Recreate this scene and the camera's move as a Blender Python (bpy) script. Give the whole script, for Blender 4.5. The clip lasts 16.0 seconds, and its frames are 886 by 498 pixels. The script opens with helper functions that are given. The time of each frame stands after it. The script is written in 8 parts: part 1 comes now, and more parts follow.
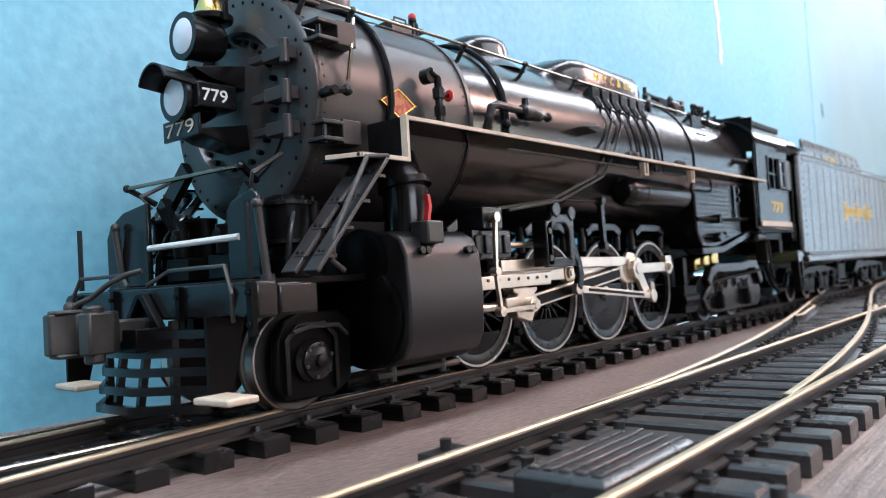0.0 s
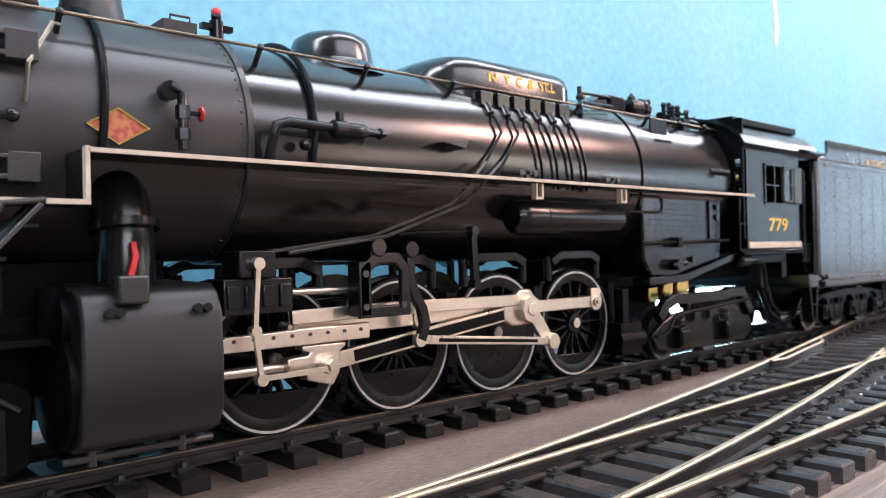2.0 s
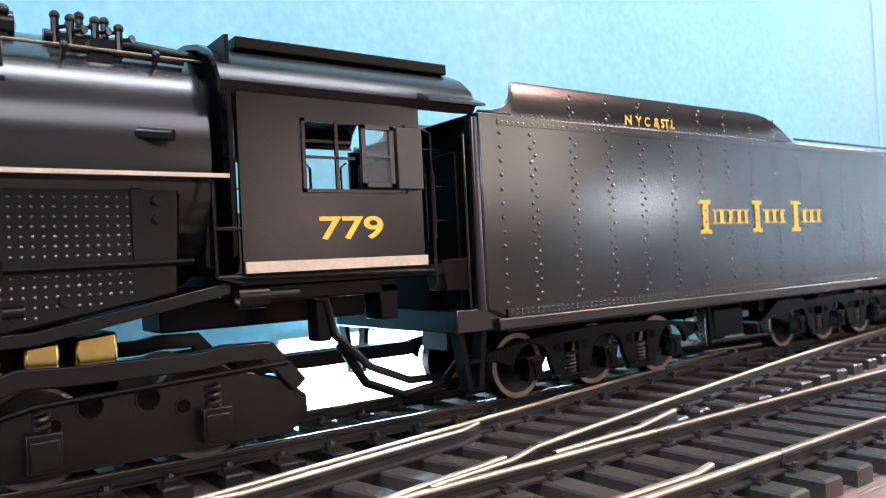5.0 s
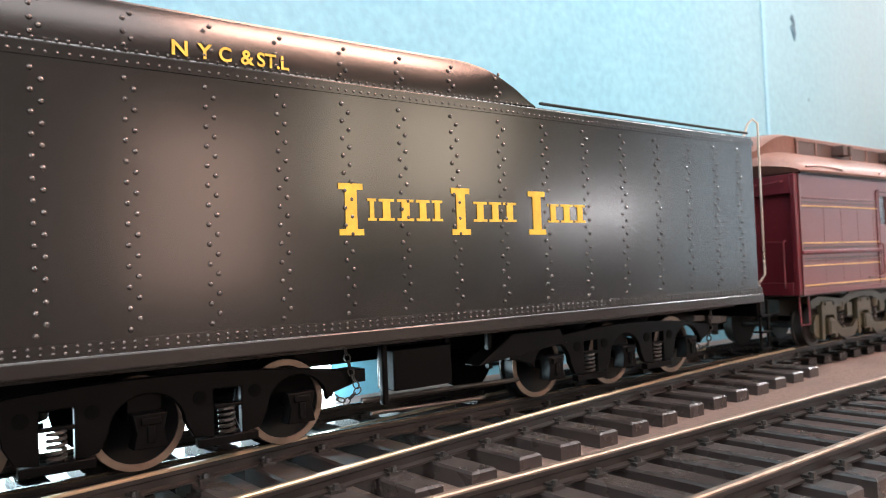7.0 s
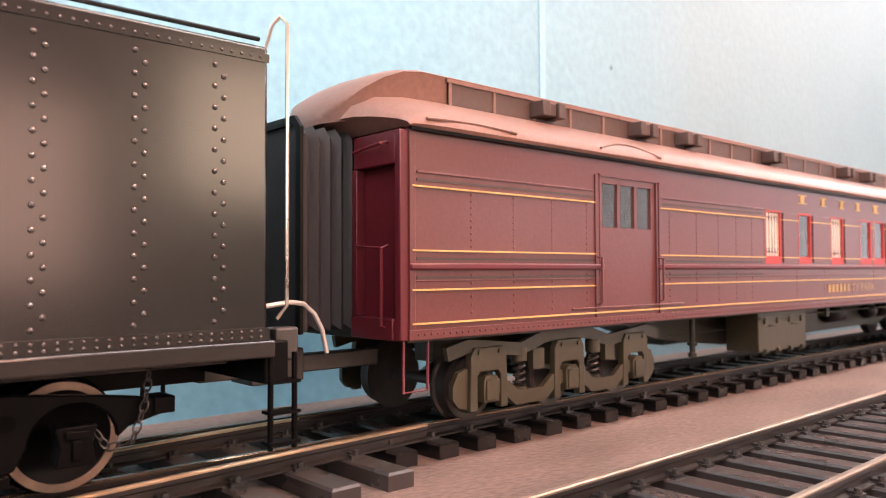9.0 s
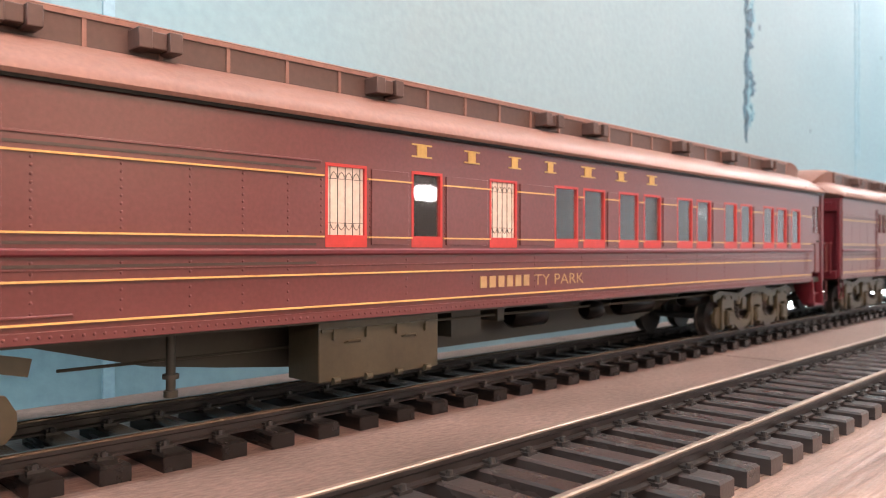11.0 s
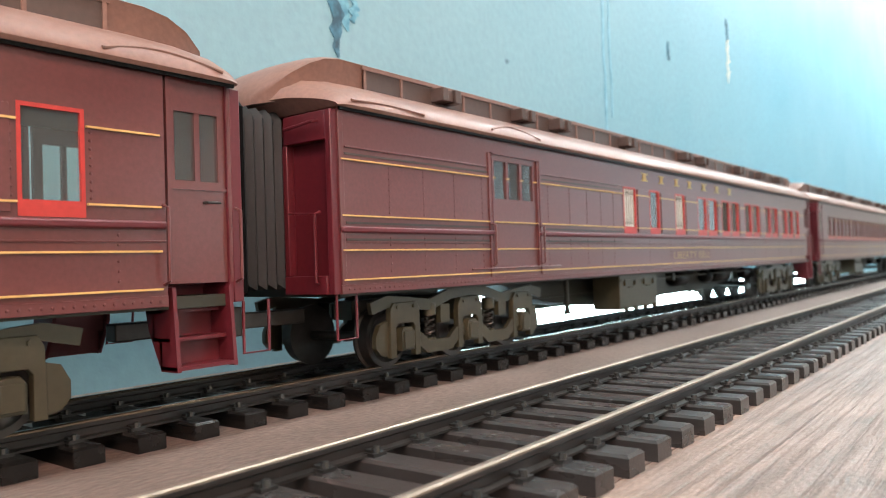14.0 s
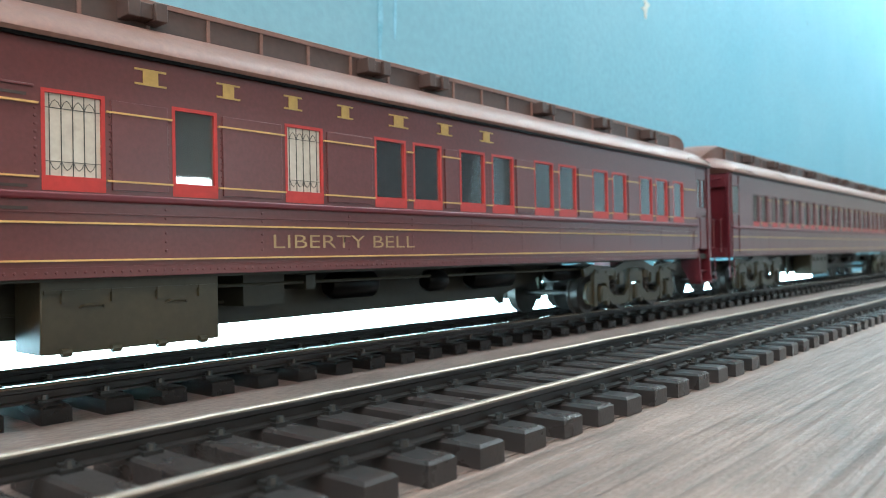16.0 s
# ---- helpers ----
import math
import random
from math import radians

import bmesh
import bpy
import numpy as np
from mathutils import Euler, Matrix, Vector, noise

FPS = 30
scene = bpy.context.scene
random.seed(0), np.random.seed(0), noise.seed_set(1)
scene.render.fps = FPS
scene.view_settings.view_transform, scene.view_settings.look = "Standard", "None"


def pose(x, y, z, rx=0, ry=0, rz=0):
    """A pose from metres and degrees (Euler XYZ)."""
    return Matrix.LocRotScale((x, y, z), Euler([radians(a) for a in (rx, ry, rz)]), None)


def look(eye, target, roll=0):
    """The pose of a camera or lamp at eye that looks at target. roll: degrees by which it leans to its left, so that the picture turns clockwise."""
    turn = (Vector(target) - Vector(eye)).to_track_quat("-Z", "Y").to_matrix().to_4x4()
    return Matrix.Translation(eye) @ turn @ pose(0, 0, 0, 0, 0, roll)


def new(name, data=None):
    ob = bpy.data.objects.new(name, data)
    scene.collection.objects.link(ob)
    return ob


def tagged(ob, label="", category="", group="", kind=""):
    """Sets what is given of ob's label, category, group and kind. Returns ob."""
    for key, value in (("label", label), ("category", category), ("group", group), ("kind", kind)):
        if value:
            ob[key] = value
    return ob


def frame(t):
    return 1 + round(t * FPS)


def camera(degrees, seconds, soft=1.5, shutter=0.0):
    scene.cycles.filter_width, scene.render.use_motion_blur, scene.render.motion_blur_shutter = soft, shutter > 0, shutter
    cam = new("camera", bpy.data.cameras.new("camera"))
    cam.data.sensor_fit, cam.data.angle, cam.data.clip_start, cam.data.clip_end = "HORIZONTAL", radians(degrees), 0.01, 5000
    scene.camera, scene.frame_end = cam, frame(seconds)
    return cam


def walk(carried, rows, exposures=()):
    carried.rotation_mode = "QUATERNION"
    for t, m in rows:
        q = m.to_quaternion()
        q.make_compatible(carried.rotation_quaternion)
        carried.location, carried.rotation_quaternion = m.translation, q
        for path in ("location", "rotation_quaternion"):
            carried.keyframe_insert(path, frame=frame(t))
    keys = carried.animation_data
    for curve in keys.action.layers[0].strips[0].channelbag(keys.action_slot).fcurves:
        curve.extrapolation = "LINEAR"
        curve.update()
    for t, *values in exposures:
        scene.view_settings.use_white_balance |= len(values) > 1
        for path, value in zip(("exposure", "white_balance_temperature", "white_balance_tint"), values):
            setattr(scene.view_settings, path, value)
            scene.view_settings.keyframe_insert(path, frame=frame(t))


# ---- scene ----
cam = camera(60.0, 16.0, soft=1.0)
PATH = [
    (0, pose(0.0001, -0.2306, 0.0572, 92.07, 3.48, -49.94)),
    (0.5, pose(0.0194, -0.2384, 0.0619, 91.89, 3.12, -48.14)),
    (1, pose(0.0428, -0.2615, 0.0751, 91.78, 2.48, -46.56)),
    (1.5, pose(0.0808, -0.2770, 0.0805, 91.18, 1.44, -44.60)),
    (2, pose(0.1237, -0.2758, 0.0814, 90.29, 1.30, -41.89)),
    (2.5, pose(0.1900, -0.2730, 0.0852, 89.72, 1.77, -40.22)),
    (3, pose(0.2597, -0.2770, 0.0945, 89.29, 2.27, -38.56)),
    (3.5, pose(0.3195, -0.2807, 0.0907, 89.66, 2.73, -37.67)),
    (4, pose(0.3823, -0.2941, 0.0856, 90.67, 3.15, -36.48)),
    (6.5, pose(0.6229, -0.2954, 0.0765, 91.50, 2.53, -36.60)),
    (7, pose(0.6936, -0.2775, 0.0754, 91.60, 2.28, -37.85)),
    (7.5, pose(0.7724, -0.2552, 0.0748, 91.22, 1.76, -39.41)),
    (8, pose(0.8386, -0.2477, 0.0734, 91.35, 1.67, -40.98)),
    (8.5, pose(0.8982, -0.2470, 0.0765, 91.50, 0.92, -41.48)),
    (9, pose(0.9766, -0.2524, 0.0759, 91.66, 0.23, -41.75)),
    (9.5, pose(1.0499, -0.2635, 0.0786, 91.56, 0.16, -42.53)),
    (10, pose(1.1064, -0.2701, 0.0787, 91.01, 0.21, -43.31)),
    (12.5, look((1.510, -0.278, 0.078), (3.040, 1.010, 0.051), -0.4)),
    (13, pose(1.6101, -0.2658, 0.0748, 90.45, 1.73, -51.28)),
    (13.5, pose(1.6781, -0.2725, 0.0684, 91.31, 2.31, -51.64)),
    (14, pose(1.7722, -0.2635, 0.0622, 91.20, 1.92, -52.25)),
    (14.5, pose(1.8547, -0.2723, 0.0614, 91.66, 1.67, -51.14)),
    (15, pose(1.9692, -0.2706, 0.0565, 92.09, 1.42, -50.75)),
    (15.5, pose(2.0801, -0.2900, 0.0581, 91.01, 0.63, -50.24)),
    (16, pose(2.1521, -0.2911, 0.0563, 90.62, 1.14, -49.50)),
]
EXPOSURES = [(0, 0.1, 5550, 13), (4, 0.3, 5600, 15), (6.5, 0.22, 5850, 12), (7, 0.2, 6200, 15), (8.5, 0.45, 7000, 30), (10, 0.35, 6950, 29), (12.5, 0.15, 6100, 6), (13, 0.18, 6100, 6), (14.5, 0.25, 5800, 2), (16, -0.05, 5350, -4)]
walk(cam, PATH, EXPOSURES)
cam.data.dof.use_dof = True
cam.data.dof.focus_distance, cam.data.dof.aperture_fstop = 0.27, 21.0


EAST_X = 5.3
# ---- light: a closed room with tube lamps over the shelf, low lamps against the wall ----
world = bpy.data.worlds.new("room")
scene.world = world
world.use_nodes = True
world.node_tree.nodes["Background"].inputs[0].default_value = (0.75, 0.8, 0.9, 1)
world.node_tree.nodes["Background"].inputs[1].default_value = 0.05


def area_lamp(name, m, sx, sy, watts, colour):
    data = bpy.data.lights.new(name, "AREA")
    data.shape, data.size, data.size_y, data.energy, data.color = "RECTANGLE", sx, sy, watts, colour
    ob = new(name, data)
    ob.matrix_world = m
    return ob


# unseen tubes for the overhead light; the last is added to brighten the far end
LAMPS = [(-0.55, -0.24), (0.75, -0.24), (2.05, -0.24), (3.35, -0.24), (4.60, -0.24)]
for (lx, ly), watts in zip(LAMPS, (11.5, 4.0, 4.1, 12.0, 18.0)):
    area_lamp("tube_light", pose(lx, ly, 1.15, 0, 0, 0), 1.1, 0.16, watts, (1.0, 0.98, 0.95))
# unseen lamps added on the camera's side for fill and warm reflections
FILL_LAMPS = [(-0.1, -1.5, 0.50, 0.8, 0.4, 9.0, (1.0, 0.93, 0.88)), (1.32, -1.5, 0.24, 0.30, 0.36, 1.5, (1.0, 0.66, 0.50)), (1.38, -0.80, 0.78, 0.50, 0.30, 18.0, (1.0, 0.56, 0.40)),
              (1.92, -1.5, 0.40, 0.60, 0.32, 3.6, (1.0, 0.82, 0.58)), (3.75, -2.5, 0.35, 0.65, 0.07, 4.5, (1.0, 0.97, 0.92))]
for x, y, z, sx, sz, w, c in FILL_LAMPS:
    area_lamp("room_fill_light", look((x, y, z), (x - 0.25 * (x > 3), 0, 0.08)), sx, sz, w, c)
# unseen ceiling panel, added as broad fill from the front
area_lamp("front_fill_panel", pose(0.95, -1.9, 1.55, 0, 0, 0), 2.4, 1.0, 36.0, (1.0, 0.93, 0.86))

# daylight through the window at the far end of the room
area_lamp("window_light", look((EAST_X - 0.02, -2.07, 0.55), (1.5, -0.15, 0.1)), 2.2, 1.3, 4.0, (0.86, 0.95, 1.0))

# ---- materials ----
def material(name, colour, rough=0.5, metal=0.0, second=None, scale=60.0, mix=0.5, bump=0.0, bump_scale=400.0,
             spread=0.08, coat=0.0, stretch=(1, 1, 1), per_piece=0.0, grain=0.25, spec=0.5):
    """Colour with two scales of variation, roughness that varies with it, fine relief."""
    m = bpy.data.materials.new(name)
    m.use_nodes = True
    nt = m.node_tree
    b = nt.nodes["Principled BSDF"]
    b.inputs["Metallic"].default_value = metal
    b.inputs["Coat Weight"].default_value = coat
    b.inputs["Specular IOR Level"].default_value = spec
    b.inputs["Coat Roughness"].default_value = 0.15
    tc = nt.nodes.new("ShaderNodeNewGeometry")
    mp = nt.nodes.new("ShaderNodeMapping")
    mp.inputs["Scale"].default_value = stretch
    nt.links.new(tc.outputs["Position"], mp.inputs["Vector"])
    n1 = nt.nodes.new("ShaderNodeTexNoise")
    n1.inputs["Scale"].default_value, n1.inputs["Detail"].default_value = scale, 6
    n2 = nt.nodes.new("ShaderNodeTexNoise")
    n2.inputs["Scale"].default_value, n2.inputs["Detail"].default_value = bump_scale, 4
    for n in (n1, n2):
        nt.links.new(mp.outputs["Vector"], n.inputs["Vector"])
    c2 = second or tuple(c * 0.6 for c in colour)
    ramp = nt.nodes.new("ShaderNodeValToRGB")
    ramp.color_ramp.elements[0].position, ramp.color_ramp.elements[1].position = 0.5 - mix / 2, 0.5 + mix / 2
    ramp.color_ramp.elements[0].color, ramp.color_ramp.elements[1].color = (*c2, 1), (*colour, 1)
    nt.links.new(n1.outputs["Fac"], ramp.inputs["Fac"])
    out = ramp.outputs["Color"]
    fine = nt.nodes.new("ShaderNodeMixRGB")
    fine.blend_type, fine.inputs["Fac"].default_value = "OVERLAY", grain
    nt.links.new(out, fine.inputs["Color1"])
    nt.links.new(n2.outputs["Fac"], fine.inputs["Color2"])
    out = fine.outputs["Color"]
    if per_piece:
        info = nt.nodes.new("ShaderNodeObjectInfo")
        mr = nt.nodes.new("ShaderNodeMapRange")
        mr.inputs["To Min"].default_value, mr.inputs["To Max"].default_value = 1 - per_piece, 1 + per_piece
        nt.links.new(info.outputs["Random"], mr.inputs["Value"])
        hs = nt.nodes.new("ShaderNodeHueSaturation")
        nt.links.new(mr.outputs["Result"], hs.inputs["Value"])
        nt.links.new(out, hs.inputs["Color"])
        out = hs.outputs["Color"]
    nt.links.new(out, b.inputs["Base Color"])
    rr = nt.nodes.new("ShaderNodeMapRange")
    rr.inputs["To Min"].default_value, rr.inputs["To Max"].default_value = max(0.02, rough - spread), min(1, rough + spread)
    nt.links.new(n1.outputs["Fac"], rr.inputs["Value"])
    nt.links.new(rr.outputs["Result"], b.inputs["Roughness"])
    if bump:
        bp = nt.nodes.new("ShaderNodeBump")
        bp.inputs["Strength"].default_value, bp.inputs["Distance"].default_value = bump, 0.0006
        nt.links.new(n2.outputs["Fac"], bp.inputs["Height"])
        nt.links.new(bp.outputs["Normal"], b.inputs["Normal"])
    return m


def glow(name, colour, strength):
    m = bpy.data.materials.new(name)
    m.use_nodes = True
    b = m.node_tree.nodes["Principled BSDF"]
    b.inputs["Base Color"].default_value = (0.8, 0.8, 0.8, 1)
    b.inputs["Emission Color"].default_value = (*colour, 1)
    b.inputs["Emission Strength"].default_value = strength
    return m


def glass(name, tint=(0.9, 0.95, 0.95), rough=0.02):
    """Thin pane: mostly see-through, with a clear reflection that grows at a slant."""
    m = bpy.data.materials.new(name)
    m.use_nodes = True
    nt = m.node_tree
    nt.nodes.remove(nt.nodes["Principled BSDF"])
    tr, gl = nt.nodes.new("ShaderNodeBsdfTransparent"), nt.nodes.new("ShaderNodeBsdfGlossy")
    tr.inputs["Color"].default_value = (*tint, 1)
    gl.inputs["Roughness"].default_value = rough
    fr, mx = nt.nodes.new("ShaderNodeFresnel"), nt.nodes.new("ShaderNodeMixShader")
    fr.inputs["IOR"].default_value = 1.6
    haze, veil = nt.nodes.new("ShaderNodeBsdfDiffuse"), nt.nodes.new("ShaderNodeMixShader")
    haze.inputs["Color"].default_value = (0.75, 0.80, 0.82, 1)
    veil.inputs["Fac"].default_value = 0.04
    nt.links.new(tr.outputs["BSDF"], veil.inputs[1])
    nt.links.new(haze.outputs["BSDF"], veil.inputs[2])
    nt.links.new(fr.outputs["Fac"], mx.inputs["Fac"])
    nt.links.new(veil.outputs["Shader"], mx.inputs[1])
    nt.links.new(gl.outputs["BSDF"], mx.inputs[2])
    nt.links.new(mx.outputs["Shader"], nt.nodes["Material Output"].inputs["Surface"])
    return m


def wall_material():
    """Sky-blue wall paint: broad faded areas, trowel marks, small chips and drips."""
    m = material("blue_wall_paint", (0.165, 0.455, 0.60), 0.55, second=(0.205, 0.485, 0.62), scale=7, mix=0.5, bump=0.55, bump_scale=160)
    nt = m.node_tree
    b = nt.nodes["Principled BSDF"]
    src = b.inputs["Base Color"].links[0].from_socket
    geo = nt.nodes.new("ShaderNodeNewGeometry")
    # the paint fades to grey-white along the shelf, about the seam
    sep = nt.nodes.new("ShaderNodeSeparateXYZ")
    nt.links.new(geo.outputs["Position"], sep.inputs["Vector"])
    fade = nt.nodes.new("ShaderNodeMapRange")
    fade.inputs["From Min"].default_value, fade.inputs["From Max"].default_value = 1.2, 1.6
    fade.inputs["To Min"].default_value, fade.inputs["To Max"].default_value = 0.0, 0.6
    nt.links.new(sep.outputs["X"], fade.inputs["Value"])
    back = nt.nodes.new("ShaderNodeMapRange")
    back.inputs["From Min"].default_value, back.inputs["From Max"].default_value = 2.2, 3.2
    back.inputs["To Min"].default_value, back.inputs["To Max"].default_value = 1.0, 0.35
    nt.links.new(sep.outputs["X"], back.inputs["Value"])
    mul = nt.nodes.new("ShaderNodeMath")
    mul.operation = "MULTIPLY"
    nt.links.new(fade.outputs["Result"], mul.inputs[0])
    nt.links.new(back.outputs["Result"], mul.inputs[1])
    mx = nt.nodes.new("ShaderNodeMixRGB")
    nt.links.new(mul.outputs["Value"], mx.inputs["Fac"])
    nt.links.new(src, mx.inputs["Color1"])
    mx.inputs["Color2"].default_value = (0.235, 0.285, 0.285, 1)
    # chips: sparse dark specks
    vo = nt.nodes.new("ShaderNodeTexVoronoi")
    vo.inputs["Scale"].default_value = 11
    nt.links.new(geo.outputs["Position"], vo.inputs["Vector"])
    no = nt.nodes.new("ShaderNodeTexNoise")
    no.inputs["Scale"].default_value = 90
    nt.links.new(geo.outputs["Position"], no.inputs["Vector"])
    add = nt.nodes.new("ShaderNodeMath")
    add.operation = "MULTIPLY_ADD"
    nt.links.new(no.outputs["Fac"], add.inputs[0])
    add.inputs[1].default_value = 0.07
    nt.links.new(vo.outputs["Distance"], add.inputs[2])
    lt = nt.nodes.new("ShaderNodeMapRange")
    lt.inputs["From Min"].default_value, lt.inputs["From Max"].default_value = 0.072, 0.082
    lt.inputs["To Min"].default_value, lt.inputs["To Max"].default_value = 0.75, 0.0
    nt.links.new(add.outputs["Value"], lt.inputs["Value"])
    chip = nt.nodes.new("ShaderNodeMixRGB")
    nt.links.new(lt.outputs["Result"], chip.inputs["Fac"])
    nt.links.new(mx.outputs["Color"], chip.inputs["Color1"])
    chip.inputs["Color2"].default_value = (0.06, 0.12, 0.16, 1)
    nt.links.new(chip.outputs["Color"], b.inputs["Base Color"])
    return m


BLACK = material("satin_black_paint", (0.008, 0.0078, 0.008), 0.21, second=(0.005, 0.005, 0.0055), scale=40, bump=0.04, bump_scale=900, spec=0.36)
BOILER = material("gloss_black_paint", (0.008, 0.0076, 0.008), 0.22, second=(0.007, 0.0065, 0.007), scale=30, bump=0.08, bump_scale=900, coat=0.4)
SMOKEBOX = material("graphite_paint", (0.034, 0.031, 0.030), 0.36, second=(0.025, 0.023, 0.022), scale=50, bump=0.06, bump_scale=900)
MATT = material("matt_black_paint", (0.0032, 0.0032, 0.0034), 0.36, scale=50, bump=0.06, bump_scale=900, spec=0.10)
CASING = material("satin_casing_paint", (0.013, 0.0125, 0.013), 0.40, second=(0.010, 0.010, 0.010), scale=40, bump=0.04, bump_scale=900)
DRIVER = material("driver_black_paint", (0.007, 0.007, 0.0075), 0.26, second=(0.005, 0.005, 0.0055), scale=60, bump=0.05, bump_scale=900, spec=0.25)
TENDER = material("tender_black_paint", (0.0065, 0.006, 0.006), 0.22, second=(0.0035, 0.0035, 0.0035), scale=25, bump=0.05, bump_scale=500, coat=0.5, spec=0.5)
STEEL = material("bright_steel", (0.78, 0.70, 0.60), 0.30, 1.0, second=(0.66, 0.58, 0.48), scale=80)
# rivet heads painted lighter and glossier than their plates, to imitate glints
RIVET = material("glint_rivet_paint", (0.050, 0.045, 0.042), 0.20, second=(0.020, 0.018, 0.017), scale=300, coat=0.8, spec=0.8)
TYRE = material("tan_tyre_steel", (0.34, 0.25, 0.19), 0.36, 0.6, second=(0.24, 0.18, 0.14), scale=120)
RIM = material("white_tyre_paint", (0.55, 0.53, 0.50), 0.35, second=(0.42, 0.40, 0.37), scale=120, metal=0.3)
BRASS = material("polished_brass", (0.80, 0.58, 0.20), 0.22, 1.0, second=(0.66, 0.45, 0.14), scale=60)
TRIM = material("cream_edge_paint", (0.58, 0.49, 0.38), 0.5, second=(0.44, 0.36, 0.27), scale=120)
GOLD = material("yellow_lettering", (0.78, 0.52, 0.05), 0.5, second=(0.62, 0.40, 0.04), scale=150)
STRIPE = material("yellow_lining", (0.66, 0.43, 0.15), 0.5, second=(0.54, 0.34, 0.11), scale=100)
WHITE = material("white_lettering", (0.75, 0.75, 0.72), 0.5, second=(0.62, 0.62, 0.6), scale=150)
RED = material("bright_red_paint", (0.55, 0.03, 0.03), 0.4, second=(0.42, 0.02, 0.02), scale=100)
PLATE = material("maker_plate", (0.38, 0.05, 0.035), 0.4, second=(0.46, 0.18, 0.06), scale=420, mix=0.15)
MAROON = material("maroon_coach_paint", (0.120, 0.036, 0.036), 0.31, second=(0.110, 0.033, 0.033), scale=24, spread=0.02, bump=0.05, bump_scale=600)
CRIMSON = material("crimson_end_paint", (0.104, 0.010, 0.017), 0.42, second=(0.088, 0.009, 0.015), scale=30, bump=0.05)
SASH = material("vermilion_sash_paint", (0.46, 0.033, 0.027), 0.42, second=(0.38, 0.027, 0.022), scale=60)
ROOF = material("brown_roof_paint", (0.235, 0.135, 0.108), 0.40, second=(0.185, 0.105, 0.086), scale=20, bump=0.1, bump_scale=500, spec=0.3)
CLERE = material("clerestory_paint", (0.080, 0.050, 0.042), 0.5, second=(0.062, 0.039, 0.033), scale=20, bump=0.1)
OLIVE = material("olive_truck_paint", (0.060, 0.054, 0.031), 0.42, second=(0.040, 0.036, 0.021), scale=60, bump=0.1)
UNDER = material("underframe_paint", (0.026, 0.026, 0.017), 0.55, second=(0.028, 0.028, 0.02), scale=50, bump=0.1)
BELLOWS = material("black_bellows_cloth", (0.016, 0.017, 0.019), 0.7, scale=80, bump=0.3)
WHEEL = material("dark_wheel_steel", (0.085, 0.080, 0.074), 0.4, 0.5, second=(0.035, 0.032, 0.03), scale=90)
BARREL = material("interior_cream", (0.55, 0.50, 0.42), 0.6, second=(0.48, 0.44, 0.36), scale=30)
SEATS = material("dark_seat_plush", (0.05, 0.045, 0.04), 0.8, scale=80)
FROST = material("frosted_pane", (0.58, 0.54, 0.46), 0.25, second=(0.52, 0.48, 0.40), scale=50)
# near-black that stands for the shade inside holes
HOLE_SHADE = material("unlit_hole_black", (0.003, 0.003, 0.003), 0.9, spec=0.1)
LEAD = material("lead_came", (0.05, 0.05, 0.05), 0.5)
PANE = glass("clear_pane")
LENS_DARK = material("dark_glass", (0.020, 0.026, 0.030), 0.06, second=(0.014, 0.018, 0.02), scale=60, coat=0.6)
LENS = material("lamp_lens", (0.72, 0.74, 0.80), 0.08, second=(0.62, 0.64, 0.7), scale=60, coat=1.0)
RAIL_DULL = material("dull_rail_steel", (0.40, 0.33, 0.27), 0.46, 0.9, second=(0.30, 0.24, 0.19), scale=60, stretch=(0.3, 1, 1))
RAIL_TOP = material("brassy_rail_steel", (0.66, 0.54, 0.38), 0.42, 0.9, second=(0.52, 0.42, 0.28), scale=60, stretch=(0.3, 1, 1))
RAIL_DARK = material("worn_dark_rail", (0.34, 0.28, 0.21), 0.24, 0.9, second=(0.20, 0.165, 0.13), scale=60, stretch=(0.3, 1, 1))
TIE = material("dark_plastic_tie", (0.038, 0.034, 0.033), 0.28, second=(0.029, 0.026, 0.025), scale=60, bump=0.12, bump_scale=900, stretch=(1, 0.5, 1), per_piece=0.10, grain=0.12)
RAIL_BODY = material("black_rail_side", (0.022, 0.019, 0.018), 0.34, second=(0.012, 0.011, 0.010), scale=80)
# darker tie colour with the shade under the train painted in
TIE_SHADED = material("shaded_plastic_tie", (0.012, 0.011, 0.011), 0.26, second=(0.008, 0.008, 0.008), scale=140, bump=0.2, bump_scale=700, stretch=(1, 0.15, 1), per_piece=0.18, spec=0.4)
CLIP = material("dark_plastic_clip", (0.020, 0.019, 0.018), 0.4, scale=150)
BOARD = material("grey_brown_board", (0.185, 0.136, 0.116), 0.55, second=(0.100, 0.073, 0.061), scale=26, bump=1.0, bump_scale=520, stretch=(0.5, 1, 1), grain=0.65)
WALLP = wall_material()


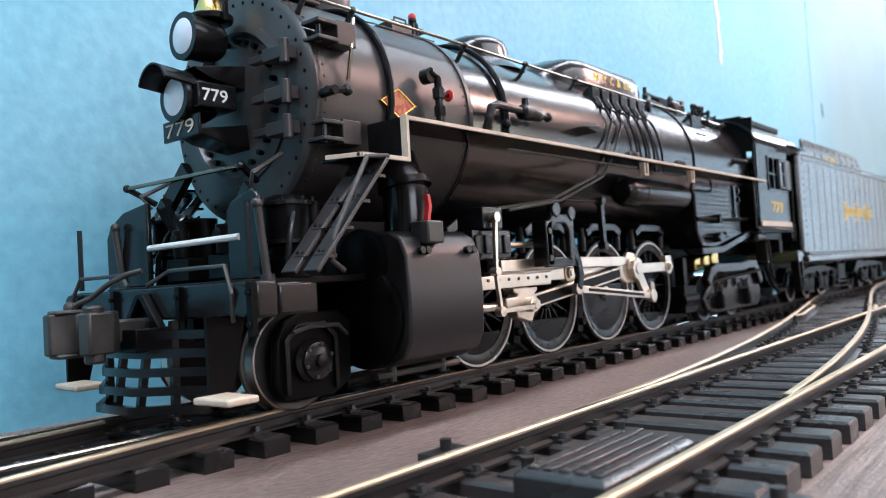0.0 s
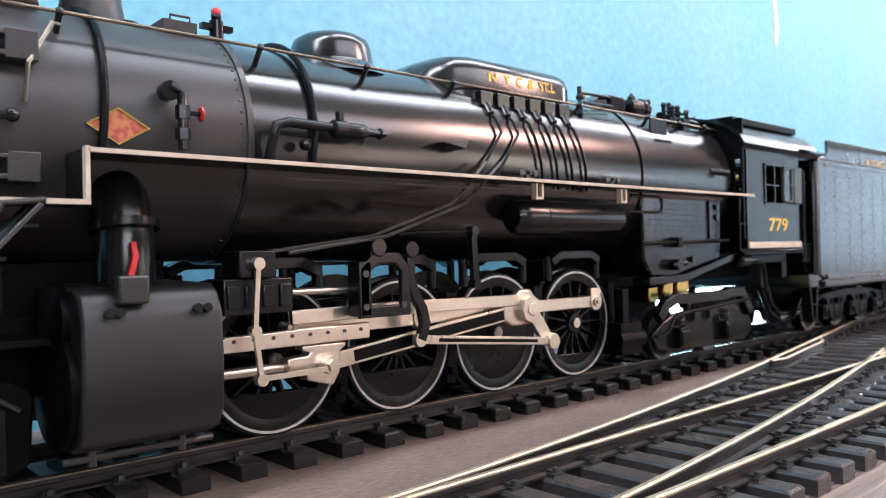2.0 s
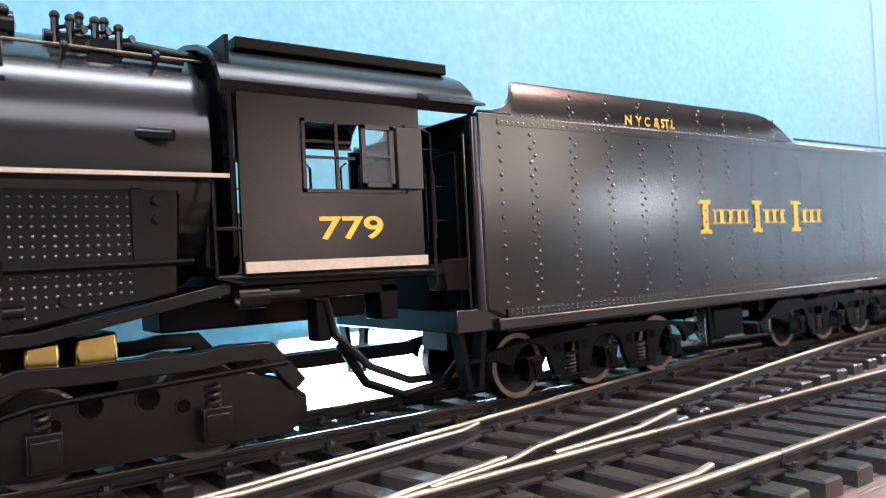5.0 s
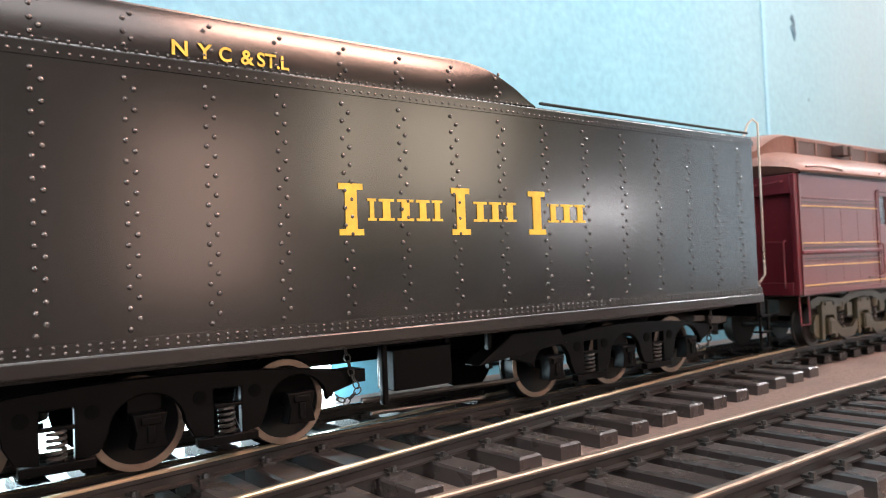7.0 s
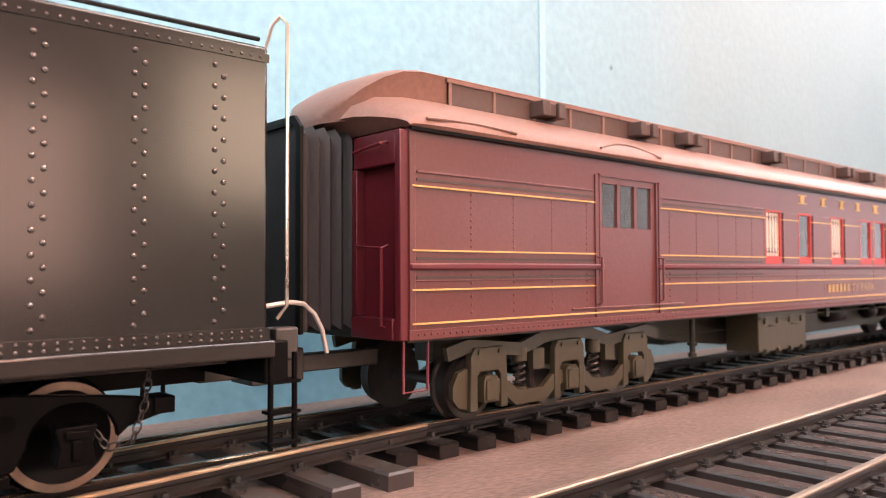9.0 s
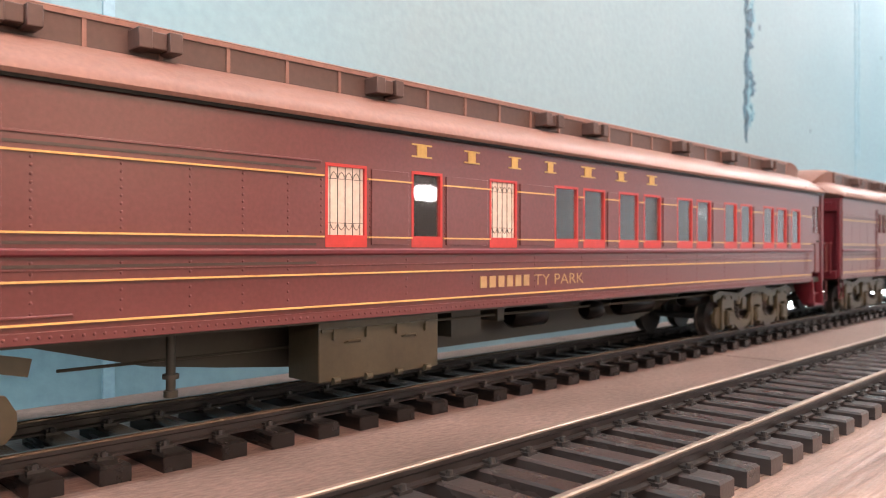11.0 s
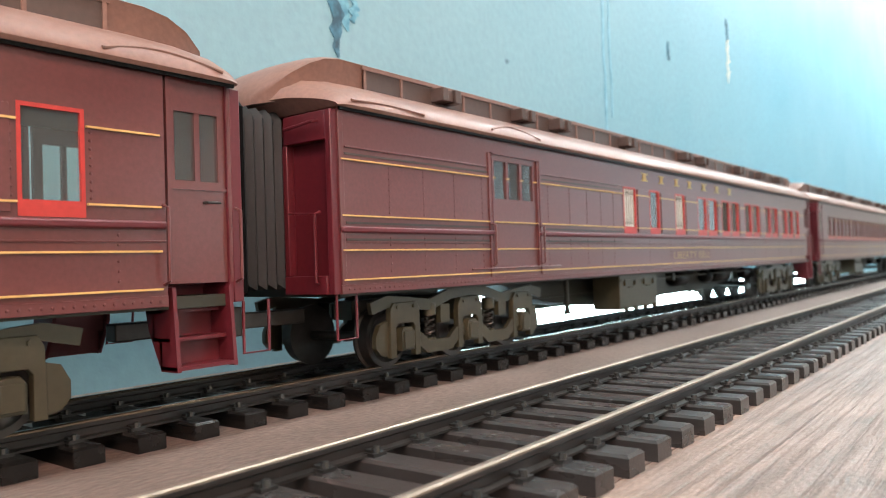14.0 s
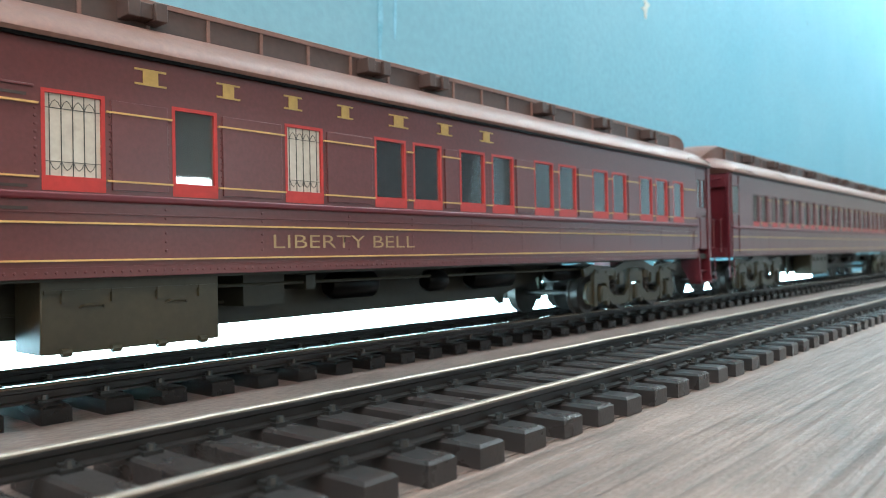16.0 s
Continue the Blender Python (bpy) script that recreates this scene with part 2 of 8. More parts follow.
def plank_material():
    """Weathered plank: fine grain lines, worn blotches and long ridges of raised grain."""
    m = material("weathered_plank", (0.232, 0.166, 0.134), 0.55, second=(0.142, 0.101, 0.082), scale=24, mix=0.5, bump=0.5, bump_scale=900, stretch=(0.45, 1, 1), grain=0.35)
    nt = m.node_tree
    b = nt.nodes["Principled BSDF"]
    src = b.inputs["Base Color"].links[0].from_socket
    bump = b.inputs["Normal"].links[0].from_node
    geo = nt.nodes.new("ShaderNodeNewGeometry")

    def noise(scale, stretch, detail, distort, turn=0.0):
        mp = nt.nodes.new("ShaderNodeMapping")
        mp.inputs["Scale"].default_value = stretch
        mp.inputs["Rotation"].default_value = (0, 0, turn)
        nt.links.new(geo.outputs["Position"], mp.inputs["Vector"])
        n = nt.nodes.new("ShaderNodeTexNoise")
        n.inputs["Scale"].default_value, n.inputs["Detail"].default_value, n.inputs["Distortion"].default_value = scale, detail, distort
        nt.links.new(mp.outputs["Vector"], n.inputs["Vector"])
        return n.outputs["Fac"]

    def overlay(colour, fac, amount):
        mx = nt.nodes.new("ShaderNodeMixRGB")
        mx.blend_type, mx.inputs["Fac"].default_value = "OVERLAY", amount
        nt.links.new(colour, mx.inputs["Color1"])
        nt.links.new(fac, mx.inputs["Color2"])
        return mx.outputs["Color"]

    ridge = noise(230, (0.025, 1, 1), 5, 0.3, 0.04)
    out = overlay(src, noise(520, (0.05, 1, 1), 7, 0.4), 0.6)
    out = overlay(out, ridge, 0.42)
    out = overlay(out, noise(60, (0.5, 1, 1), 8, 1.2, 0.5), 0.5)
    nt.links.new(out, b.inputs["Base Color"])
    b2 = nt.nodes.new("ShaderNodeBump")
    b2.inputs["Strength"].default_value, b2.inputs["Distance"].default_value = 0.7, 0.0022
    nt.links.new(ridge, b2.inputs["Height"])
    nt.links.new(bump.outputs["Normal"], b2.inputs["Normal"])
    nt.links.new(b2.outputs["Normal"], b.inputs["Normal"])
    return m


PLANK = plank_material()


LINING = material("grey_lining", (0.060, 0.046, 0.040), 0.5, second=(0.045, 0.034, 0.030), scale=100)
DULL_GOLD = material("pale_gold_lettering", (0.52, 0.37, 0.11), 0.5, second=(0.40, 0.28, 0.09), scale=150)
DULL = material("dull_gold_lettering", (0.42, 0.30, 0.14), 0.5, second=(0.30, 0.20, 0.10), scale=150)


# ---- mesh helpers ----
class Shape:
    """Collects vertices and faces of one part."""

    def __init__(self):
        self.v, self.f = [], []

    def add(self, verts, faces):
        n = len(self.v)
        self.v += [tuple(p) for p in verts]
        self.f += [tuple(i + n for i in f) for f in faces]
        return self

    def box(self, x0, x1, y0, y1, z0, z1):
        vs = [(x, y, z) for x in (x0, x1) for y in (y0, y1) for z in (z0, z1)]
        return self.add(vs, [(0, 1, 3, 2), (4, 6, 7, 5), (0, 4, 5, 1), (2, 3, 7, 6), (0, 2, 6, 4), (1, 5, 7, 3)])

    def cyl(self, p0, p1, r0, r1=None, n=20, caps=True):
        r1 = r0 if r1 is None else r1
        a, b = Vector(p0), Vector(p1)
        d = (b - a).normalized()
        u = d.orthogonal().normalized()
        w = d.cross(u)
        ring = [u * math.cos(2 * math.pi * i / n) + w * math.sin(2 * math.pi * i / n) for i in range(n)]
        vs = [a + r0 * q for q in ring] + [b + r1 * q for q in ring]
        fs = [(i, (i + 1) % n, n + (i + 1) % n, n + i) for i in range(n)]
        if caps:
            fs += [tuple(range(n - 1, -1, -1)), tuple(range(n, 2 * n))]
        return self.add(vs, fs)

    def lathe(self, profile, origin, axis=(0, 0, 1), n=32):
        """profile: (radius, distance along the axis)."""
        o, d = Vector(origin), Vector(axis).normalized()
        u = d.orthogonal().normalized()
        w = d.cross(u)
        k = len(profile)
        vs = [o + d * h + r * (u * math.cos(2 * math.pi * i / n) + w * math.sin(2 * math.pi * i / n)) for i in range(n) for r, h in profile]
        fs = [(i * k + j, ((i + 1) % n) * k + j, ((i + 1) % n) * k + j + 1, i * k + j + 1) for i in range(n) for j in range(k - 1)]
        if min(profile[0][0], profile[-1][0]) > 0.0012:
            fs += [(i * k + k - 1, ((i + 1) % n) * k + k - 1, ((i + 1) % n) * k, i * k) for i in range(n)]
        else:
            fs += [tuple(i * k for i in range(n - 1, -1, -1)), tuple(i * k + k - 1 for i in range(n))]
        return self.add(vs, fs)

    def tube(self, pts, r, n=8):
        pts = [Vector(p) for p in pts]
        u = (pts[1] - pts[0]).orthogonal().normalized()
        rings = []
        for i, p in enumerate(pts):
            d = (pts[min(i + 1, len(pts) - 1)] - pts[max(i - 1, 0)]).normalized()
            u = (u - d * u.dot(d)).normalized()
            w = d.cross(u)
            rings.append([p + r * (u * math.cos(2 * math.pi * j / n) + w * math.sin(2 * math.pi * j / n)) for j in range(n)])
        return self.loft(rings)

    def loft(self, rings, caps=True, closed=True):
        n = len(rings[0])
        vs = [p for ring in rings for p in ring]
        m = n if closed else n - 1
        fs = [(i * n + j, i * n + (j + 1) % n, (i + 1) * n + (j + 1) % n, (i + 1) * n + j) for i in range(len(rings) - 1) for j in range(m)]
        if caps and closed:
            fs += [tuple(range(n - 1, -1, -1)), tuple((len(rings) - 1) * n + j for j in range(n))]
        return self.add(vs, fs)

    def prism(self, poly, a, b, plane="xz"):
        """A polygon of the plane, drawn out from a to b along the third axis."""
        put = {"xz": lambda p, t: (p[0], t, p[1]), "yz": lambda p, t: (t, p[0], p[1]), "xy": lambda p, t: (p[0], p[1], t)}[plane]
        return self.loft([[put(p, a) for p in poly], [put(p, b) for p in poly]])

    def ribbon(self, pts, w, a, b, plane="xz"):
        """A bent flat bar of width w along the points."""
        pts = [Vector(p) for p in pts]
        left, right = [], []
        for i, p in enumerate(pts):
            d0 = (p - pts[i - 1]).normalized() if i else (pts[1] - p).normalized()
            d1 = (pts[i + 1] - p).normalized() if i < len(pts) - 1 else d0
            d = (d0 + d1).normalized()
            nrm = Vector((-d.y, d.x))
            k = w / 2 / max(0.4, nrm.dot(Vector((-d0.y, d0.x))))
            left.append(p + nrm * k)
            right.append(p - nrm * k)
        put = {"xz": lambda p, t: (p[0], t, p[1]), "yz": lambda p, t: (t, p[0], p[1]), "xy": lambda p, t: (p[0], p[1], t)}[plane]
        if (pts[0] - pts[-1]).length < 1e-6:
            d = ((pts[1] - pts[0]).normalized() + (pts[-1] - pts[-2]).normalized()).normalized()
            nrm = Vector((-d.y, d.x)) * (0.7 * w)
            left[0] = left[-1] = pts[0] + nrm
            right[0] = right[-1] = pts[0] - nrm
            return self.loft([[put(p, a), put(p, b), put(q, b), put(q, a)] for p, q in zip(left[:-1], right[:-1])], caps=False).loft([[put(p, a), put(p, b), put(q, b), put(q, a)] for p, q in ((left[-2], right[-2]), (left[-1], right[-1]))], caps=False)
        return self.loft([[put(p, a), put(p, b), put(q, b), put(q, a)] for p, q in zip(left, right)])

    def ball(self, c, r, n=12, squash=1.0):
        prof = [(r * math.sin(math.pi * i / 8), -r * squash * math.cos(math.pi * i / 8)) for i in range(9)]
        return self.lathe([(max(q, 1e-6), h) for q, h in prof], c, n=n)

    def rivets(self, spots, r, normal=(0, -1, 0)):
        """Low domes, six-sided."""
        d = Vector(normal).normalized()
        u = d.orthogonal().normalized()
        w = d.cross(u)
        for c in spots:
            c = Vector(c)
            rings = [[c + d * (r * up) + (r * k) * (u * math.cos(i * math.pi / 3) + w * math.sin(i * math.pi / 3)) for i in range(6)] for k, up in ((1.0, 0.0), (0.82, 0.40), (0.38, 0.62))]
            self.add([p for ring in rings for p in ring], [(j * 6 + i, j * 6 + (i + 1) % 6, j * 6 + 6 + (i + 1) % 6, j * 6 + 6 + i) for j in range(2) for i in range(6)] + [tuple(range(12, 18))])
        return self

    def mesh(self, name, mat, origin=(0, 0, 0), smooth=True):
        me = bpy.data.meshes.new(name)
        o = origin
        me.from_pydata([(x - o[0], y - o[1], z - o[2]) for x, y, z in self.v], [], self.f)
        bm = bmesh.new()
        bm.from_mesh(me)
        bmesh.ops.recalc_face_normals(bm, faces=bm.faces)
        bm.to_mesh(me)
        bm.free()
        me.materials.append(mat)
        if smooth:
            me.shade_smooth()
            me.set_sharp_from_angle(angle=radians(38))
        return me


ORIGIN = {}


def thing(name, at, label, category, group="", kind=""):
    ob = new(name)
    ob.location = at
    ob.empty_display_size = 0.01
    ORIGIN[ob.name] = tuple(at)
    return tagged(ob, label, category, group, kind)


def part(name, shape, mat, parent, label="", bevel=0.0, kind=""):
    o = ORIGIN[parent.name]
    ob = new(name, shape.mesh(name, mat, o))
    ob.parent = parent
    ORIGIN[ob.name] = o
    if bevel:
        mod = ob.modifiers.new("edge", "BEVEL")
        mod.width, mod.segments, mod.limit_method, mod.angle_limit = bevel, 2, "ANGLE", radians(40)
    return tagged(ob, label, kind=kind)


def single(name, shape, mat, label, category, kind="", bevel=0.0, origin=(0, 0, 0)):
    ob = new(name, shape.mesh(name, mat, origin))
    ob.location = origin
    if bevel:
        mod = ob.modifiers.new("edge", "BEVEL")
        mod.width, mod.segments, mod.limit_method, mod.angle_limit = bevel, 2, "ANGLE", radians(40)
    return tagged(ob, label, category, kind=kind)


def lettering(text, x, y, z, height, mat, parent, width=None, name="lettering", spacing=1.0, turn=(90, 0, 0), weight=0.0):
    """Raised paint letters on an upright side; x and z are the lower left corner, width the whole length."""
    cu = bpy.data.curves.new(name, "FONT")
    cu.body, cu.size, cu.space_character, cu.extrude, cu.offset = text, 1.0, spacing, 0.0, weight
    ob = new(name, cu)
    bpy.context.view_layer.update()
    xs = [c[0] for c in ob.bound_box]
    ys = [c[1] for c in ob.bound_box]
    sy = height / (max(ys) - min(ys))
    sx = width / (max(xs) - min(xs)) if width else sy
    me = bpy.data.meshes.new_from_object(ob)
    bpy.data.objects.remove(ob)
    me.transform(Matrix.Diagonal((sx, sy, 1, 1)) @ Matrix.Translation((-min(xs), -min(ys), 0)))
    me.materials.append(mat)
    o = ORIGIN[parent.name]
    ob = new(name, me)
    ob.parent = parent
    ob.matrix_local = pose(x - o[0], y - o[1], z - o[2], *turn)
    return ob


def plain_mark(shape, x, w, z0, z1, a, b):
    """A plain upright bar with feet, for a letter of a trade name that is not spelled out."""
    m, f = 0.27 * w, 0.12 * (z1 - z0)
    shape.box(x + m, x + w - m, a, b, z0, z1)
    return shape.box(x + 0.02 * w, x + m, a, b, z0, z0 + f).box(x + w - m, x + 0.98 * w, a, b, z0, z0 + f).box(x + 0.02 * w, x + m, a, b, z1 - f, z1).box(x + w - m, x + 0.98 * w, a, b, z1 - f, z1)


def chain(pts, links=12, r=0.0011, wire=0.0003):
    """A hanging chain: oval links turned by quarter turns along the points."""
    sh, pts = Shape(), [Vector(p) for p in pts]
    runs = [(b - a).length for a, b in zip(pts, pts[1:])]
    for i in range(links):
        d, k = (i + 0.5) / links * sum(runs), 0
        while d > runs[k] and k < len(runs) - 1:
            d -= runs[k]
            k += 1
        way = (pts[k + 1] - pts[k]).normalized()
        c = pts[k] + way * d
        u = way.orthogonal().normalized()
        u = u if i % 2 else way.cross(u)
        half = 0.62 * sum(runs) / links
        ring = [c + way * half * math.cos(q * math.pi / 4) + u * r * math.sin(q * math.pi / 4) for q in range(9)]
        sh.tube(ring, wire, 4)
    return sh


def arc(cx, cy, r, a0, a1, n=8):
    return [(cx + r * math.cos(radians(a0 + (a1 - a0) * i / n)), cy + r * math.sin(radians(a0 + (a1 - a0) * i / n))) for i in range(n + 1)]


def spring(shape, x, y, z0, z1, r, turns=5, wire=0.0006):
    n = turns * 10
    shape.tube([(x + r * math.cos(2 * math.pi * i / 10), y + r * math.sin(2 * math.pi * i / 10), z0 + (z1 - z0) * i / n) for i in range(n + 1)], wire, 5)


GROUND, TIE_TOP, RAIL = 0.0055, 0.0113, 0.0166
WALL_Y = 0.105


# ---- the room: wall behind the train, shelf, floor, ceiling ----
s = Shape().box(-2.5, EAST_X + 0.1, WALL_Y, WALL_Y + 0.08, -0.95, 1.6)
single("wall_north", s, WALLP, "sky-blue painted plaster wall with chips and streaks behind the train", "wall", "structure")
ROOMW = material("room_wall_paint", (0.66, 0.60, 0.54), 0.7, second=(0.56, 0.51, 0.46), scale=3)
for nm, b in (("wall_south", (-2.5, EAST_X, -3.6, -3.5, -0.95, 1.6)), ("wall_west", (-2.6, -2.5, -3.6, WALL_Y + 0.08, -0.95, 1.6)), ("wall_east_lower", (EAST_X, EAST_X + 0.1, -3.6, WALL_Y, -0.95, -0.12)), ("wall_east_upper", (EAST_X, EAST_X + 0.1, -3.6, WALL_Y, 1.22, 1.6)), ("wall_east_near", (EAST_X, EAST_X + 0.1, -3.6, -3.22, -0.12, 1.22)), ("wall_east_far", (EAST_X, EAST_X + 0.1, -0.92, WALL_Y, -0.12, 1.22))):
    single(nm, Shape().box(*b), ROOMW, "plain warm-grey room wall away from the shelf", "wall", "structure")
single("ceiling", Shape().box(-2.6, EAST_X + 0.1, -3.6, WALL_Y + 0.08, 1.6, 1.7), ROOMW, "plain pale room ceiling over the shelf", "ceiling", "structure")
single("floor", Shape().box(-2.6, EAST_X + 0.1, -3.6, WALL_Y + 0.08, -1.05, -0.95), BOARD, "dark board floor of the room under the shelf", "floor", "structure")
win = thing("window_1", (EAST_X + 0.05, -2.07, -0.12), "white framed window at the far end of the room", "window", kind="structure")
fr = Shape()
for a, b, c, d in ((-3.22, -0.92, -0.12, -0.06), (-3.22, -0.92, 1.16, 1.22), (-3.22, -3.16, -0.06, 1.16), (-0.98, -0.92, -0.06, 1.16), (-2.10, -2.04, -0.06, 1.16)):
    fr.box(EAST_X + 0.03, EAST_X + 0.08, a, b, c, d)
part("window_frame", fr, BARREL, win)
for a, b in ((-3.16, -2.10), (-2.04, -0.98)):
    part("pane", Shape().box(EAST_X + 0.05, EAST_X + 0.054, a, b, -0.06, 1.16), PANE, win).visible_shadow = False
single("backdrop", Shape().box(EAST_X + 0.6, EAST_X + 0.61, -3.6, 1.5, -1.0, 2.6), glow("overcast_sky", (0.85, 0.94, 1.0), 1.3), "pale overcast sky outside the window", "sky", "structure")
# seam and streaks in the wall paint
SEAM = material("pale_seam_filler", (0.27, 0.53, 0.66), 0.6, second=(0.22, 0.49, 0.63), scale=60)
STAIN = material("dark_blue_stain", (0.020, 0.062, 0.095), 0.6, second=(0.055, 0.17, 0.25), scale=150, mix=0.25)
FADED = material("faded_blue_stain", (0.07, 0.22, 0.31), 0.6, second=(0.19, 0.42, 0.52), scale=170, mix=0.3)
CRACK = material("crack_shade", (0.16, 0.36, 0.46), 0.6, second=(0.26, 0.50, 0.62), scale=90)
SCRAPE = material("scraped_plaster", (0.72, 0.66, 0.52), 0.7, second=(0.5, 0.55, 0.55), scale=150)


def streak(name, x, z0, z1, w, mat, label, seed, n=26, proud=0.0007):
    """An uneven run of paint or filler down the wall."""
    rnd = random.Random(seed)
    zs = [z0 + (z1 - z0) * i / n for i in range(n + 1)]
    wob = [0.0]
    for _ in range(n):
        wob.append(0.7 * wob[-1] + rnd.uniform(-0.3, 0.3) * w)
    ws = [w * rnd.uniform(0.35, 1.0) for _ in zs]
    ws[0] = ws[-1] = w * 0.15
    sh = Shape()
    front = [(x + o - q / 2, WALL_Y - proud, z) for z, o, q in zip(zs, wob, ws)]
    back = [(x + o + q / 2, WALL_Y - proud, z) for z, o, q in zip(zs, wob, ws)]
    deep = [(px, WALL_Y + 0.001, pz) for px, _, pz in front], [(px, WALL_Y + 0.001, pz) for px, _, pz in back]
    sh.loft([[f, b2, d2, d1] for f, b2, d1, d2 in zip(front, back, *deep)])
    single(name, sh, mat, label, "wall stain", "structure")


single("wall_seam", Shape().box(1.3875, 1.3935, WALL_Y - 0.0012, WALL_Y + 0.001, -0.1, 1.2), SEAM, "pale filled vertical joint in the blue wall", "wall joint", "structure", bevel=0.0004)
streak("wall_stain", 2.140, 0.205, 0.75, 0.013, STAIN, "dark blue streak of old paint down the wall", 3, 90)
streak("wall_stain", 2.150, 0.225, 0.72, 0.016, FADED, "mottled blue streak of old paint down the wall", 4, 80, proud=0.0004)
for k, (dx, z, h, w) in enumerate(((0.010, 0.262, 0.030, 0.014), (0.014, 0.232, 0.022, 0.010), (0.006, 0.318, 0.050, 0.016), (0.016, 0.352, 0.018, 0.008), (-0.006, 0.286, 0.020, 0.008), (0.012, 0.400, 0.060, 0.014))):
    streak("wall_stain", 2.142 + dx, z, z + h, w, FADED if k % 2 else STAIN, "flake of dark blue old paint on the wall", 20 + k, 14, proud=0.0010)
streak("wall_stain", 2.548, 0.16, 0.62, 0.005, CRACK, "thin dark vertical crack in the blue wall", 5)
streak("wall_stain", 2.565, 0.22, 0.62, 0.005, CRACK, "thin dark vertical crack in the blue wall", 6)
streak("wall_stain", 2.743, 0.318, 0.343, 0.013, STAIN, "small dark chip in the blue wall paint", 7, 6)
streak("wall_stain", 2.99, 0.385, 0.43, 0.014, STAIN, "small dark chip in the blue wall paint", 8, 6)
streak("wall_stain", 1.45, 0.292, 0.318, 0.011, STAIN, "small dark chip in the blue wall paint", 9, 6)
streak("wall_scrape", 2.988, 0.33, 0.40, 0.016, SCRAPE, "pale scrape of bare plaster in the blue wall", 10)
streak("wall_scrape", 0.965, 0.30, 0.46, 0.012, SCRAPE, "pale drip of filler on the blue wall", 11)
# shelf: boards with open joints
single("shelf_board", Shape().box(-1.6, 1.7495, -0.1760, WALL_Y, GROUND - 0.018, GROUND), BOARD, "grey-brown wooden shelf board under the tracks", "board", "structure", bevel=0.0002)
single("shelf_board", Shape().box(1.7515, EAST_X, -0.1760, WALL_Y, GROUND - 0.018, GROUND), BOARD, "grey-brown wooden shelf board under the tracks", "board", "structure", bevel=0.0002)
single("shelf_plank", Shape().box(-1.6, 1.7535, -0.52, -0.1762, GROUND - 0.018, GROUND - 0.0002), PLANK, "weathered pale plank along the front of the shelf", "plank", "structure", bevel=0.0002)
single("shelf_plank", Shape().box(1.7575, EAST_X, -0.52, -0.1762, GROUND - 0.018, GROUND - 0.0002), PLANK, "weathered pale plank along the front of the shelf", "plank", "structure", bevel=0.0002)
# added backing under the joint, keeps the open gap dark
single("joint_backing", Shape().box(1.71, 1.80, -0.50, WALL_Y, GROUND - 0.036, GROUND - 0.0185), UNDER, "dark backing added under the shelf joint to darken its gap", "batten", "structure", bevel=0.001)
# low lamps against the wall, behind the train
LAMP_GLOW = glow("lamp_panel", (0.72, 0.96, 1.0), 26.0)
for x0, x1, tall in ((0.655, 0.905, 0.036), (2.215, 3.60, 0.030)):
    lamp = thing("light_strip", ((x0 + x1) / 2, WALL_Y - 0.006, GROUND), "glaring white strip lamp lying along the foot of the wall", "strip lamp")
    part("housing", Shape().box(x0, x1, WALL_Y - 0.004, WALL_Y - 0.0005, GROUND, GROUND + tall + 0.001), BARREL, lamp)
    part("diffuser", Shape().prism([(WALL_Y - 0.0135, GROUND + 0.0005), (WALL_Y - 0.0043, GROUND + 0.0005), (WALL_Y - 0.0043, GROUND + tall), (WALL_Y - 0.0060, GROUND + tall)], x0 + 0.002, x1 - 0.002, "yz"), LAMP_GLOW, lamp, "glowing white diffuser", bevel=0.0008)
# panels and stands for the added fill lamps on the camera's side
for x, y, z, sx, sz, w, c in FILL_LAMPS:
    lamp = thing("room_fill_lamp", (x, y - 0.05, z), "unseen lamp panel on a stand, added for fill and reflections", "lamp")
    part("panel", Shape().box(x - sx / 2, x + sx / 2, y - 0.06, y - 0.03, z - sz / 2, z + sz / 2), BARREL, lamp, bevel=0.004)
    part("stand", Shape().cyl((x, y - 0.05, -0.95), (x, y - 0.05, z), 0.012), BARREL, lamp)
# housing of the added front fill panel
panel = thing("unseen_ceiling_light", (0.95, -1.9, 1.6), "unseen white panel lamp added to the room ceiling as front fill", "ceiling lamp")
part("housing", Shape().box(-0.25, 2.15, -2.4, -1.4, 1.57, 1.6), BARREL, panel, bevel=0.004)
# unseen tube lamps over the shelf
TUBE = glow("tube_glow", (1.0, 0.95, 0.88), 9.0)
for lx, ly in LAMPS:
    lamp = thing("unseen_ceiling_light", (lx, ly, 1.155), "unseen white tube lamp with a long diffuser hung over the shelf", "ceiling lamp", "tube lamps")
    part("housing", Shape().box(lx - 0.57, lx + 0.57, ly - 0.1, ly + 0.1, 1.162, 1.22), BARREL, lamp, bevel=0.004)
    part("diffuser", Shape().box(lx - 0.56, lx + 0.56, ly - 0.085, ly + 0.085, 1.153, 1.161), TUBE, lamp, "glowing white diffuser")
    part("hanger", Shape().cyl((lx, ly, 1.22), (lx, ly, 1.6), 0.006), BARREL, lamp)


# ---- passenger cars ----
CAR_SIDE, SILL, EAVE, BODY_END = 0.047, 0.0520, 0.1262, 0.792
WIN_Z0, WIN_Z1 = 0.0793, 0.1107
WINDOWS = [(0.2642, 0.2841), (0.3078, 0.3258), (0.3565, 0.3761), (0.4060, 0.4265), (0.4313, 0.4520), (0.4659, 0.4870), (0.4929, 0.5130),
           (0.5332, 0.5535), (0.5592, 0.5796), (0.5997, 0.6199), (0.6258, 0.6457), (0.6657, 0.6860), (0.6912, 0.7112), (0.7215, 0.7403)]
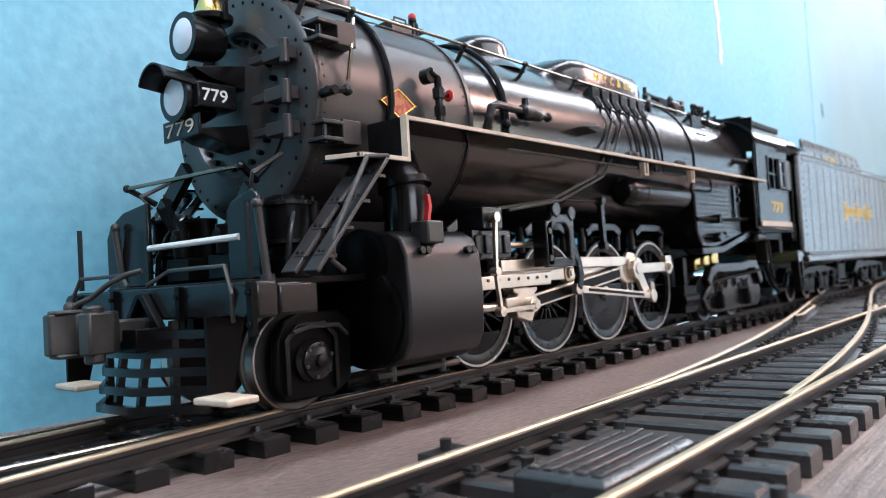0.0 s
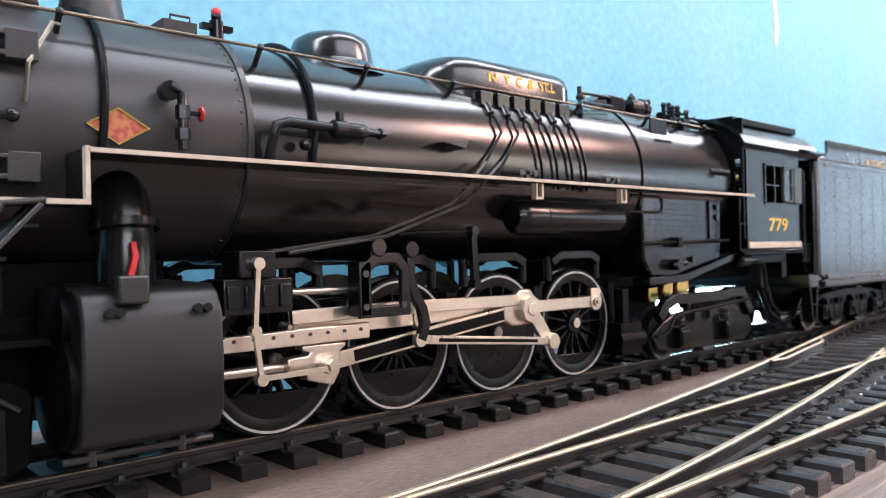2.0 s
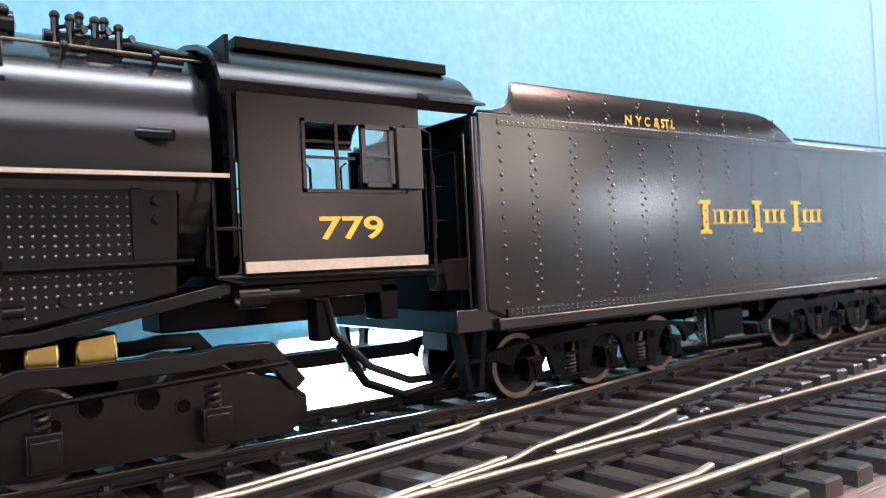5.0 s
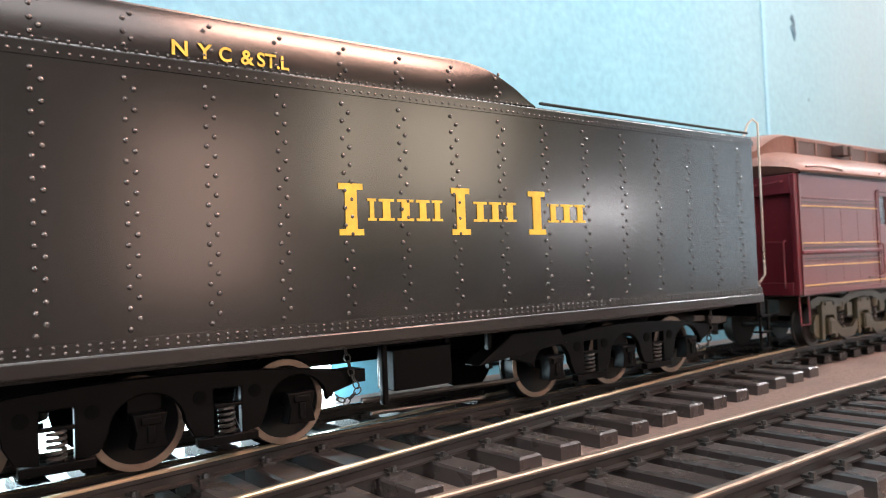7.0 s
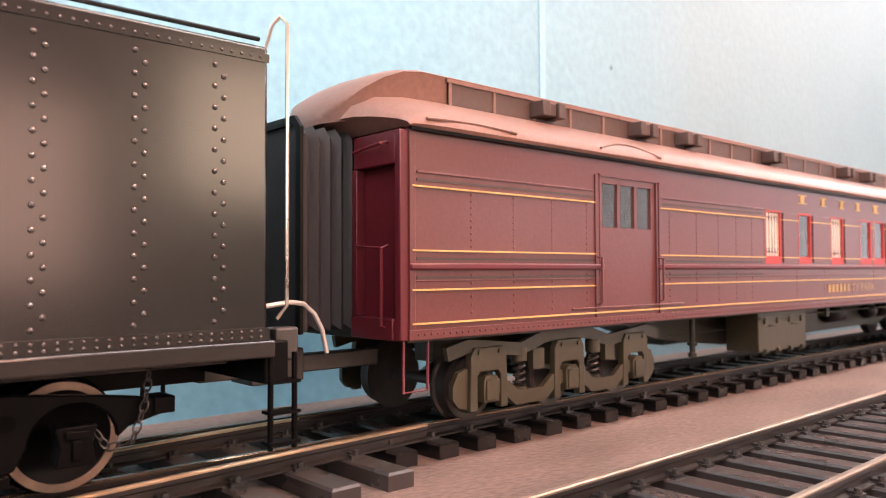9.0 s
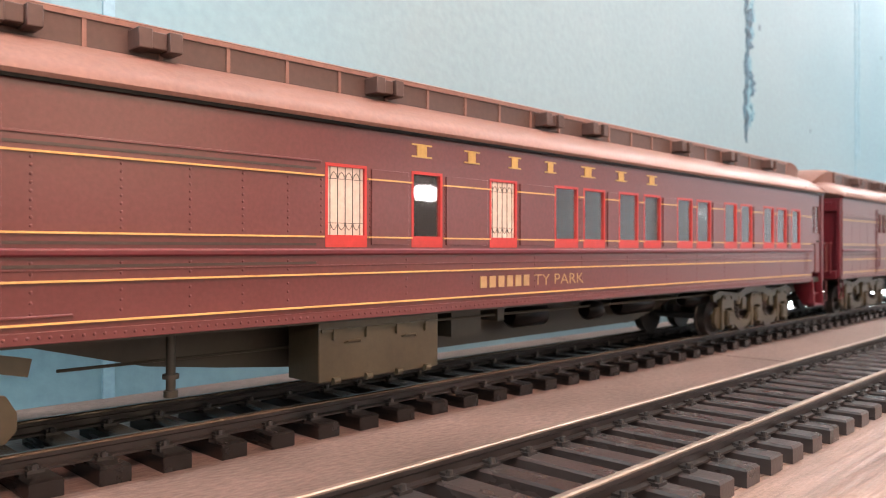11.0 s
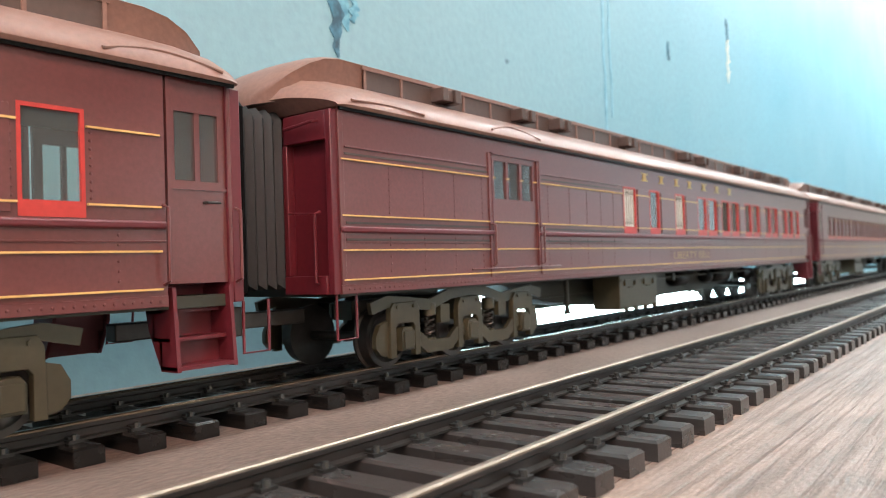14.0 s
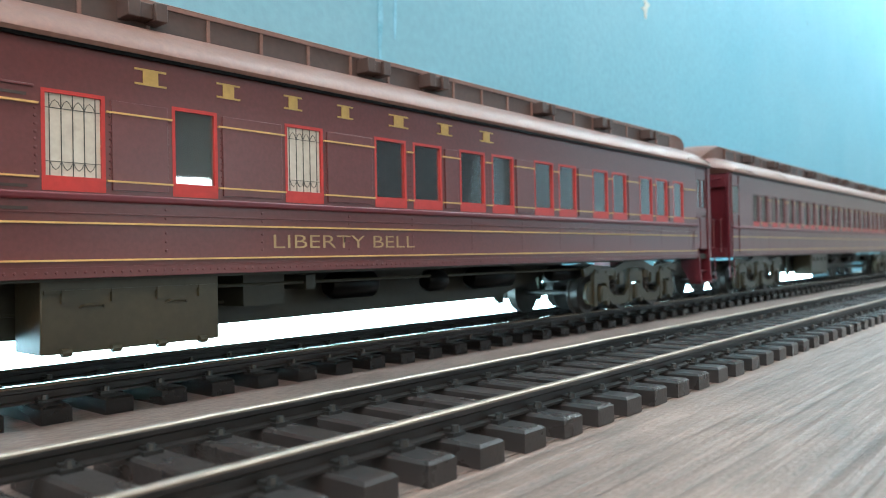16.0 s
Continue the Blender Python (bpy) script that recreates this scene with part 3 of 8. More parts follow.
FAR_WINDOWS = WINDOWS[:3] + [(0.398 + i * 0.066, 0.458 + i * 0.066) for i in range(5)]
COACH_WINDOWS = sorted([(0.055 + i * 0.0545, 0.074 + i * 0.0545) for i in range(13)] + [(0.079 + i * 0.0545, 0.098 + i * 0.0545) for i in range(12)])
AXLES_F, AXLES_R = 0.096, 0.672


def wall_panels(shape, u0, u1, y0, y1, z0, z1, holes):
    """An upright wall in one piece with rectangular holes through it."""
    us = sorted({u0, u1, *(a for h in holes for a in h[:2])})
    zs = sorted({z0, z1, *(a for h in holes for a in h[2:])})
    solid = {(i, j) for i in range(len(us) - 1) for j in range(len(zs) - 1)
             if not any(h[0] - 1e-6 <= us[i] and us[i + 1] <= h[1] + 1e-6 and h[2] - 1e-6 <= zs[j] and zs[j + 1] <= h[3] + 1e-6 for h in holes)}
    verts, index, faces = [], {}, []

    def at(i, j, k):
        if (i, j, k) not in index:
            index[i, j, k] = len(verts)
            verts.append((us[i], (y0, y1)[k], zs[j]))
        return index[i, j, k]

    for i, j in sorted(solid):
        faces.append((at(i, j, 0), at(i + 1, j, 0), at(i + 1, j + 1, 0), at(i, j + 1, 0)))
        faces.append((at(i, j, 1), at(i, j + 1, 1), at(i + 1, j + 1, 1), at(i + 1, j, 1)))
        for di, dj, p, q in ((-1, 0, (i, j), (i, j + 1)), (1, 0, (i + 1, j), (i + 1, j + 1)), (0, -1, (i, j), (i + 1, j)), (0, 1, (i, j + 1), (i + 1, j + 1))):
            if (i + di, j + dj) not in solid:
                faces.append((at(*p, 0), at(*q, 0), at(*q, 1), at(*p, 1)))
    shape.add(verts, faces)


def sash(shape, u0, u1, z0, z1, y, s, bar=0.0012, low=0.0046):
    """Frame round one window, with a deep lower rail."""
    a, b = sorted((y, y + s * 0.0012))
    wall_panels(shape, u0, u1, a, b, z0, z1, [(u0 + bar, u1 - bar, z0 + low, z1 - bar)])


def truck(parent, x, wheel_r, step, mats, reach=0.021, beam_z=0.0475, deep=0.0235, y=0.0385):
    """Six-wheel truck with equaliser bars, journal boxes and coil springs."""
    frame_mat, wheel_mat, rim_mat = mats
    zc = RAIL + wheel_r
    xs = [x - step, x, x + step]
    for s in (-1, 1):
        a, b = sorted((s * (y - 0.0022), s * y))
        fr = Shape()
        fr.ribbon([(x - step - reach, beam_z - 0.003), (x - step - 0.010, beam_z - 0.0005), (x - 0.60 * step, beam_z - 0.0035), (x - 0.30 * step, beam_z + 0.0008), (x, beam_z + 0.0020), (x + 0.30 * step, beam_z + 0.0008), (x + 0.60 * step, beam_z - 0.0035), (x + step + 0.010, beam_z - 0.0005), (x + step + reach, beam_z - 0.003)], 0.0052, a, b)
        for e in (-1, 1):
            q = x + e * step
            fr.prism([(q + e * 0.0090, zc + 0.0085), (q + e * 0.0150, zc + 0.0070), (q + e * 0.0178, zc + 0.0020), (q + e * 0.0178, zc - 0.0030), (q + e * 0.0150, zc - 0.0062), (q + e * 0.0095, zc - 0.0075)], *sorted((s * (y - 0.0030), s * (y - 0.0006))))
        frame = part("truck_frame", fr, frame_mat, parent)
        for q in xs:
            ped = [(q - 0.0104, zc - 0.0080), (q - 0.0064, zc - 0.0080), (q - 0.0064, zc + 0.0052), (q - 0.0050, zc + 0.0068), (q + 0.0050, zc + 0.0068), (q + 0.0064, zc + 0.0052), (q + 0.0064, zc - 0.0080), (q + 0.0104, zc - 0.0080), (q + 0.0098, beam_z - 0.0045), (q + 0.0078, beam_z - 0.0012), (q - 0.0078, beam_z - 0.0012), (q - 0.0098, beam_z - 0.0045)]
            part("pedestal", Shape().prism(ped, *sorted((s * (y - 0.0020), s * (y + 0.0012)))), frame_mat, frame, bevel=0.0003)
            for dx in (-0.0055, 0.0055):
                part("bolt", Shape().cyl((q + dx, s * (y + 0.0010), beam_z - 0.0032), (q + dx, s * (y + 0.0019), beam_z - 0.0032), 0.0009, n=8), frame_mat, frame)
        for q0, q1 in ((xs[0], xs[1]), (xs[1], xs[2])):
            eq = Shape().ribbon([(q0 + 0.004, zc + 0.001), (q0 + 0.0105, zc - 0.001), (q0 + 0.0165, deep + 0.0012), (q1 - 0.0165, deep + 0.0012), (q1 - 0.0105, zc - 0.001), (q1 - 0.004, zc + 0.001)], 0.0056, *sorted((s * (y - 0.0014), s * (y + 0.0008))))
            part("equaliser_bar", eq, frame_mat, parent)
            sp, cup = Shape(), Shape()
            q = q0 + 0.55 * (q1 - q0) - 0.006
            spring(sp, q, s * (y - 0.0028), deep + 0.0030, beam_z - 0.0075, 0.0023, 5, 0.00055)
            cup.cyl((q, s * (y - 0.0028), deep + 0.002), (q, s * (y - 0.0028), deep + 0.005), 0.0034, n=14)
            cup.cyl((q, s * (y - 0.0028), beam_z - 0.0085), (q, s * (y - 0.0028), beam_z - 0.003), 0.0034, n=14)
            cup.box(q + 0.006, q + 0.013, *sorted((s * (y - 0.003), s * (y - 0.0002))), beam_z - 0.0125, beam_z - 0.004)
            part("spring_seat", cup, frame_mat, parent)
            part("spring", sp, WHEEL, parent, "dark coil spring")
        for q in xs:
            jb = Shape()
            jb.loft([[(q - 0.0042, yy, zc - 0.0052), (q + 0.0042, yy, zc - 0.0052), (q + 0.0042, yy, zc + 0.0030), (q + 0.0026, yy, zc + 0.0052), (q - 0.0026, yy, zc + 0.0052), (q - 0.0042, yy, zc + 0.0030)] for yy in (s * (y - 0.003), s * (y + 0.0026))])
            jb.box(q - 0.0034, q + 0.0034, *sorted((s * (y + 0.0026), s * (y + 0.0034))), zc - 0.0044, zc + 0.0036)
            part("journal_box", jb, frame_mat, parent, bevel=0.0004)
    for q in xs:
        for s in (-1, 1):
            w = Shape().lathe([(0.002, 0.0052), (wheel_r * 0.62, 0.0044), (wheel_r * 0.80, 0.0058), (wheel_r * 0.82, 0.0062), (wheel_r, 0.0062), (wheel_r, 0.0010), (wheel_r + 0.0012, 0.0004), (wheel_r + 0.0012, -0.0008), (0.002, -0.0008)], (q, s * 0.0216, zc), (0, s, 0), 36)
            wo = part("wheel", w, wheel_mat, parent)
            part("tyre", Shape().lathe([(wheel_r * 0.83, 0.0058), (wheel_r * 0.83, 0.0065), (wheel_r * 0.985, 0.0065), (wheel_r * 0.985, 0.0058)], (q, s * 0.0216, zc), (0, s, 0), 36), rim_mat, wo)
        part("axle", Shape().cyl((q, -0.034, zc), (q, 0.034, zc), 0.0022, n=12), wheel_mat, parent)
    part("bolster", Shape().box(x - 0.006, x + 0.006, -0.036, 0.036, beam_z - 0.012, beam_z).box(x - step, x + step, -0.006, 0.006, beam_z - 0.010, beam_z - 0.001), frame_mat, parent)


def roof_profile(k, ky, drop):
    """Cross-section of the lower roof; k flattens, ky narrows."""
    pts = [(0.0492, 0.0), (0.0500, 0.0012), (0.0490, 0.0042), (0.0455, 0.0078), (0.0400, 0.0112), (0.0330, 0.0142), (0.0262, 0.0164), (0.0, 0.0190)]
    right = [(y * ky, EAVE + z * k - drop) for y, z in pts]
    return right + [(-y, z) for y, z in reversed(right[:-1])]


def car_roof(parent, length):
    r = []
    ends = ((-0.0010, 0.34, 0.985, 0.0095), (0.0010, 0.62, 0.995, 0.0090), (0.0055, 0.86, 1, 0.0060), (0.0140, 0.97, 1, 0.0020), (0.0280, 1, 1, 0))
    for flip in (False, True):
        for u, k, ky, bulge in (reversed(ends) if flip else ends):
            r.append([(length - u + bulge * (1 - (y / 0.05) ** 2) if flip else u - bulge * (1 - (y / 0.05) ** 2), y, z) for y, z in roof_profile(k, ky, 0)])
    roof = part("roof", Shape().loft(r), ROOF, parent, "brown rounded roof with a raised clerestory")
    top = []
    hood = ((-0.0115, 0.0085, 0.010), (-0.0085, 0.0130, 0.0185), (-0.0035, 0.0182, 0.0245), (0.0040, 0.0230, 0.0275), (0.0120, 0.0262, 0.0286), (0.0210, 0.0275, 0.0290))
    for flip in (False, True):
        for u, h, w in (reversed(hood) if flip else hood):
            half = [(w, h - 0.0022), (w + 0.0005, h - 0.0014), (w * 0.92, h - 0.0002), (w * 0.6, h + 0.0010), (0, h + 0.0016)]
            uu = length - u if flip else u
            top.append([(uu, y, EAVE + z) for y, z in half] + [(uu, -y, EAVE + z) for y, z in reversed(half[:-1])] + [(uu, -w * 0.96, EAVE + 0.005), (uu, w * 0.96, EAVE + 0.005)])
    part("clerestory_roof", Shape().loft(top), ROOF, roof)
    for sd in (-1, 1):
        part("clerestory_wall", Shape().box(0.0345, length - 0.0345, *sorted((sd * 0.0288, sd * 0.0296)), EAVE + 0.0128, EAVE + 0.0246), CLERE, roof, "dark clerestory side with closed lights")
        part("clerestory_rail", Shape().box(0.0335, length - 0.0335, *sorted((sd * 0.0288, sd * 0.0303)), EAVE + 0.0240, EAVE + 0.0256), ROOF, roof)
        for i in range(30):
            u = 0.0345 + i * (length - 0.0705) / 29
            part("clerestory_bar", Shape().box(u, u + 0.0014, *sorted((sd * 0.0290, sd * 0.0302)), EAVE + 0.0130, EAVE + 0.0241), ROOF, roof)
    for u in (0.090, 0.163, 0.206, 0.305, 0.420, 0.463, 0.566, 0.640, 0.712):
        for s in (-1, 1):
            v = Shape()
            a, b = sorted((s * 0.0290, s * 0.0375))
            v.box(u - 0.0075, u - 0.0028, a, b, EAVE + 0.0165, EAVE + 0.0232).box(u + 0.0028, u + 0.0075, a, b, EAVE + 0.0165, EAVE + 0.0232)
            v.box(u - 0.0028, u + 0.0028, *sorted((s * 0.0290, s * 0.0358)), EAVE + 0.0172, EAVE + 0.0228)
            part("roof_vent", v, CLERE, roof, bevel=0.0004)
    for sd in (-1, 1):
        for u0, u1, bow in ((0.006, 0.052, 0.0010), (0.106, 0.153, 0.0042), (0.745, 0.787, 0.0036)):
            part("roof_gutter", Shape().tube([(u0 + (u1 - u0) * i / 12, sd * (0.0497 - 0.9 * bow * math.sin(math.pi * i / 12)), EAVE + 0.0032 + bow * math.sin(math.pi * i / 12)) for i in range(13)], 0.0006, 6), ROOF, roof)
        part("drip_strip", Shape().box(0.0, length, *sorted((sd * 0.0478, sd * 0.0489)), EAVE - 0.0012, EAVE + 0.0003), MATT, roof)
    return roof


def passenger_car(windows, baggage, name_text, title=True, label=""):
    """Local x runs from the front corner of the body to its end."""
    car = thing("passenger_car", (0, 0, RAIL), label, "model passenger car", "passenger cars")
    L = BODY_END
    t = 0.0016
    side_end = 0.766
    door = (0.1070, 0.1523, 0.0603, 0.1185)
    panes = [(0.1103, 0.1213), (0.1236, 0.1346), (0.1369, 0.1480)]
    door_holes = [(a, b, 0.0952, 0.1146) for a, b in panes] if baggage else []
    vest = [(0.7705, 0.7780, 0.0925, 0.1150), (0.7800, 0.7870, 0.0925, 0.1150)]
    for s in (-1, 1):
        y0, y1 = sorted((s * CAR_SIDE, s * (CAR_SIDE - t)))
        w = Shape()
        lights = windows if s < 0 or not baggage else FAR_WINDOWS
        wall_panels(w, 0.0, side_end, y0, y1, SILL, EAVE, [(a + 0.0008, b - 0.0008, WIN_Z0 + 0.0040, WIN_Z1 - 0.0008) for a, b in lights] + door_holes)
        body = part("body_side", w, MAROON, car)
        face = s * CAR_SIDE
        pn = []
        o0, o1 = sorted((face - s * 0.0003, face + s * 0.0005))
        # panel strips, belt rail, sill
        for a, b in ((0.0, door[0] if baggage else side_end), (door[1], side_end)) if baggage else ((0.0, side_end),):
            part("belt_rail", Shape().box(a, b + (0.003 if b < 0.2 else 0), *sorted((face - s * 0.0004, face + s * 0.0016)), 0.0763, 0.0788), CRIMSON, body, "rounded crimson belt rail", bevel=0.0007)
        pn += [(0.0, side_end, o0, o1, SILL, 0.0555)]
        for a, b in ((0.0, door[0]), (door[1], side_end)) if baggage else ((0.0, side_end),):
            pn.append((a, b, o0, o1, 0.0722, 0.0728))
        raised = sorted((face - s * 0.0002, face + s * 0.0007))
        if baggage:
            for a, b in ((0.0035, 0.1035), (0.1555, 0.2620)):
                pn.append((a, b, *raised, 0.1104, 0.1112))
            for a in (0.0, 0.1045, 0.1540):
                pn.append((a, a + 0.0025, *raised, 0.0556, 0.1180 if a else EAVE - 0.001))
        for a, b in zip([w2[1] for w2 in lights[:-1]], [w2[0] for w2 in lights[1:]]):
            if b - a > 0.009:
                pn.append((a + 0.002, b - 0.002, *raised, WIN_Z0 + 0.001, WIN_Z1 - 0.001))
        for q in pn:
            part("panel_strip", Shape().box(*q), MAROON, body, bevel=0.00015)
        for a, b in ((0.0035, 0.1040), (0.1560, 0.2600)) if baggage else ():
            for z in (0.1076, 0.0799, 0.0732):
                part("grey_lining", Shape().box(a, b, *sorted((face - s * 0.0002, face + s * 0.0003)), z, z + 0.0009), LINING, body, "thin dull grey lining")
        lines = Shape()
        l0, l1 = sorted((face, face + s * 0.0010))
        spans = [(0.001, door[0] - 0.003), (door[1] + 0.003, windows[0][0] - 0.001)] if baggage else []
        for a, b in spans:
            lines.box(a, b, l0, l1, 0.1054, 0.1060)
        gaps = [(p[1] + 0.0003, q[0] - 0.0003) for p, q in zip(lights, lights[1:]) if q[0] > p[1]] + [(lights[-1][1] + 0.0004, side_end - 0.002)]
        for a, b in gaps:
            lines.box(a, b, l0, l1, 0.1054, 0.1060).box(a, b, l0, l1, 0.0829, 0.0835)
        for a, b in spans:
            lines.box(a, b, l0, l1, 0.0829, 0.0835)
        for a, b in ([(0.001, door[0] - 0.003), (door[1] + 0.003, side_end - 0.002)] if baggage else [(0.001, side_end - 0.002)]):
            lines.box(a, b, l0, l1, 0.0691, 0.0697)
        lines.box(0.001, side_end - 0.002, l0, l1, 0.0573, 0.0579)
        if baggage == 2:
            for z in (0.0829, 0.0691):
                lines.box(door[0] + 0.0012, door[1] - 0.0012, l0, l1, z, z + 0.0006)
            for a, b in ((0.1074, 0.1100), (0.1215, 0.1234), (0.1348, 0.1367), (0.1482, 0.1510)):
                lines.box(a, b, l0, l1, 0.1054, 0.1060)
        part("yellow_lining", lines, STRIPE, body, "thin yellow lining")
        rv = []
        cols = [0.0022, 0.0300, 0.0530, 0.0760, 0.0990] + [0.1640, 0.1890, 0.2110, 0.2300, 0.2480] if baggage else []
        cols += [w2[0] - 0.0017 for w2 in lights] + [w2[1] + 0.0017 for w2 in lights]
        for c in cols:
            rv += [(c, face, z) for z in np.arange(0.0850, 0.1045, 0.0024)]
        for c in (0.0022, 0.030, 0.053, 0.076, 0.099, 0.164, 0.189, 0.211, 0.23, 0.248, 0.305, 0.345, 0.39, 0.43, 0.475, 0.52, 0.56, 0.60, 0.65, 0.70, 0.75):
            rv += [(c, face, z) for z in (0.0605, 0.0635, 0.0665, 0.0715, 0.0745)]
        rv += [(c, face + s * 0.0005, 0.0538) for c in np.arange(0.004, side_end, 0.0030)]
        part("side_rivet", Shape().rivets(rv, 0.00056, (0, s, 0)), MAROON, body, kind="stuff")
        # windows
        for i, (a, b) in enumerate(lights):
            sh = Shape()
            sash(sh, a, b, WIN_Z0, WIN_Z1, face - s * 0.0011, s)
            if not baggage:
                sh = Shape().box(a + 0.0012, b - 0.0012, *sorted((face - s * 0.0011, face + s * 0.0001)), WIN_Z0, WIN_Z0 + 0.0046)
            win = part("window", sh, SASH, body, "vermilion window sash")
            if not baggage:
                fr = Shape()
                sash(fr, a, b, WIN_Z0, WIN_Z1, face - s * 0.0011, s, low=0.0004)
                part("window_frame", fr, MAROON, win)
            g = sorted((face - s * 0.0012, face - s * 0.0009))
            if baggage and i in (0, 2):
                part("pane", Shape().box(a + 0.001, b - 0.001, g[0], g[1], WIN_Z0 + 0.004, WIN_Z1 - 0.001), FROST, win, "frosted cream pane with lead tracery")
                ld = Shape()
                lz0, lz1, ly = WIN_Z0 + 0.0046, WIN_Z1 - 0.0012, face - s * 0.0008
                for k in range(5):
                    uu = a + 0.0028 + k * (b - a - 0.0056) / 4
                    ld.tube([(uu, ly, lz0), (uu, ly, lz1)], 0.00016, 4)
                    if k < 4:
                        wd = (b - a - 0.0056) / 4
                        for zb, sg in ((lz0 + 0.0045, -1), (lz1 - 0.0045, 1)):
                            ld.tube([(uu + wd * q, ly, zb + sg * 0.0026 * math.sin(math.pi * q)) for q in (0, 0.25, 0.5, 0.75, 1)], 0.00014, 4)
                ld.tube([(a + 0.0012, ly, lz0 + 0.0045), (b - 0.0012, ly, lz0 + 0.0045)], 0.00014, 4)
                ld.tube([(a + 0.0012, ly, lz1 - 0.0045), (b - 0.0012, ly, lz1 - 0.0045)], 0.00014, 4)
                part("lead_tracery", ld, LEAD, win)
            else:
                part("pane", Shape().box(a + 0.001, b - 0.001, g[0], g[1], WIN_Z0 + 0.004, WIN_Z1 - 0.001), PANE, win).visible_shadow = False
        if baggage:
            d = Shape().box(door[0], door[0] + 0.0010, *sorted((face, face + s * 0.0010)), door[2], door[3]).box(door[1] - 0.0010, door[1], *sorted((face, face + s * 0.0010)), door[2], door[3]).box(door[0], door[1], *sorted((face, face + s * 0.0010)), door[3] - 0.0010, door[3])
            dr = part("baggage_door", d, MAROON, body, "sliding maroon baggage door with three panes")
            part("door_sill", Shape().box(0.088, 0.175, *sorted((face, face + s * 0.0010)), 0.0592, 0.0601), MAROON, body, bevel=0.0003)
            for a, b in panes:
                part("pane", Shape().box(a, b, *sorted((face - s * 0.0012, face - s * 0.0009)), 0.0952, 0.1146), PANE, dr).visible_shadow = False
            for uu in (door[0] - 0.0012, door[1] + 0.0014):
                part("grab_iron", Shape().tube([(uu, face, 0.0612), (uu, face + s * 0.0030, 0.0618), (uu, face + s * 0.0030, 0.0815), (uu, face, 0.0820)], 0.0006, 6), MAROON, body)
        if not baggage:
            fd = Shape()
            for q in ((0.001, 0.0022), (0.0180, 0.0192)):
                fd.box(*q, *sorted((face, face + s * 0.0008)), 0.0560, 0.1240)
            fd.box(0.0022, 0.0180, *sorted((face, face + s * 0.0008)), 0.0885, 0.0897).box(0.0022, 0.0180, *sorted((face, face + s * 0.0008)), 0.1150, 0.1162)
            front_door = part("front_vestibule_door", fd, MAROON, body)
            part("door_pane", Shape().box(0.0035, 0.0168, *sorted((face, face + s * 0.0003)), 0.0905, 0.1142), LENS_DARK, front_door, "dark door pane")
        # vestibule door and steps
        v = Shape()
        wall_panels(v, side_end + 0.0012, L, *sorted((s * (CAR_SIDE - 0.0014), s * (CAR_SIDE - 0.003))), 0.0590, EAVE, vest)
        v.box(side_end + 0.0012, side_end + 0.0030, *sorted((s * (CAR_SIDE - 0.0014), s * (CAR_SIDE - 0.0004))), 0.059, EAVE)
        v.box(L - 0.0018, L, *sorted((s * (CAR_SIDE - 0.0014), s * (CAR_SIDE - 0.0004))), 0.059, EAVE).box(side_end + 0.0012, L, *sorted((s * (CAR_SIDE - 0.0014), s * (CAR_SIDE - 0.0007))), 0.0895, 0.0905)
        vd = part("vestibule_door", v, MAROON, car)
        for a, b, z0, z1 in vest:
            part("pane", Shape().box(a, b, *sorted((s * (CAR_SIDE - 0.0024), s * (CAR_SIDE - 0.0021))), z0, z1), PANE, vd).visible_shadow = False
        part("door_handle", Shape().tube([(0.781, s * (CAR_SIDE - 0.0014), 0.0855), (0.781, s * (CAR_SIDE + 0.0008), 0.0855), (0.786, s * (CAR_SIDE + 0.0008), 0.0855)], 0.0005, 6), WHEEL, vd)
        for uu in (side_end - 0.001, L + 0.0004):
            part("grab_iron", Shape().tube([(uu, s * CAR_SIDE, 0.0590), (uu, s * (CAR_SIDE + 0.003), 0.0600), (uu, s * (CAR_SIDE + 0.003), 0.0830), (uu, s * CAR_SIDE, 0.0840)], 0.0006, 6), MAROON, car)
        for uu in (side_end + 0.0015, L - 0.003):
            part("step_side", Shape().prism([(s * 0.047, 0.058), (s * 0.030, 0.058), (s * 0.033, 0.044), (s * 0.040, 0.031), (s * 0.049, 0.031)], uu, uu + 0.0014, "yz"), CRIMSON, car)
        for zz, yy in ((0.0315, 0.049), (0.0405, 0.045), (0.0495, 0.041)):
            part("vestibule_step", Shape().prism([(s * (yy - 0.0095), zz + 0.009), (s * (yy - 0.0085), zz + 0.009), (s * (yy - 0.0085), zz + 0.0012), (s * yy, zz + 0.0012), (s * yy, zz), (s * (yy - 0.0095), zz)], side_end + 0.0015, L - 0.0016, "yz"), CRIMSON, car, "crimson vestibule step")
    # floor, inner ceiling, ends
    part("car_floor", Shape().box(0.001, L - 0.001, -0.0450, 0.0450, SILL - 0.001, SILL + 0.003), UNDER, car)
    part("inner_ceiling", Shape().box(0.002, L - 0.002, -0.0450, 0.0450, EAVE - 0.0045, EAVE - 0.002), BARREL, car)
    seats = Shape()
    for a, b in windows[3:] if baggage else windows:
        for s in (-1, 1):
            seats.box(b - 0.001, b + 0.002, *sorted((s * 0.018, s * 0.042)), SILL + 0.003, WIN_Z0 + 0.0005).box(b - 0.009, b - 0.001, *sorted((s * 0.018, s * 0.042)), SILL + 0.003, SILL + 0.014)
    part("seat", seats, SEATS, car, "dark seat backs inside", kind="stuff")
    for uu in (0.2560, 0.2960, 0.3420, 0.3900):
        part("partition", Shape().box(uu, uu + 0.0015, -0.0450, 0.0450, SILL + 0.003, EAVE - 0.005), BARREL, car)
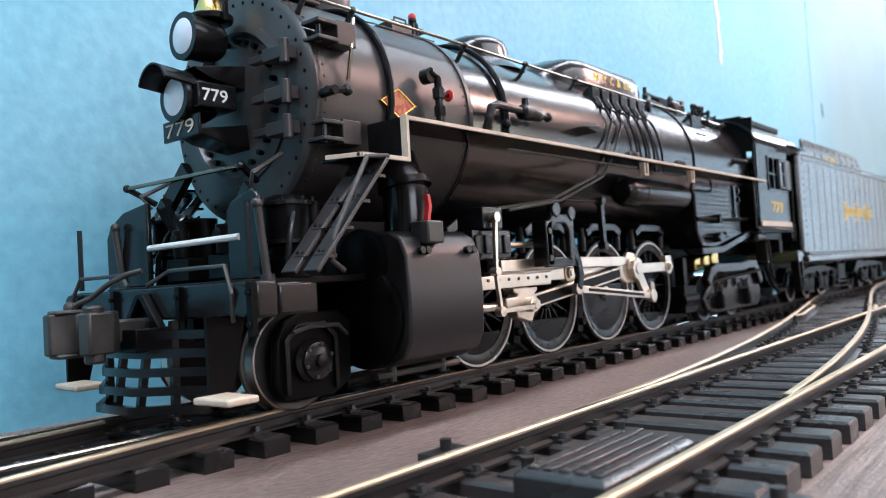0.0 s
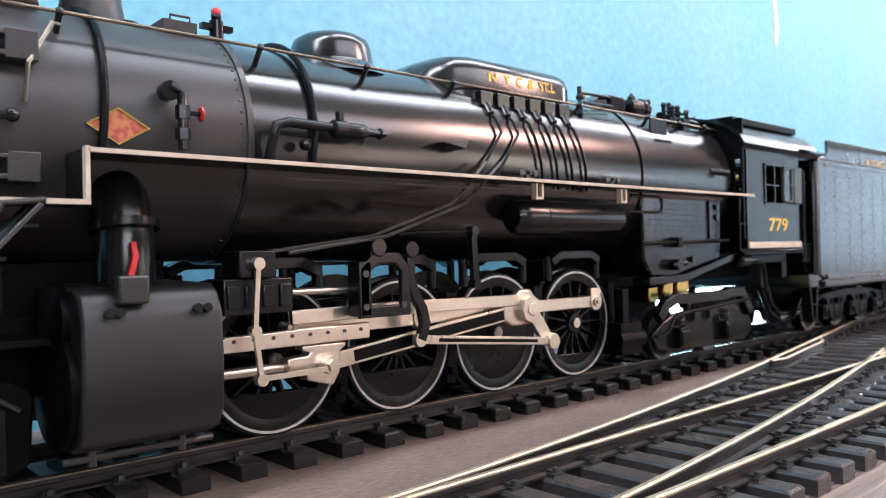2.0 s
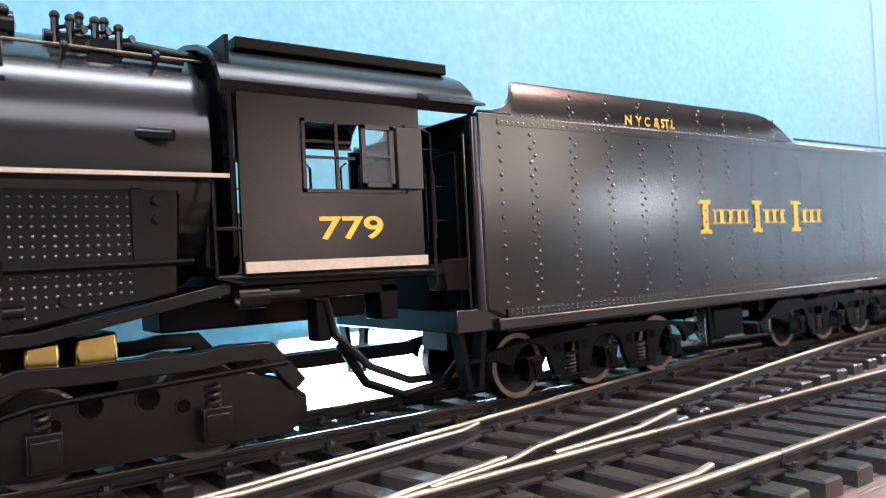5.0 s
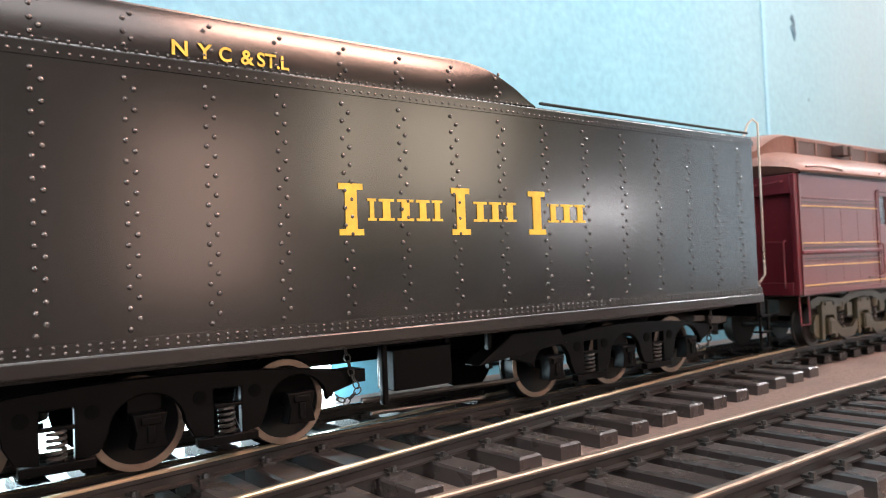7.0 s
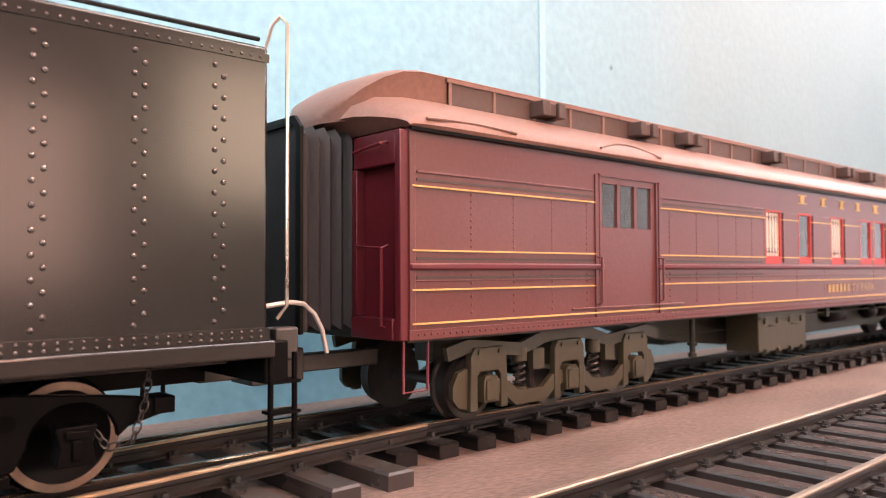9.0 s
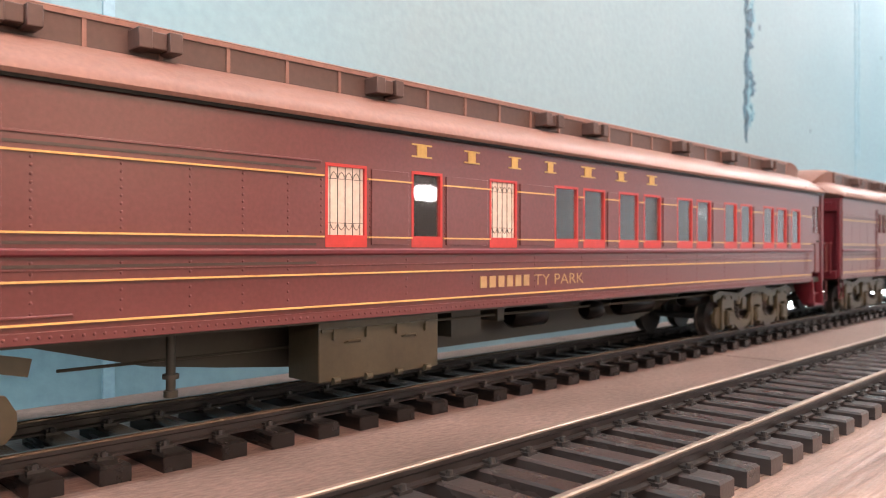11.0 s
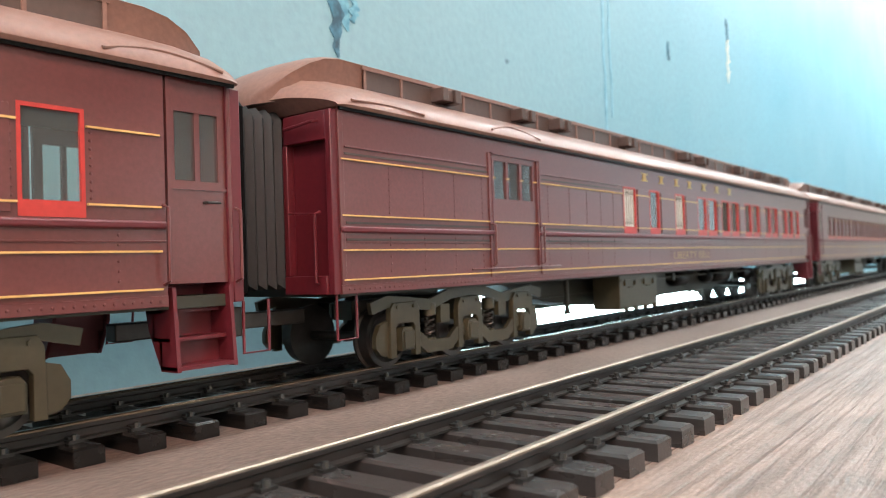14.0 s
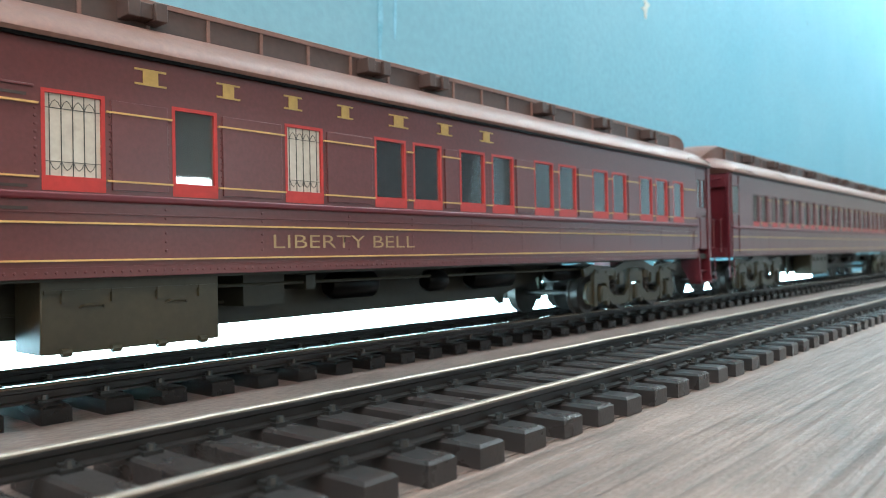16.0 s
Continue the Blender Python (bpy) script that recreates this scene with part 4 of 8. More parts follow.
    for uu, back in ((0.0006, 1), (L - 0.0022, -1)):
        part("end_wall", Shape().box(uu, uu + 0.0016, -0.0465, -0.0140, SILL, EAVE - 0.0005).box(uu, uu + 0.0016, 0.0140, 0.0465, SILL, EAVE - 0.0005).box(uu, uu + 0.0016, -0.0140, 0.0140, 0.1150, EAVE + 0.004), CRIMSON, car, "crimson end wall")
        out = lambda q, n: sorted((uu + (0 if back > 0 else 0.0016), uu + (0 if back > 0 else 0.0016) - back * n))
        for s in (-1, 1):
            part("end_header", Shape().box(*out(0, 0.0040), *sorted((s * 0.0190, s * 0.0436)), 0.1135, EAVE - 0.001), CRIMSON, car, bevel=0.0004)
            part("end_sill", Shape().box(*out(0, 0.0052), *sorted((s * 0.0190, s * 0.0436)), SILL, 0.0595), CRIMSON, car, bevel=0.0004)
            part("end_post", Shape().box(*out(0, 0.0040), *sorted((s * 0.0180, s * 0.0208)), 0.0596, 0.1134), CRIMSON, car, bevel=0.0004)
            e = uu - 0.0040 if back > 0 else uu + 0.0040
            part("corner_post", Shape().box(*out(0, 0.0042), *sorted((s * 0.0437, s * 0.0468)), SILL, EAVE - 0.001), CRIMSON, car, bevel=0.0004)
            part("end_grab_iron", Shape().tube([(e, s * 0.0395, 0.1212), (e - back * 0.003, s * 0.0395, 0.1207), (e - back * 0.003, s * 0.0230, 0.1192), (e, s * 0.0225, 0.1207)], 0.00065, 6), CRIMSON, car)
            part("end_handrail", Shape().tube([(e, s * 0.0395, 0.0560), (e - back * 0.0028, s * 0.0395, 0.0570), (e - back * 0.0028, s * 0.0395, 0.0840), (e, s * 0.0395, 0.0850)], 0.00065, 6).tube([(e - back * 0.0028, s * 0.0395, 0.0840), (e - back * 0.0028, s * 0.0245, 0.0850)], 0.0005, 6), CRIMSON, car)
            part("end_step", Shape().tube([(e + 0.003, s * 0.0445, 0.052), (e + 0.002, s * 0.0455, 0.034), (e + 0.013, s * 0.0455, 0.034), (e + 0.014, s * 0.0445, 0.052)], 0.0006, 6), CRIMSON, car)
        # bellows
        base = -0.0005 if back > 0 else L + 0.0005
        folds = []
        reach = 0.0245
        for i in range(11):
            p = base - back * reach * i / 10
            k = 0.0 if i % 2 or i == 10 else 0.0022
            half, topz, lowz = 0.0175 - k, 0.1290 - k, 0.0545 + k
            folds.append([(p, -half, lowz), (p, half, lowz), (p, half, topz - 0.004), (p, half - 0.004, topz), (p, -half + 0.004, topz), (p, -half, topz - 0.004)])
        part("bellows", Shape().loft(folds), BELLOWS, car, "black pleated gangway bellows")
        part("bellows_frame", Shape().ribbon([(-0.0178, 0.054), (-0.0178, 0.1265), (-0.0145, 0.1300), (0.0145, 0.1300), (0.0178, 0.1265), (0.0178, 0.054)], 0.0030, base - back * reach, base - back * (reach + 0.0014), "yz"), MATT, car)
        part("coupler", Shape().box(*sorted((base + back * 0.02, base - back * 0.020)), -0.0035, 0.0035, 0.0385, 0.0450).box(*sorted((base - back * 0.016, base - back * 0.025)), -0.006, 0.006, 0.0360, 0.0480), WHEEL, car, "dark knuckle coupler", bevel=0.0006)
    car_roof(car, L)
    truck(car, AXLES_F, 0.0135, 0.0495, (OLIVE, WHEEL, WHEEL))
    truck(car, AXLES_R, 0.0135, 0.0495, (OLIVE, WHEEL, WHEEL))
    # underframe
    sill = Shape().prism([(0.160, 0.051), (0.212, 0.0372), (0.241, 0.0336), (0.277, 0.0300), (0.540, 0.0312), (0.580, 0.0400), (0.620, 0.051)], -0.012, 0.012)
    part("centre_sill", sill, UNDER, car, "olive fish-belly centre sill")
    for a, b, s in ((0.2654, 0.3288, -1), (0.2654, 0.3288, 1)):
        y0, y1 = sorted((s * 0.0215, s * 0.0415))
        bx = part("battery_box", Shape().box(a, b, y0, y1, 0.0280, 0.0515), OLIVE, car, "olive battery box with hinged front", bevel=0.0005)
        f = s * 0.0415
        dt = Shape().box(a + 0.001, b - 0.001, *sorted((f, f + s * 0.0008)), 0.0470, 0.0482)
        for k in range(4):
            uu = a + 0.006 + k * 0.0162
            dt.box(uu, uu + 0.0026, *sorted((f, f + s * 0.0013)), 0.0440, 0.0482).cyl((uu, f + s * 0.0006, 0.0284), (uu + 0.003, f + s * 0.0006, 0.0284), 0.0014, n=8)
        for k in range(2):
            uu = a + 0.012 + k * 0.030
            dt.tube([(uu, f, 0.0425), (uu + 0.001, f + s * 0.0012, 0.0432), (uu + 0.007, f + s * 0.0012, 0.0432), (uu + 0.008, f, 0.0425)], 0.0004, 6)
        part("hinge", dt, OLIVE, bx)
    part("queen_post", Shape().cyl((0.2128, -0.030, 0.052), (0.2128, -0.030, 0.0295), 0.0016, n=12).cyl((0.2128, -0.030, 0.0365), (0.2128, -0.030, 0.0350), 0.0028, n=12).cyl((0.2128, -0.030, 0.0310), (0.2128, -0.030, 0.0288), 0.0024, n=12), UNDER, car)
    for uu, yy, rr, ll in ((0.395, -0.026, 0.0062, 0.030), (0.455, -0.031, 0.0055, 0.016), (0.500, -0.024, 0.0062, 0.040), (0.575, -0.028, 0.0050, 0.034)):
        part("air_tank", Shape().lathe([(0.001, 0), (rr * 0.7, 0.0006), (rr, 0.003), (rr, ll - 0.003), (rr * 0.7, ll - 0.0006), (0.001, ll)], (uu, yy, 0.0445), (1, 0, 0), 20), MATT, car)
    part("brake_gear", Shape().box(0.345, 0.365, -0.034, -0.012, 0.0385, 0.051).box(0.375, 0.380, -0.036, 0.036, 0.044, 0.050).tube([(0.33, -0.034, 0.047), (0.62, -0.034, 0.047)], 0.0007, 6).tube([(0.18, -0.020, 0.040), (0.36, -0.020, 0.040)], 0.0006, 6), UNDER, car)
    # lettering
    for s in (-1, 1):
        turn = (90, 0, 0) if s < 0 else (90, 0, 180)
        y = s * (CAR_SIDE + 0.0004)
        if title:
            shift = 0.0135 if baggage == 1 else 0.0
            # the maker's name as plain yellow shapes, one a letter
            for x, w in ((0.2940, 0.0120), (0.3255, 0.0105), (0.3560, 0.0095), (0.3840, 0.0095), (0.4150, 0.0135), (0.4485, 0.0120), (0.4825, 0.0120)):
                part("name_shape", plain_mark(Shape(), x + shift, w, 0.1164, 0.1220, *sorted((y - s * 0.0003, y))), DULL_GOLD, car, "yellow plain shape of the maker's name")
        if name_text:
            lettering(name_text[0], 0.3500 + name_text[2] if s < 0 else 0.431, y, 0.0612, 0.0052, DULL, car, width=name_text[1], turn=turn, weight=-0.005)
            if name_text[2]:
                bars = Shape()
                for k in range(6):
                    bars.box(0.350 + k * 0.0062, 0.350 + k * 0.0062 + 0.0042, *sorted((s * CAR_SIDE, s * (CAR_SIDE + 0.0004))), 0.0612, 0.0664)
                part("name_bar", bars, DULL, car, "plain yellow bars of an unread name")
    return car


def place(ob, x):
    ob.location.x = x
    return ob


CAR1 = passenger_car(WINDOWS, 1, ("TY PARK", 0.0420, 0.0390), True, "maroon combine car with yellow lining and baggage door")
place(CAR1, 1.1441)
CAR2 = passenger_car(WINDOWS, 2, ("LIBERTY BELL", 0.0810, 0.0), True, "maroon combine car with a dull gold name and leaded windows")
place(CAR2, 1.9863)
CAR3 = passenger_car(COACH_WINDOWS, 0, None, False, "maroon coach with a long row of red windows")
place(CAR3, 2.8285)
for ob, d in ((CAR1, 0), (CAR2, 0), (CAR3, 0)):
    ob.location.z = RAIL


# ---- tender ----
TX0, TX1, TY, TZ0, TZ1 = 0.6885, 1.0873, 0.0520, 0.0560, 0.1420
TENDER_OB = thing("tender", (0.887, 0, RAIL), "black riveted model tender with yellow lettering behind the locomotive", "model tender")
body = part("tank", Shape().prism([(0.6885, TZ0), (TX1, TZ0), (TX1, TZ1), (0.6790, TZ1), (0.6790, TZ0 + 0.004)], -TY, TY), TENDER, TENDER_OB, "black riveted tank", bevel=0.0012)
part("underframe", Shape().box(TX0 - 0.004, TX1 + 0.002, -TY - 0.0014, TY + 0.0014, 0.0510, 0.0562), TENDER, TENDER_OB, bevel=0.0008)
part("centre_sill", Shape().box(TX0, TX1, -0.010, 0.010, 0.0400, 0.0515), MATT, TENDER_OB)
for s in (-1, 1):
    prof = [(0.6800, TZ1 + 0.0001), (0.6875, TZ1 + 0.0004), (0.6915, TZ1 + 0.0014), (0.6950, TZ1 + 0.0034), (0.6975, TZ1 + 0.0068), (0.6990, TZ1 + 0.0105), (0.7004, TZ1 + 0.0138), (0.7030, TZ1 + 0.0142),
            (0.8800, TZ1 + 0.0142), (0.8870, TZ1 + 0.0138), (0.8940, TZ1 + 0.0126), (0.9010, TZ1 + 0.0102), (0.9093, TZ1 + 0.0062), (0.9180, TZ1 + 0.0012), (0.9212, TZ1 - 0.0002)]
    coping = Shape()
    lean = lambda h: 0.0 if h < 0.006 else 28.0 * (h - 0.006) ** 2
    outer = [(x, s * (TY - 0.0003 - lean(z - TZ1)), z) for x, z in prof]
    mid = [(x, s * (TY - 0.0003 - lean(0.6 * (z - TZ1))), TZ1 + 0.6 * (z - TZ1)) for x, z in prof]
    foot = [(x, s * (TY - 0.0003), TZ1 - 0.0012) for x, _ in prof]
    coping.loft([foot, mid, outer, [(x, s * (abs(y) - 0.0016), z) for x, y, z in outer], [(x, s * (TY - 0.0040), TZ1 - 0.0012) for x, _ in prof]])
    part("bunker_bead", Shape().tube([(x, s * (abs(y) - 0.0006), z) for x, y, z in outer], 0.0007, 6), TENDER, TENDER_OB)
    part("coal_bunker_side", coping, TENDER, TENDER_OB)
    part("top_rail", Shape().tube([(0.925, s * 0.0505, TZ1 + 0.002), (1.085, s * 0.0505, TZ1 + 0.002)], 0.0007, 6), TENDER, TENDER_OB)
    part("tank_flange", Shape().box(TX0 + 0.001, TX1, *sorted((s * TY, s * (TY + 0.0010))), TZ0 + 0.0002, TZ0 + 0.0038).box(TX0 + 0.001, TX1, *sorted((s * TY, s * (TY + 0.0004))), TZ1 - 0.0050, TZ1 - 0.0025), TENDER, TENDER_OB)
    spots = []
    cols = [0.6905, 0.709, 0.734, 0.758, 0.7815, 0.805, 0.829, 0.8525, 0.8765, 0.9005, 0.925, 0.950, 0.9755, 1.001, 1.026, 1.050, 1.072]
    for ci, c in enumerate(cols):
        n = 25
        for i in range(n):
            z = TZ0 + 0.0062 + i * (TZ1 - TZ0 - 0.0145) / (n - 1)
            if i % 2 == 0 or ci:
                spots.append((c + (0.0013 if i % 2 else -0.0013) * (ci > 0), s * (TY + 0.0001), z))
    rows = []
    for c in np.arange(TX0 + 0.003, TX1 - 0.002, 0.0030):
        rows += [(c, s * (TY + 0.0010), TZ0 + 0.0012), (c, s * (TY + 0.0010), TZ0 + 0.0029), (c, s * (TY + 0.0004), TZ1 - 0.0037)] + ([(c, s * (TY - 0.0003), TZ1 + 0.0001)] if c < 0.918 else [])
    for c in cols[2:10]:
        for i in range(6):
            if i != 3:
                h = 0.0016 + i * 0.0019
                spots.append((c + (0.0011 if i % 2 else -0.0011), s * (TY - 0.0003 - lean(h)), TZ1 + h))
    part("tank_rivet", Shape().rivets(spots, 0.00086, (0, s, 0)), RIVET, TENDER_OB, "rows of round rivet heads", kind="stuff")
    part("seam_rivet", Shape().rivets(rows, 0.00056, (0, s, 0)), RIVET, TENDER_OB, "close rows of small rivets", kind="stuff")
    turn = (90, 0, 0) if s < 0 else (90, 0, 180)
    for ch, x, w in (("N", 0.7705, 0.0048), ("Y", 0.7782, 0.0046), ("C", 0.7850, 0.0040), ("&", 0.7920, 0.0044), ("ST.L", 0.7975, 0.0110)):
        lettering(ch, x if s < 0 else 1.584 - x, s * (TY + 0.0002), 0.1424, 0.0046, GOLD, TENDER_OB, width=w, turn=turn, weight=0.02)
    # the road name as plain yellow shapes, one a letter
    caps, small = (0.0886, 0.1064), (0.0937, 0.1014)
    marks = [(0.8250, 0.0100, caps), (0.8366, 0.0036, small), (0.8412, 0.0066, small), (0.8490, 0.0074, small), (0.8574, 0.0062, small), (0.8646, 0.0050, small),
             (0.8738, 0.0092, caps), (0.8846, 0.0070, small), (0.8926, 0.0066, small), (0.9002, 0.0070, small),
             (0.9140, 0.0098, caps), (0.9252, 0.0066, small), (0.9330, 0.0074, small), (0.9416, 0.0068, small)]
    nm = Shape()
    for x, w, (z0, z1) in marks:
        a, b = sorted((s * (TY + 0.0001), s * (TY + 0.0004)))
        plain_mark(nm, x, w, z0, z1, a, b)
    part("name_shape", nm, GOLD, TENDER_OB, "yellow plain shapes of the road name")
    # front corner pipe and steps, rear ladder
    part("corner_pipe", Shape().cyl((0.6778, s * 0.0495, 0.060), (0.6778, s * 0.0495, 0.1395), 0.0026, n=18), TENDER, TENDER_OB, "maroon-tinged corner handrail column")
    part("corner_rail", Shape().tube([(0.6735, s * 0.0490, 0.060), (0.6715, s * 0.0512, 0.062), (0.6715, s * 0.0512, 0.132), (0.6735, s * 0.0490, 0.134)], 0.0006, 6), TENDER, TENDER_OB)
    st = Shape()
    for x, k in ((0.6665, 0.004), (0.6785, -0.003)):
        st.ribbon([(x, 0.052), (x + k, 0.0275)], 0.0024, *sorted((s * 0.0440, s * 0.0500)))
    for z in (0.028, 0.039):
        st.box(0.6695, 0.6765, *sorted((s * 0.0415, s * 0.0505)), z, z + 0.0010)
    part("front_step", st, MATT, TENDER_OB)
    ld = Shape()
    for x in (TX1 + 0.002, TX1 + 0.010):
        ld.tube([(x, s * 0.0500, 0.052), (x, s * 0.0500, 0.0235)], 0.0009, 6)
    for z in (0.025, 0.034, 0.043):
        ld.box(TX1 + 0.001, TX1 + 0.011, *sorted((s * 0.0465, s * 0.0520)), z, z + 0.0010)
    part("rear_step", ld, MATT, TENDER_OB)
    part("rear_rail", Shape().tube([(TX1 + 0.001, s * 0.044, 0.136), (TX1 + 0.0035, s * 0.0475, 0.150), (TX1 + 0.0050, s * 0.0500, 0.1525), (TX1 + 0.0062, s * 0.0520, 0.150), (TX1 + 0.0062, s * 0.0520, 0.066), (TX1 + 0.004, s * 0.0500, 0.062)], 0.0006, 8), STEEL, TENDER_OB, "bright bent wire grab rail")
    part("safety_chain", chain([(0.832, s * 0.040, 0.052), (0.8345, s * 0.041, 0.040), (0.837, s * 0.041, 0.034), (0.833, s * 0.039, 0.030), (0.828, s * 0.038, 0.033)]), WHEEL, TENDER_OB, "dark hanging safety chain")
    part("safety_chain", chain([(1.058, s * 0.040, 0.052), (1.056, s * 0.041, 0.040), (1.053, s * 0.041, 0.031), (1.047, s * 0.039, 0.029), (1.044, s * 0.038, 0.034)]), WHEEL, TENDER_OB, "dark hanging safety chain")
part("rear_beam", Shape().box(TX1, TX1 + 0.008, -0.050, 0.050, 0.0430, 0.0555), MATT, TENDER_OB, bevel=0.0006)
part("rear_hose", Shape().tube([(1.0940, -0.036, 0.0650), (1.1039, -0.036, 0.0662), (1.1090, -0.036, 0.0655), (1.1130, -0.036, 0.0622), (1.1160, -0.036, 0.0570), (1.1180, -0.036, 0.0490)], 0.0008, 8), RIM, TENDER_OB, "pale bent hose")
part("rear_lamp", Shape().box(TX1 + 0.006, TX1 + 0.014, -0.046, -0.039, 0.0490, 0.0590), WHEEL, TENDER_OB, bevel=0.0008)
part("drawbar", Shape().box(TX1, TX1 + 0.034, -0.005, 0.005, 0.0385, 0.0440).box(TX1 + 0.018, TX1 + 0.030, -0.008, 0.008, 0.0360, 0.0465), WHEEL, TENDER_OB, bevel=0.0006)
part("coal_load", Shape().rivets([(0.712 + 0.009 * i + random.Random(i * 31 + j).uniform(-0.003, 0.003), -0.042 + 0.0085 * j, TZ1 + 0.002) for i in range(20) for j in range(11)], 0.0075, (0, 0, 1)), MATT, TENDER_OB, "heaped black coal", kind="stuff")
# front of the tender: doors, bulkhead, cab apron
fr = Shape().box(0.6690, 0.6789, -0.026, 0.030, 0.058, 0.130).box(0.6720, 0.6789, -0.044, -0.030, 0.062, 0.126)
part("front_bulkhead", fr, MATT, TENDER_OB, bevel=0.0008)
for yy in (-0.0400, -0.0340):
    part("front_ladder_rail", Shape().tube([(0.6640, yy, 0.0900), (0.6640, yy, 0.1180)], 0.0006, 6).tube([(0.6640, yy, 0.0980), (0.6690, yy, 0.0980)], 0.0005, 6).tube([(0.6640, yy, 0.1120), (0.6690, yy, 0.1120)], 0.0005, 6), TENDER, TENDER_OB)
part("front_locker", Shape().prism([(0.6625, 0.0690), (0.6760, 0.0680), (0.6780, 0.0825), (0.6605, 0.0815)], -0.0475, -0.0350), MATT, TENDER_OB, bevel=0.0006)
part("front_platform", Shape().box(0.6645, 0.6900, -0.0505, 0.0505, 0.0515, 0.0610), TENDER, TENDER_OB, bevel=0.0006)
for x0, x1, z0, z1, y in ((0.856, 0.884, 0.0305, 0.0462, -0.030), (0.851, 0.8535, 0.026, 0.050, -0.030), (0.8810, 0.8835, 0.0462, 0.0510, -0.030), (0.9020, 0.9040, 0.034, 0.051, -0.032)):
    part("water_filter", Shape().box(x0, x1, y - 0.006, y + (0.006 if x1 - x0 > 0.01 else -0.003), z0, z1), MATT, TENDER_OB, bevel=0.0006)
part("brake_cover", Shape().prism([(0.893, 0.0365), (0.945, 0.0415), (0.940, 0.0480), (0.912, 0.0480)], -0.042, -0.032), MATT, TENDER_OB, bevel=0.0005)
part("underfloor_pipe", Shape().tube([(0.70, -0.040, 0.050), (1.08, -0.040, 0.050)], 0.0011, 8).tube([(0.845, -0.030, 0.028), (0.925, -0.030, 0.0265)], 0.0010, 8).tube([(0.845, -0.036, 0.024), (0.90, -0.036, 0.0225)], 0.0008, 8), WHEEL, TENDER_OB)


def tender_truck(x, step=0.0500, r=0.0150, y=0.0385):
    """Six-wheel truck with cast side frames arched over the wheels."""
    zc = RAIL + r
    xs = [x - step, x, x + step]
    x0, x1 = x - step - 0.0235, x + step + 0.0235
    for s in (-1, 1):
        top = [(x0 + (x1 - x0) * i / 24, 0.0405 + 0.0062 * math.sin(math.pi * i / 24) ** 0.8) for i in range(25)]
        low = [(x1, 0.0365)]
        for k in (2, 1, 0):
            q = xs[k]
            low += [(q + 0.0140, 0.0265 if k < 2 else 0.0340)] + [(q + 0.0112 * math.cos(radians(a)), zc + 0.0102 * math.sin(radians(a))) for a in range(0, 181, 15)] + [(q - 0.0140, 0.0265 if k else 0.0340)]
            if k:
                m = q - step / 2
                low += [(m + 0.0046, 0.0252), (m + 0.0046, 0.0405), (m - 0.0046, 0.0405), (m - 0.0046, 0.0252)]
        low.append((x0, 0.0365))
        fr = part("truck_frame", Shape().prism(top + low, *sorted((s * (y - 0.0028), s * y))), MATT, TENDER_OB, "black cast truck side frame", bevel=0.0004)
        for k in (0, 1):
            m = xs[k] + step / 2
            part("spring_plank", Shape().box(m - 0.0100, m + 0.0100, *sorted((s * (y - 0.0030), s * (y + 0.0006))), 0.0228, 0.0256).box(m - 0.0046, m + 0.0046, *sorted((s * (y - 0.0024), s * (y + 0.0002))), 0.0345, 0.0357), MATT, fr, bevel=0.0003)
            sp = Shape()
            spring(sp, m, s * (y - 0.0014), 0.0256, 0.0345, 0.0023, 5, 0.0006)
            part("spring", sp, WHEEL, fr, "dark coil spring")
            # black discs on the solid frame paint in the dark of its holes
            for dx in (-0.0092, 0.0092):
                part("frame_hole_shade", Shape().cyl((m + dx, s * (y - 0.0005), 0.0385), (m + dx, s * (y + 0.0003), 0.0385), 0.0022, n=16), HOLE_SHADE, fr)
        for q in xs:
            jb = Shape().prism([(q - 0.0052, zc + 0.0046), (q + 0.0052, zc + 0.0046), (q + 0.0040, zc - 0.0006), (q + 0.0052, zc - 0.0058), (q - 0.0052, zc - 0.0058), (q - 0.0040, zc - 0.0006)], *sorted((s * (y - 0.004), s * (y + 0.0022))))
            jb.box(q - 0.0030, q + 0.0030, *sorted((s * (y + 0.0022), s * (y + 0.0032))), zc + 0.0012, zc + 0.0036).box(q - 0.0012, q + 0.0012, *sorted((s * (y + 0.0022), s * (y + 0.0030))), zc - 0.0042, zc + 0.0012)
            part("journal_box", jb, MATT, fr, bevel=0.0004)
            w = Shape().lathe([(0.002, 0.0052), (r * 0.62, 0.0044), (r * 0.80, 0.0058), (r, 0.0062), (r, 0.0010), (r + 0.0012, 0.0004), (r + 0.0012, -0.0008), (0.002, -0.0008)], (q, s * 0.0216, zc), (0, s, 0), 40)
            wo = part("wheel", w, MATT, TENDER_OB)
            part("tyre", Shape().lathe([(r * 0.84, 0.0058), (r * 0.84, 0.0066), (r * 0.985, 0.0066), (r * 0.985, 0.0058)], (q, s * 0.0216, zc), (0, s, 0), 40), TYRE, wo, "tan steel tyre face")
        for xe in (x0, x1):
            part("end_beam", Shape().box(xe - 0.0030, xe + 0.0030, *sorted((s * 0.030, s * (y + 0.0010))), 0.0365, 0.0412), MATT, fr, bevel=0.0004)
    for q in xs:
        part("axle", Shape().cyl((q, -0.034, zc), (q, 0.034, zc), 0.0022, n=12), MATT, TENDER_OB)
    part("bolster", Shape().box(x - 0.005, x + 0.005, -0.035, 0.035, 0.0330, 0.0430).box(x - step, x + step, -0.005, 0.005, 0.0350, 0.0430), MATT, TENDER_OB)


tender_truck(0.7648)
tender_truck(0.9887)


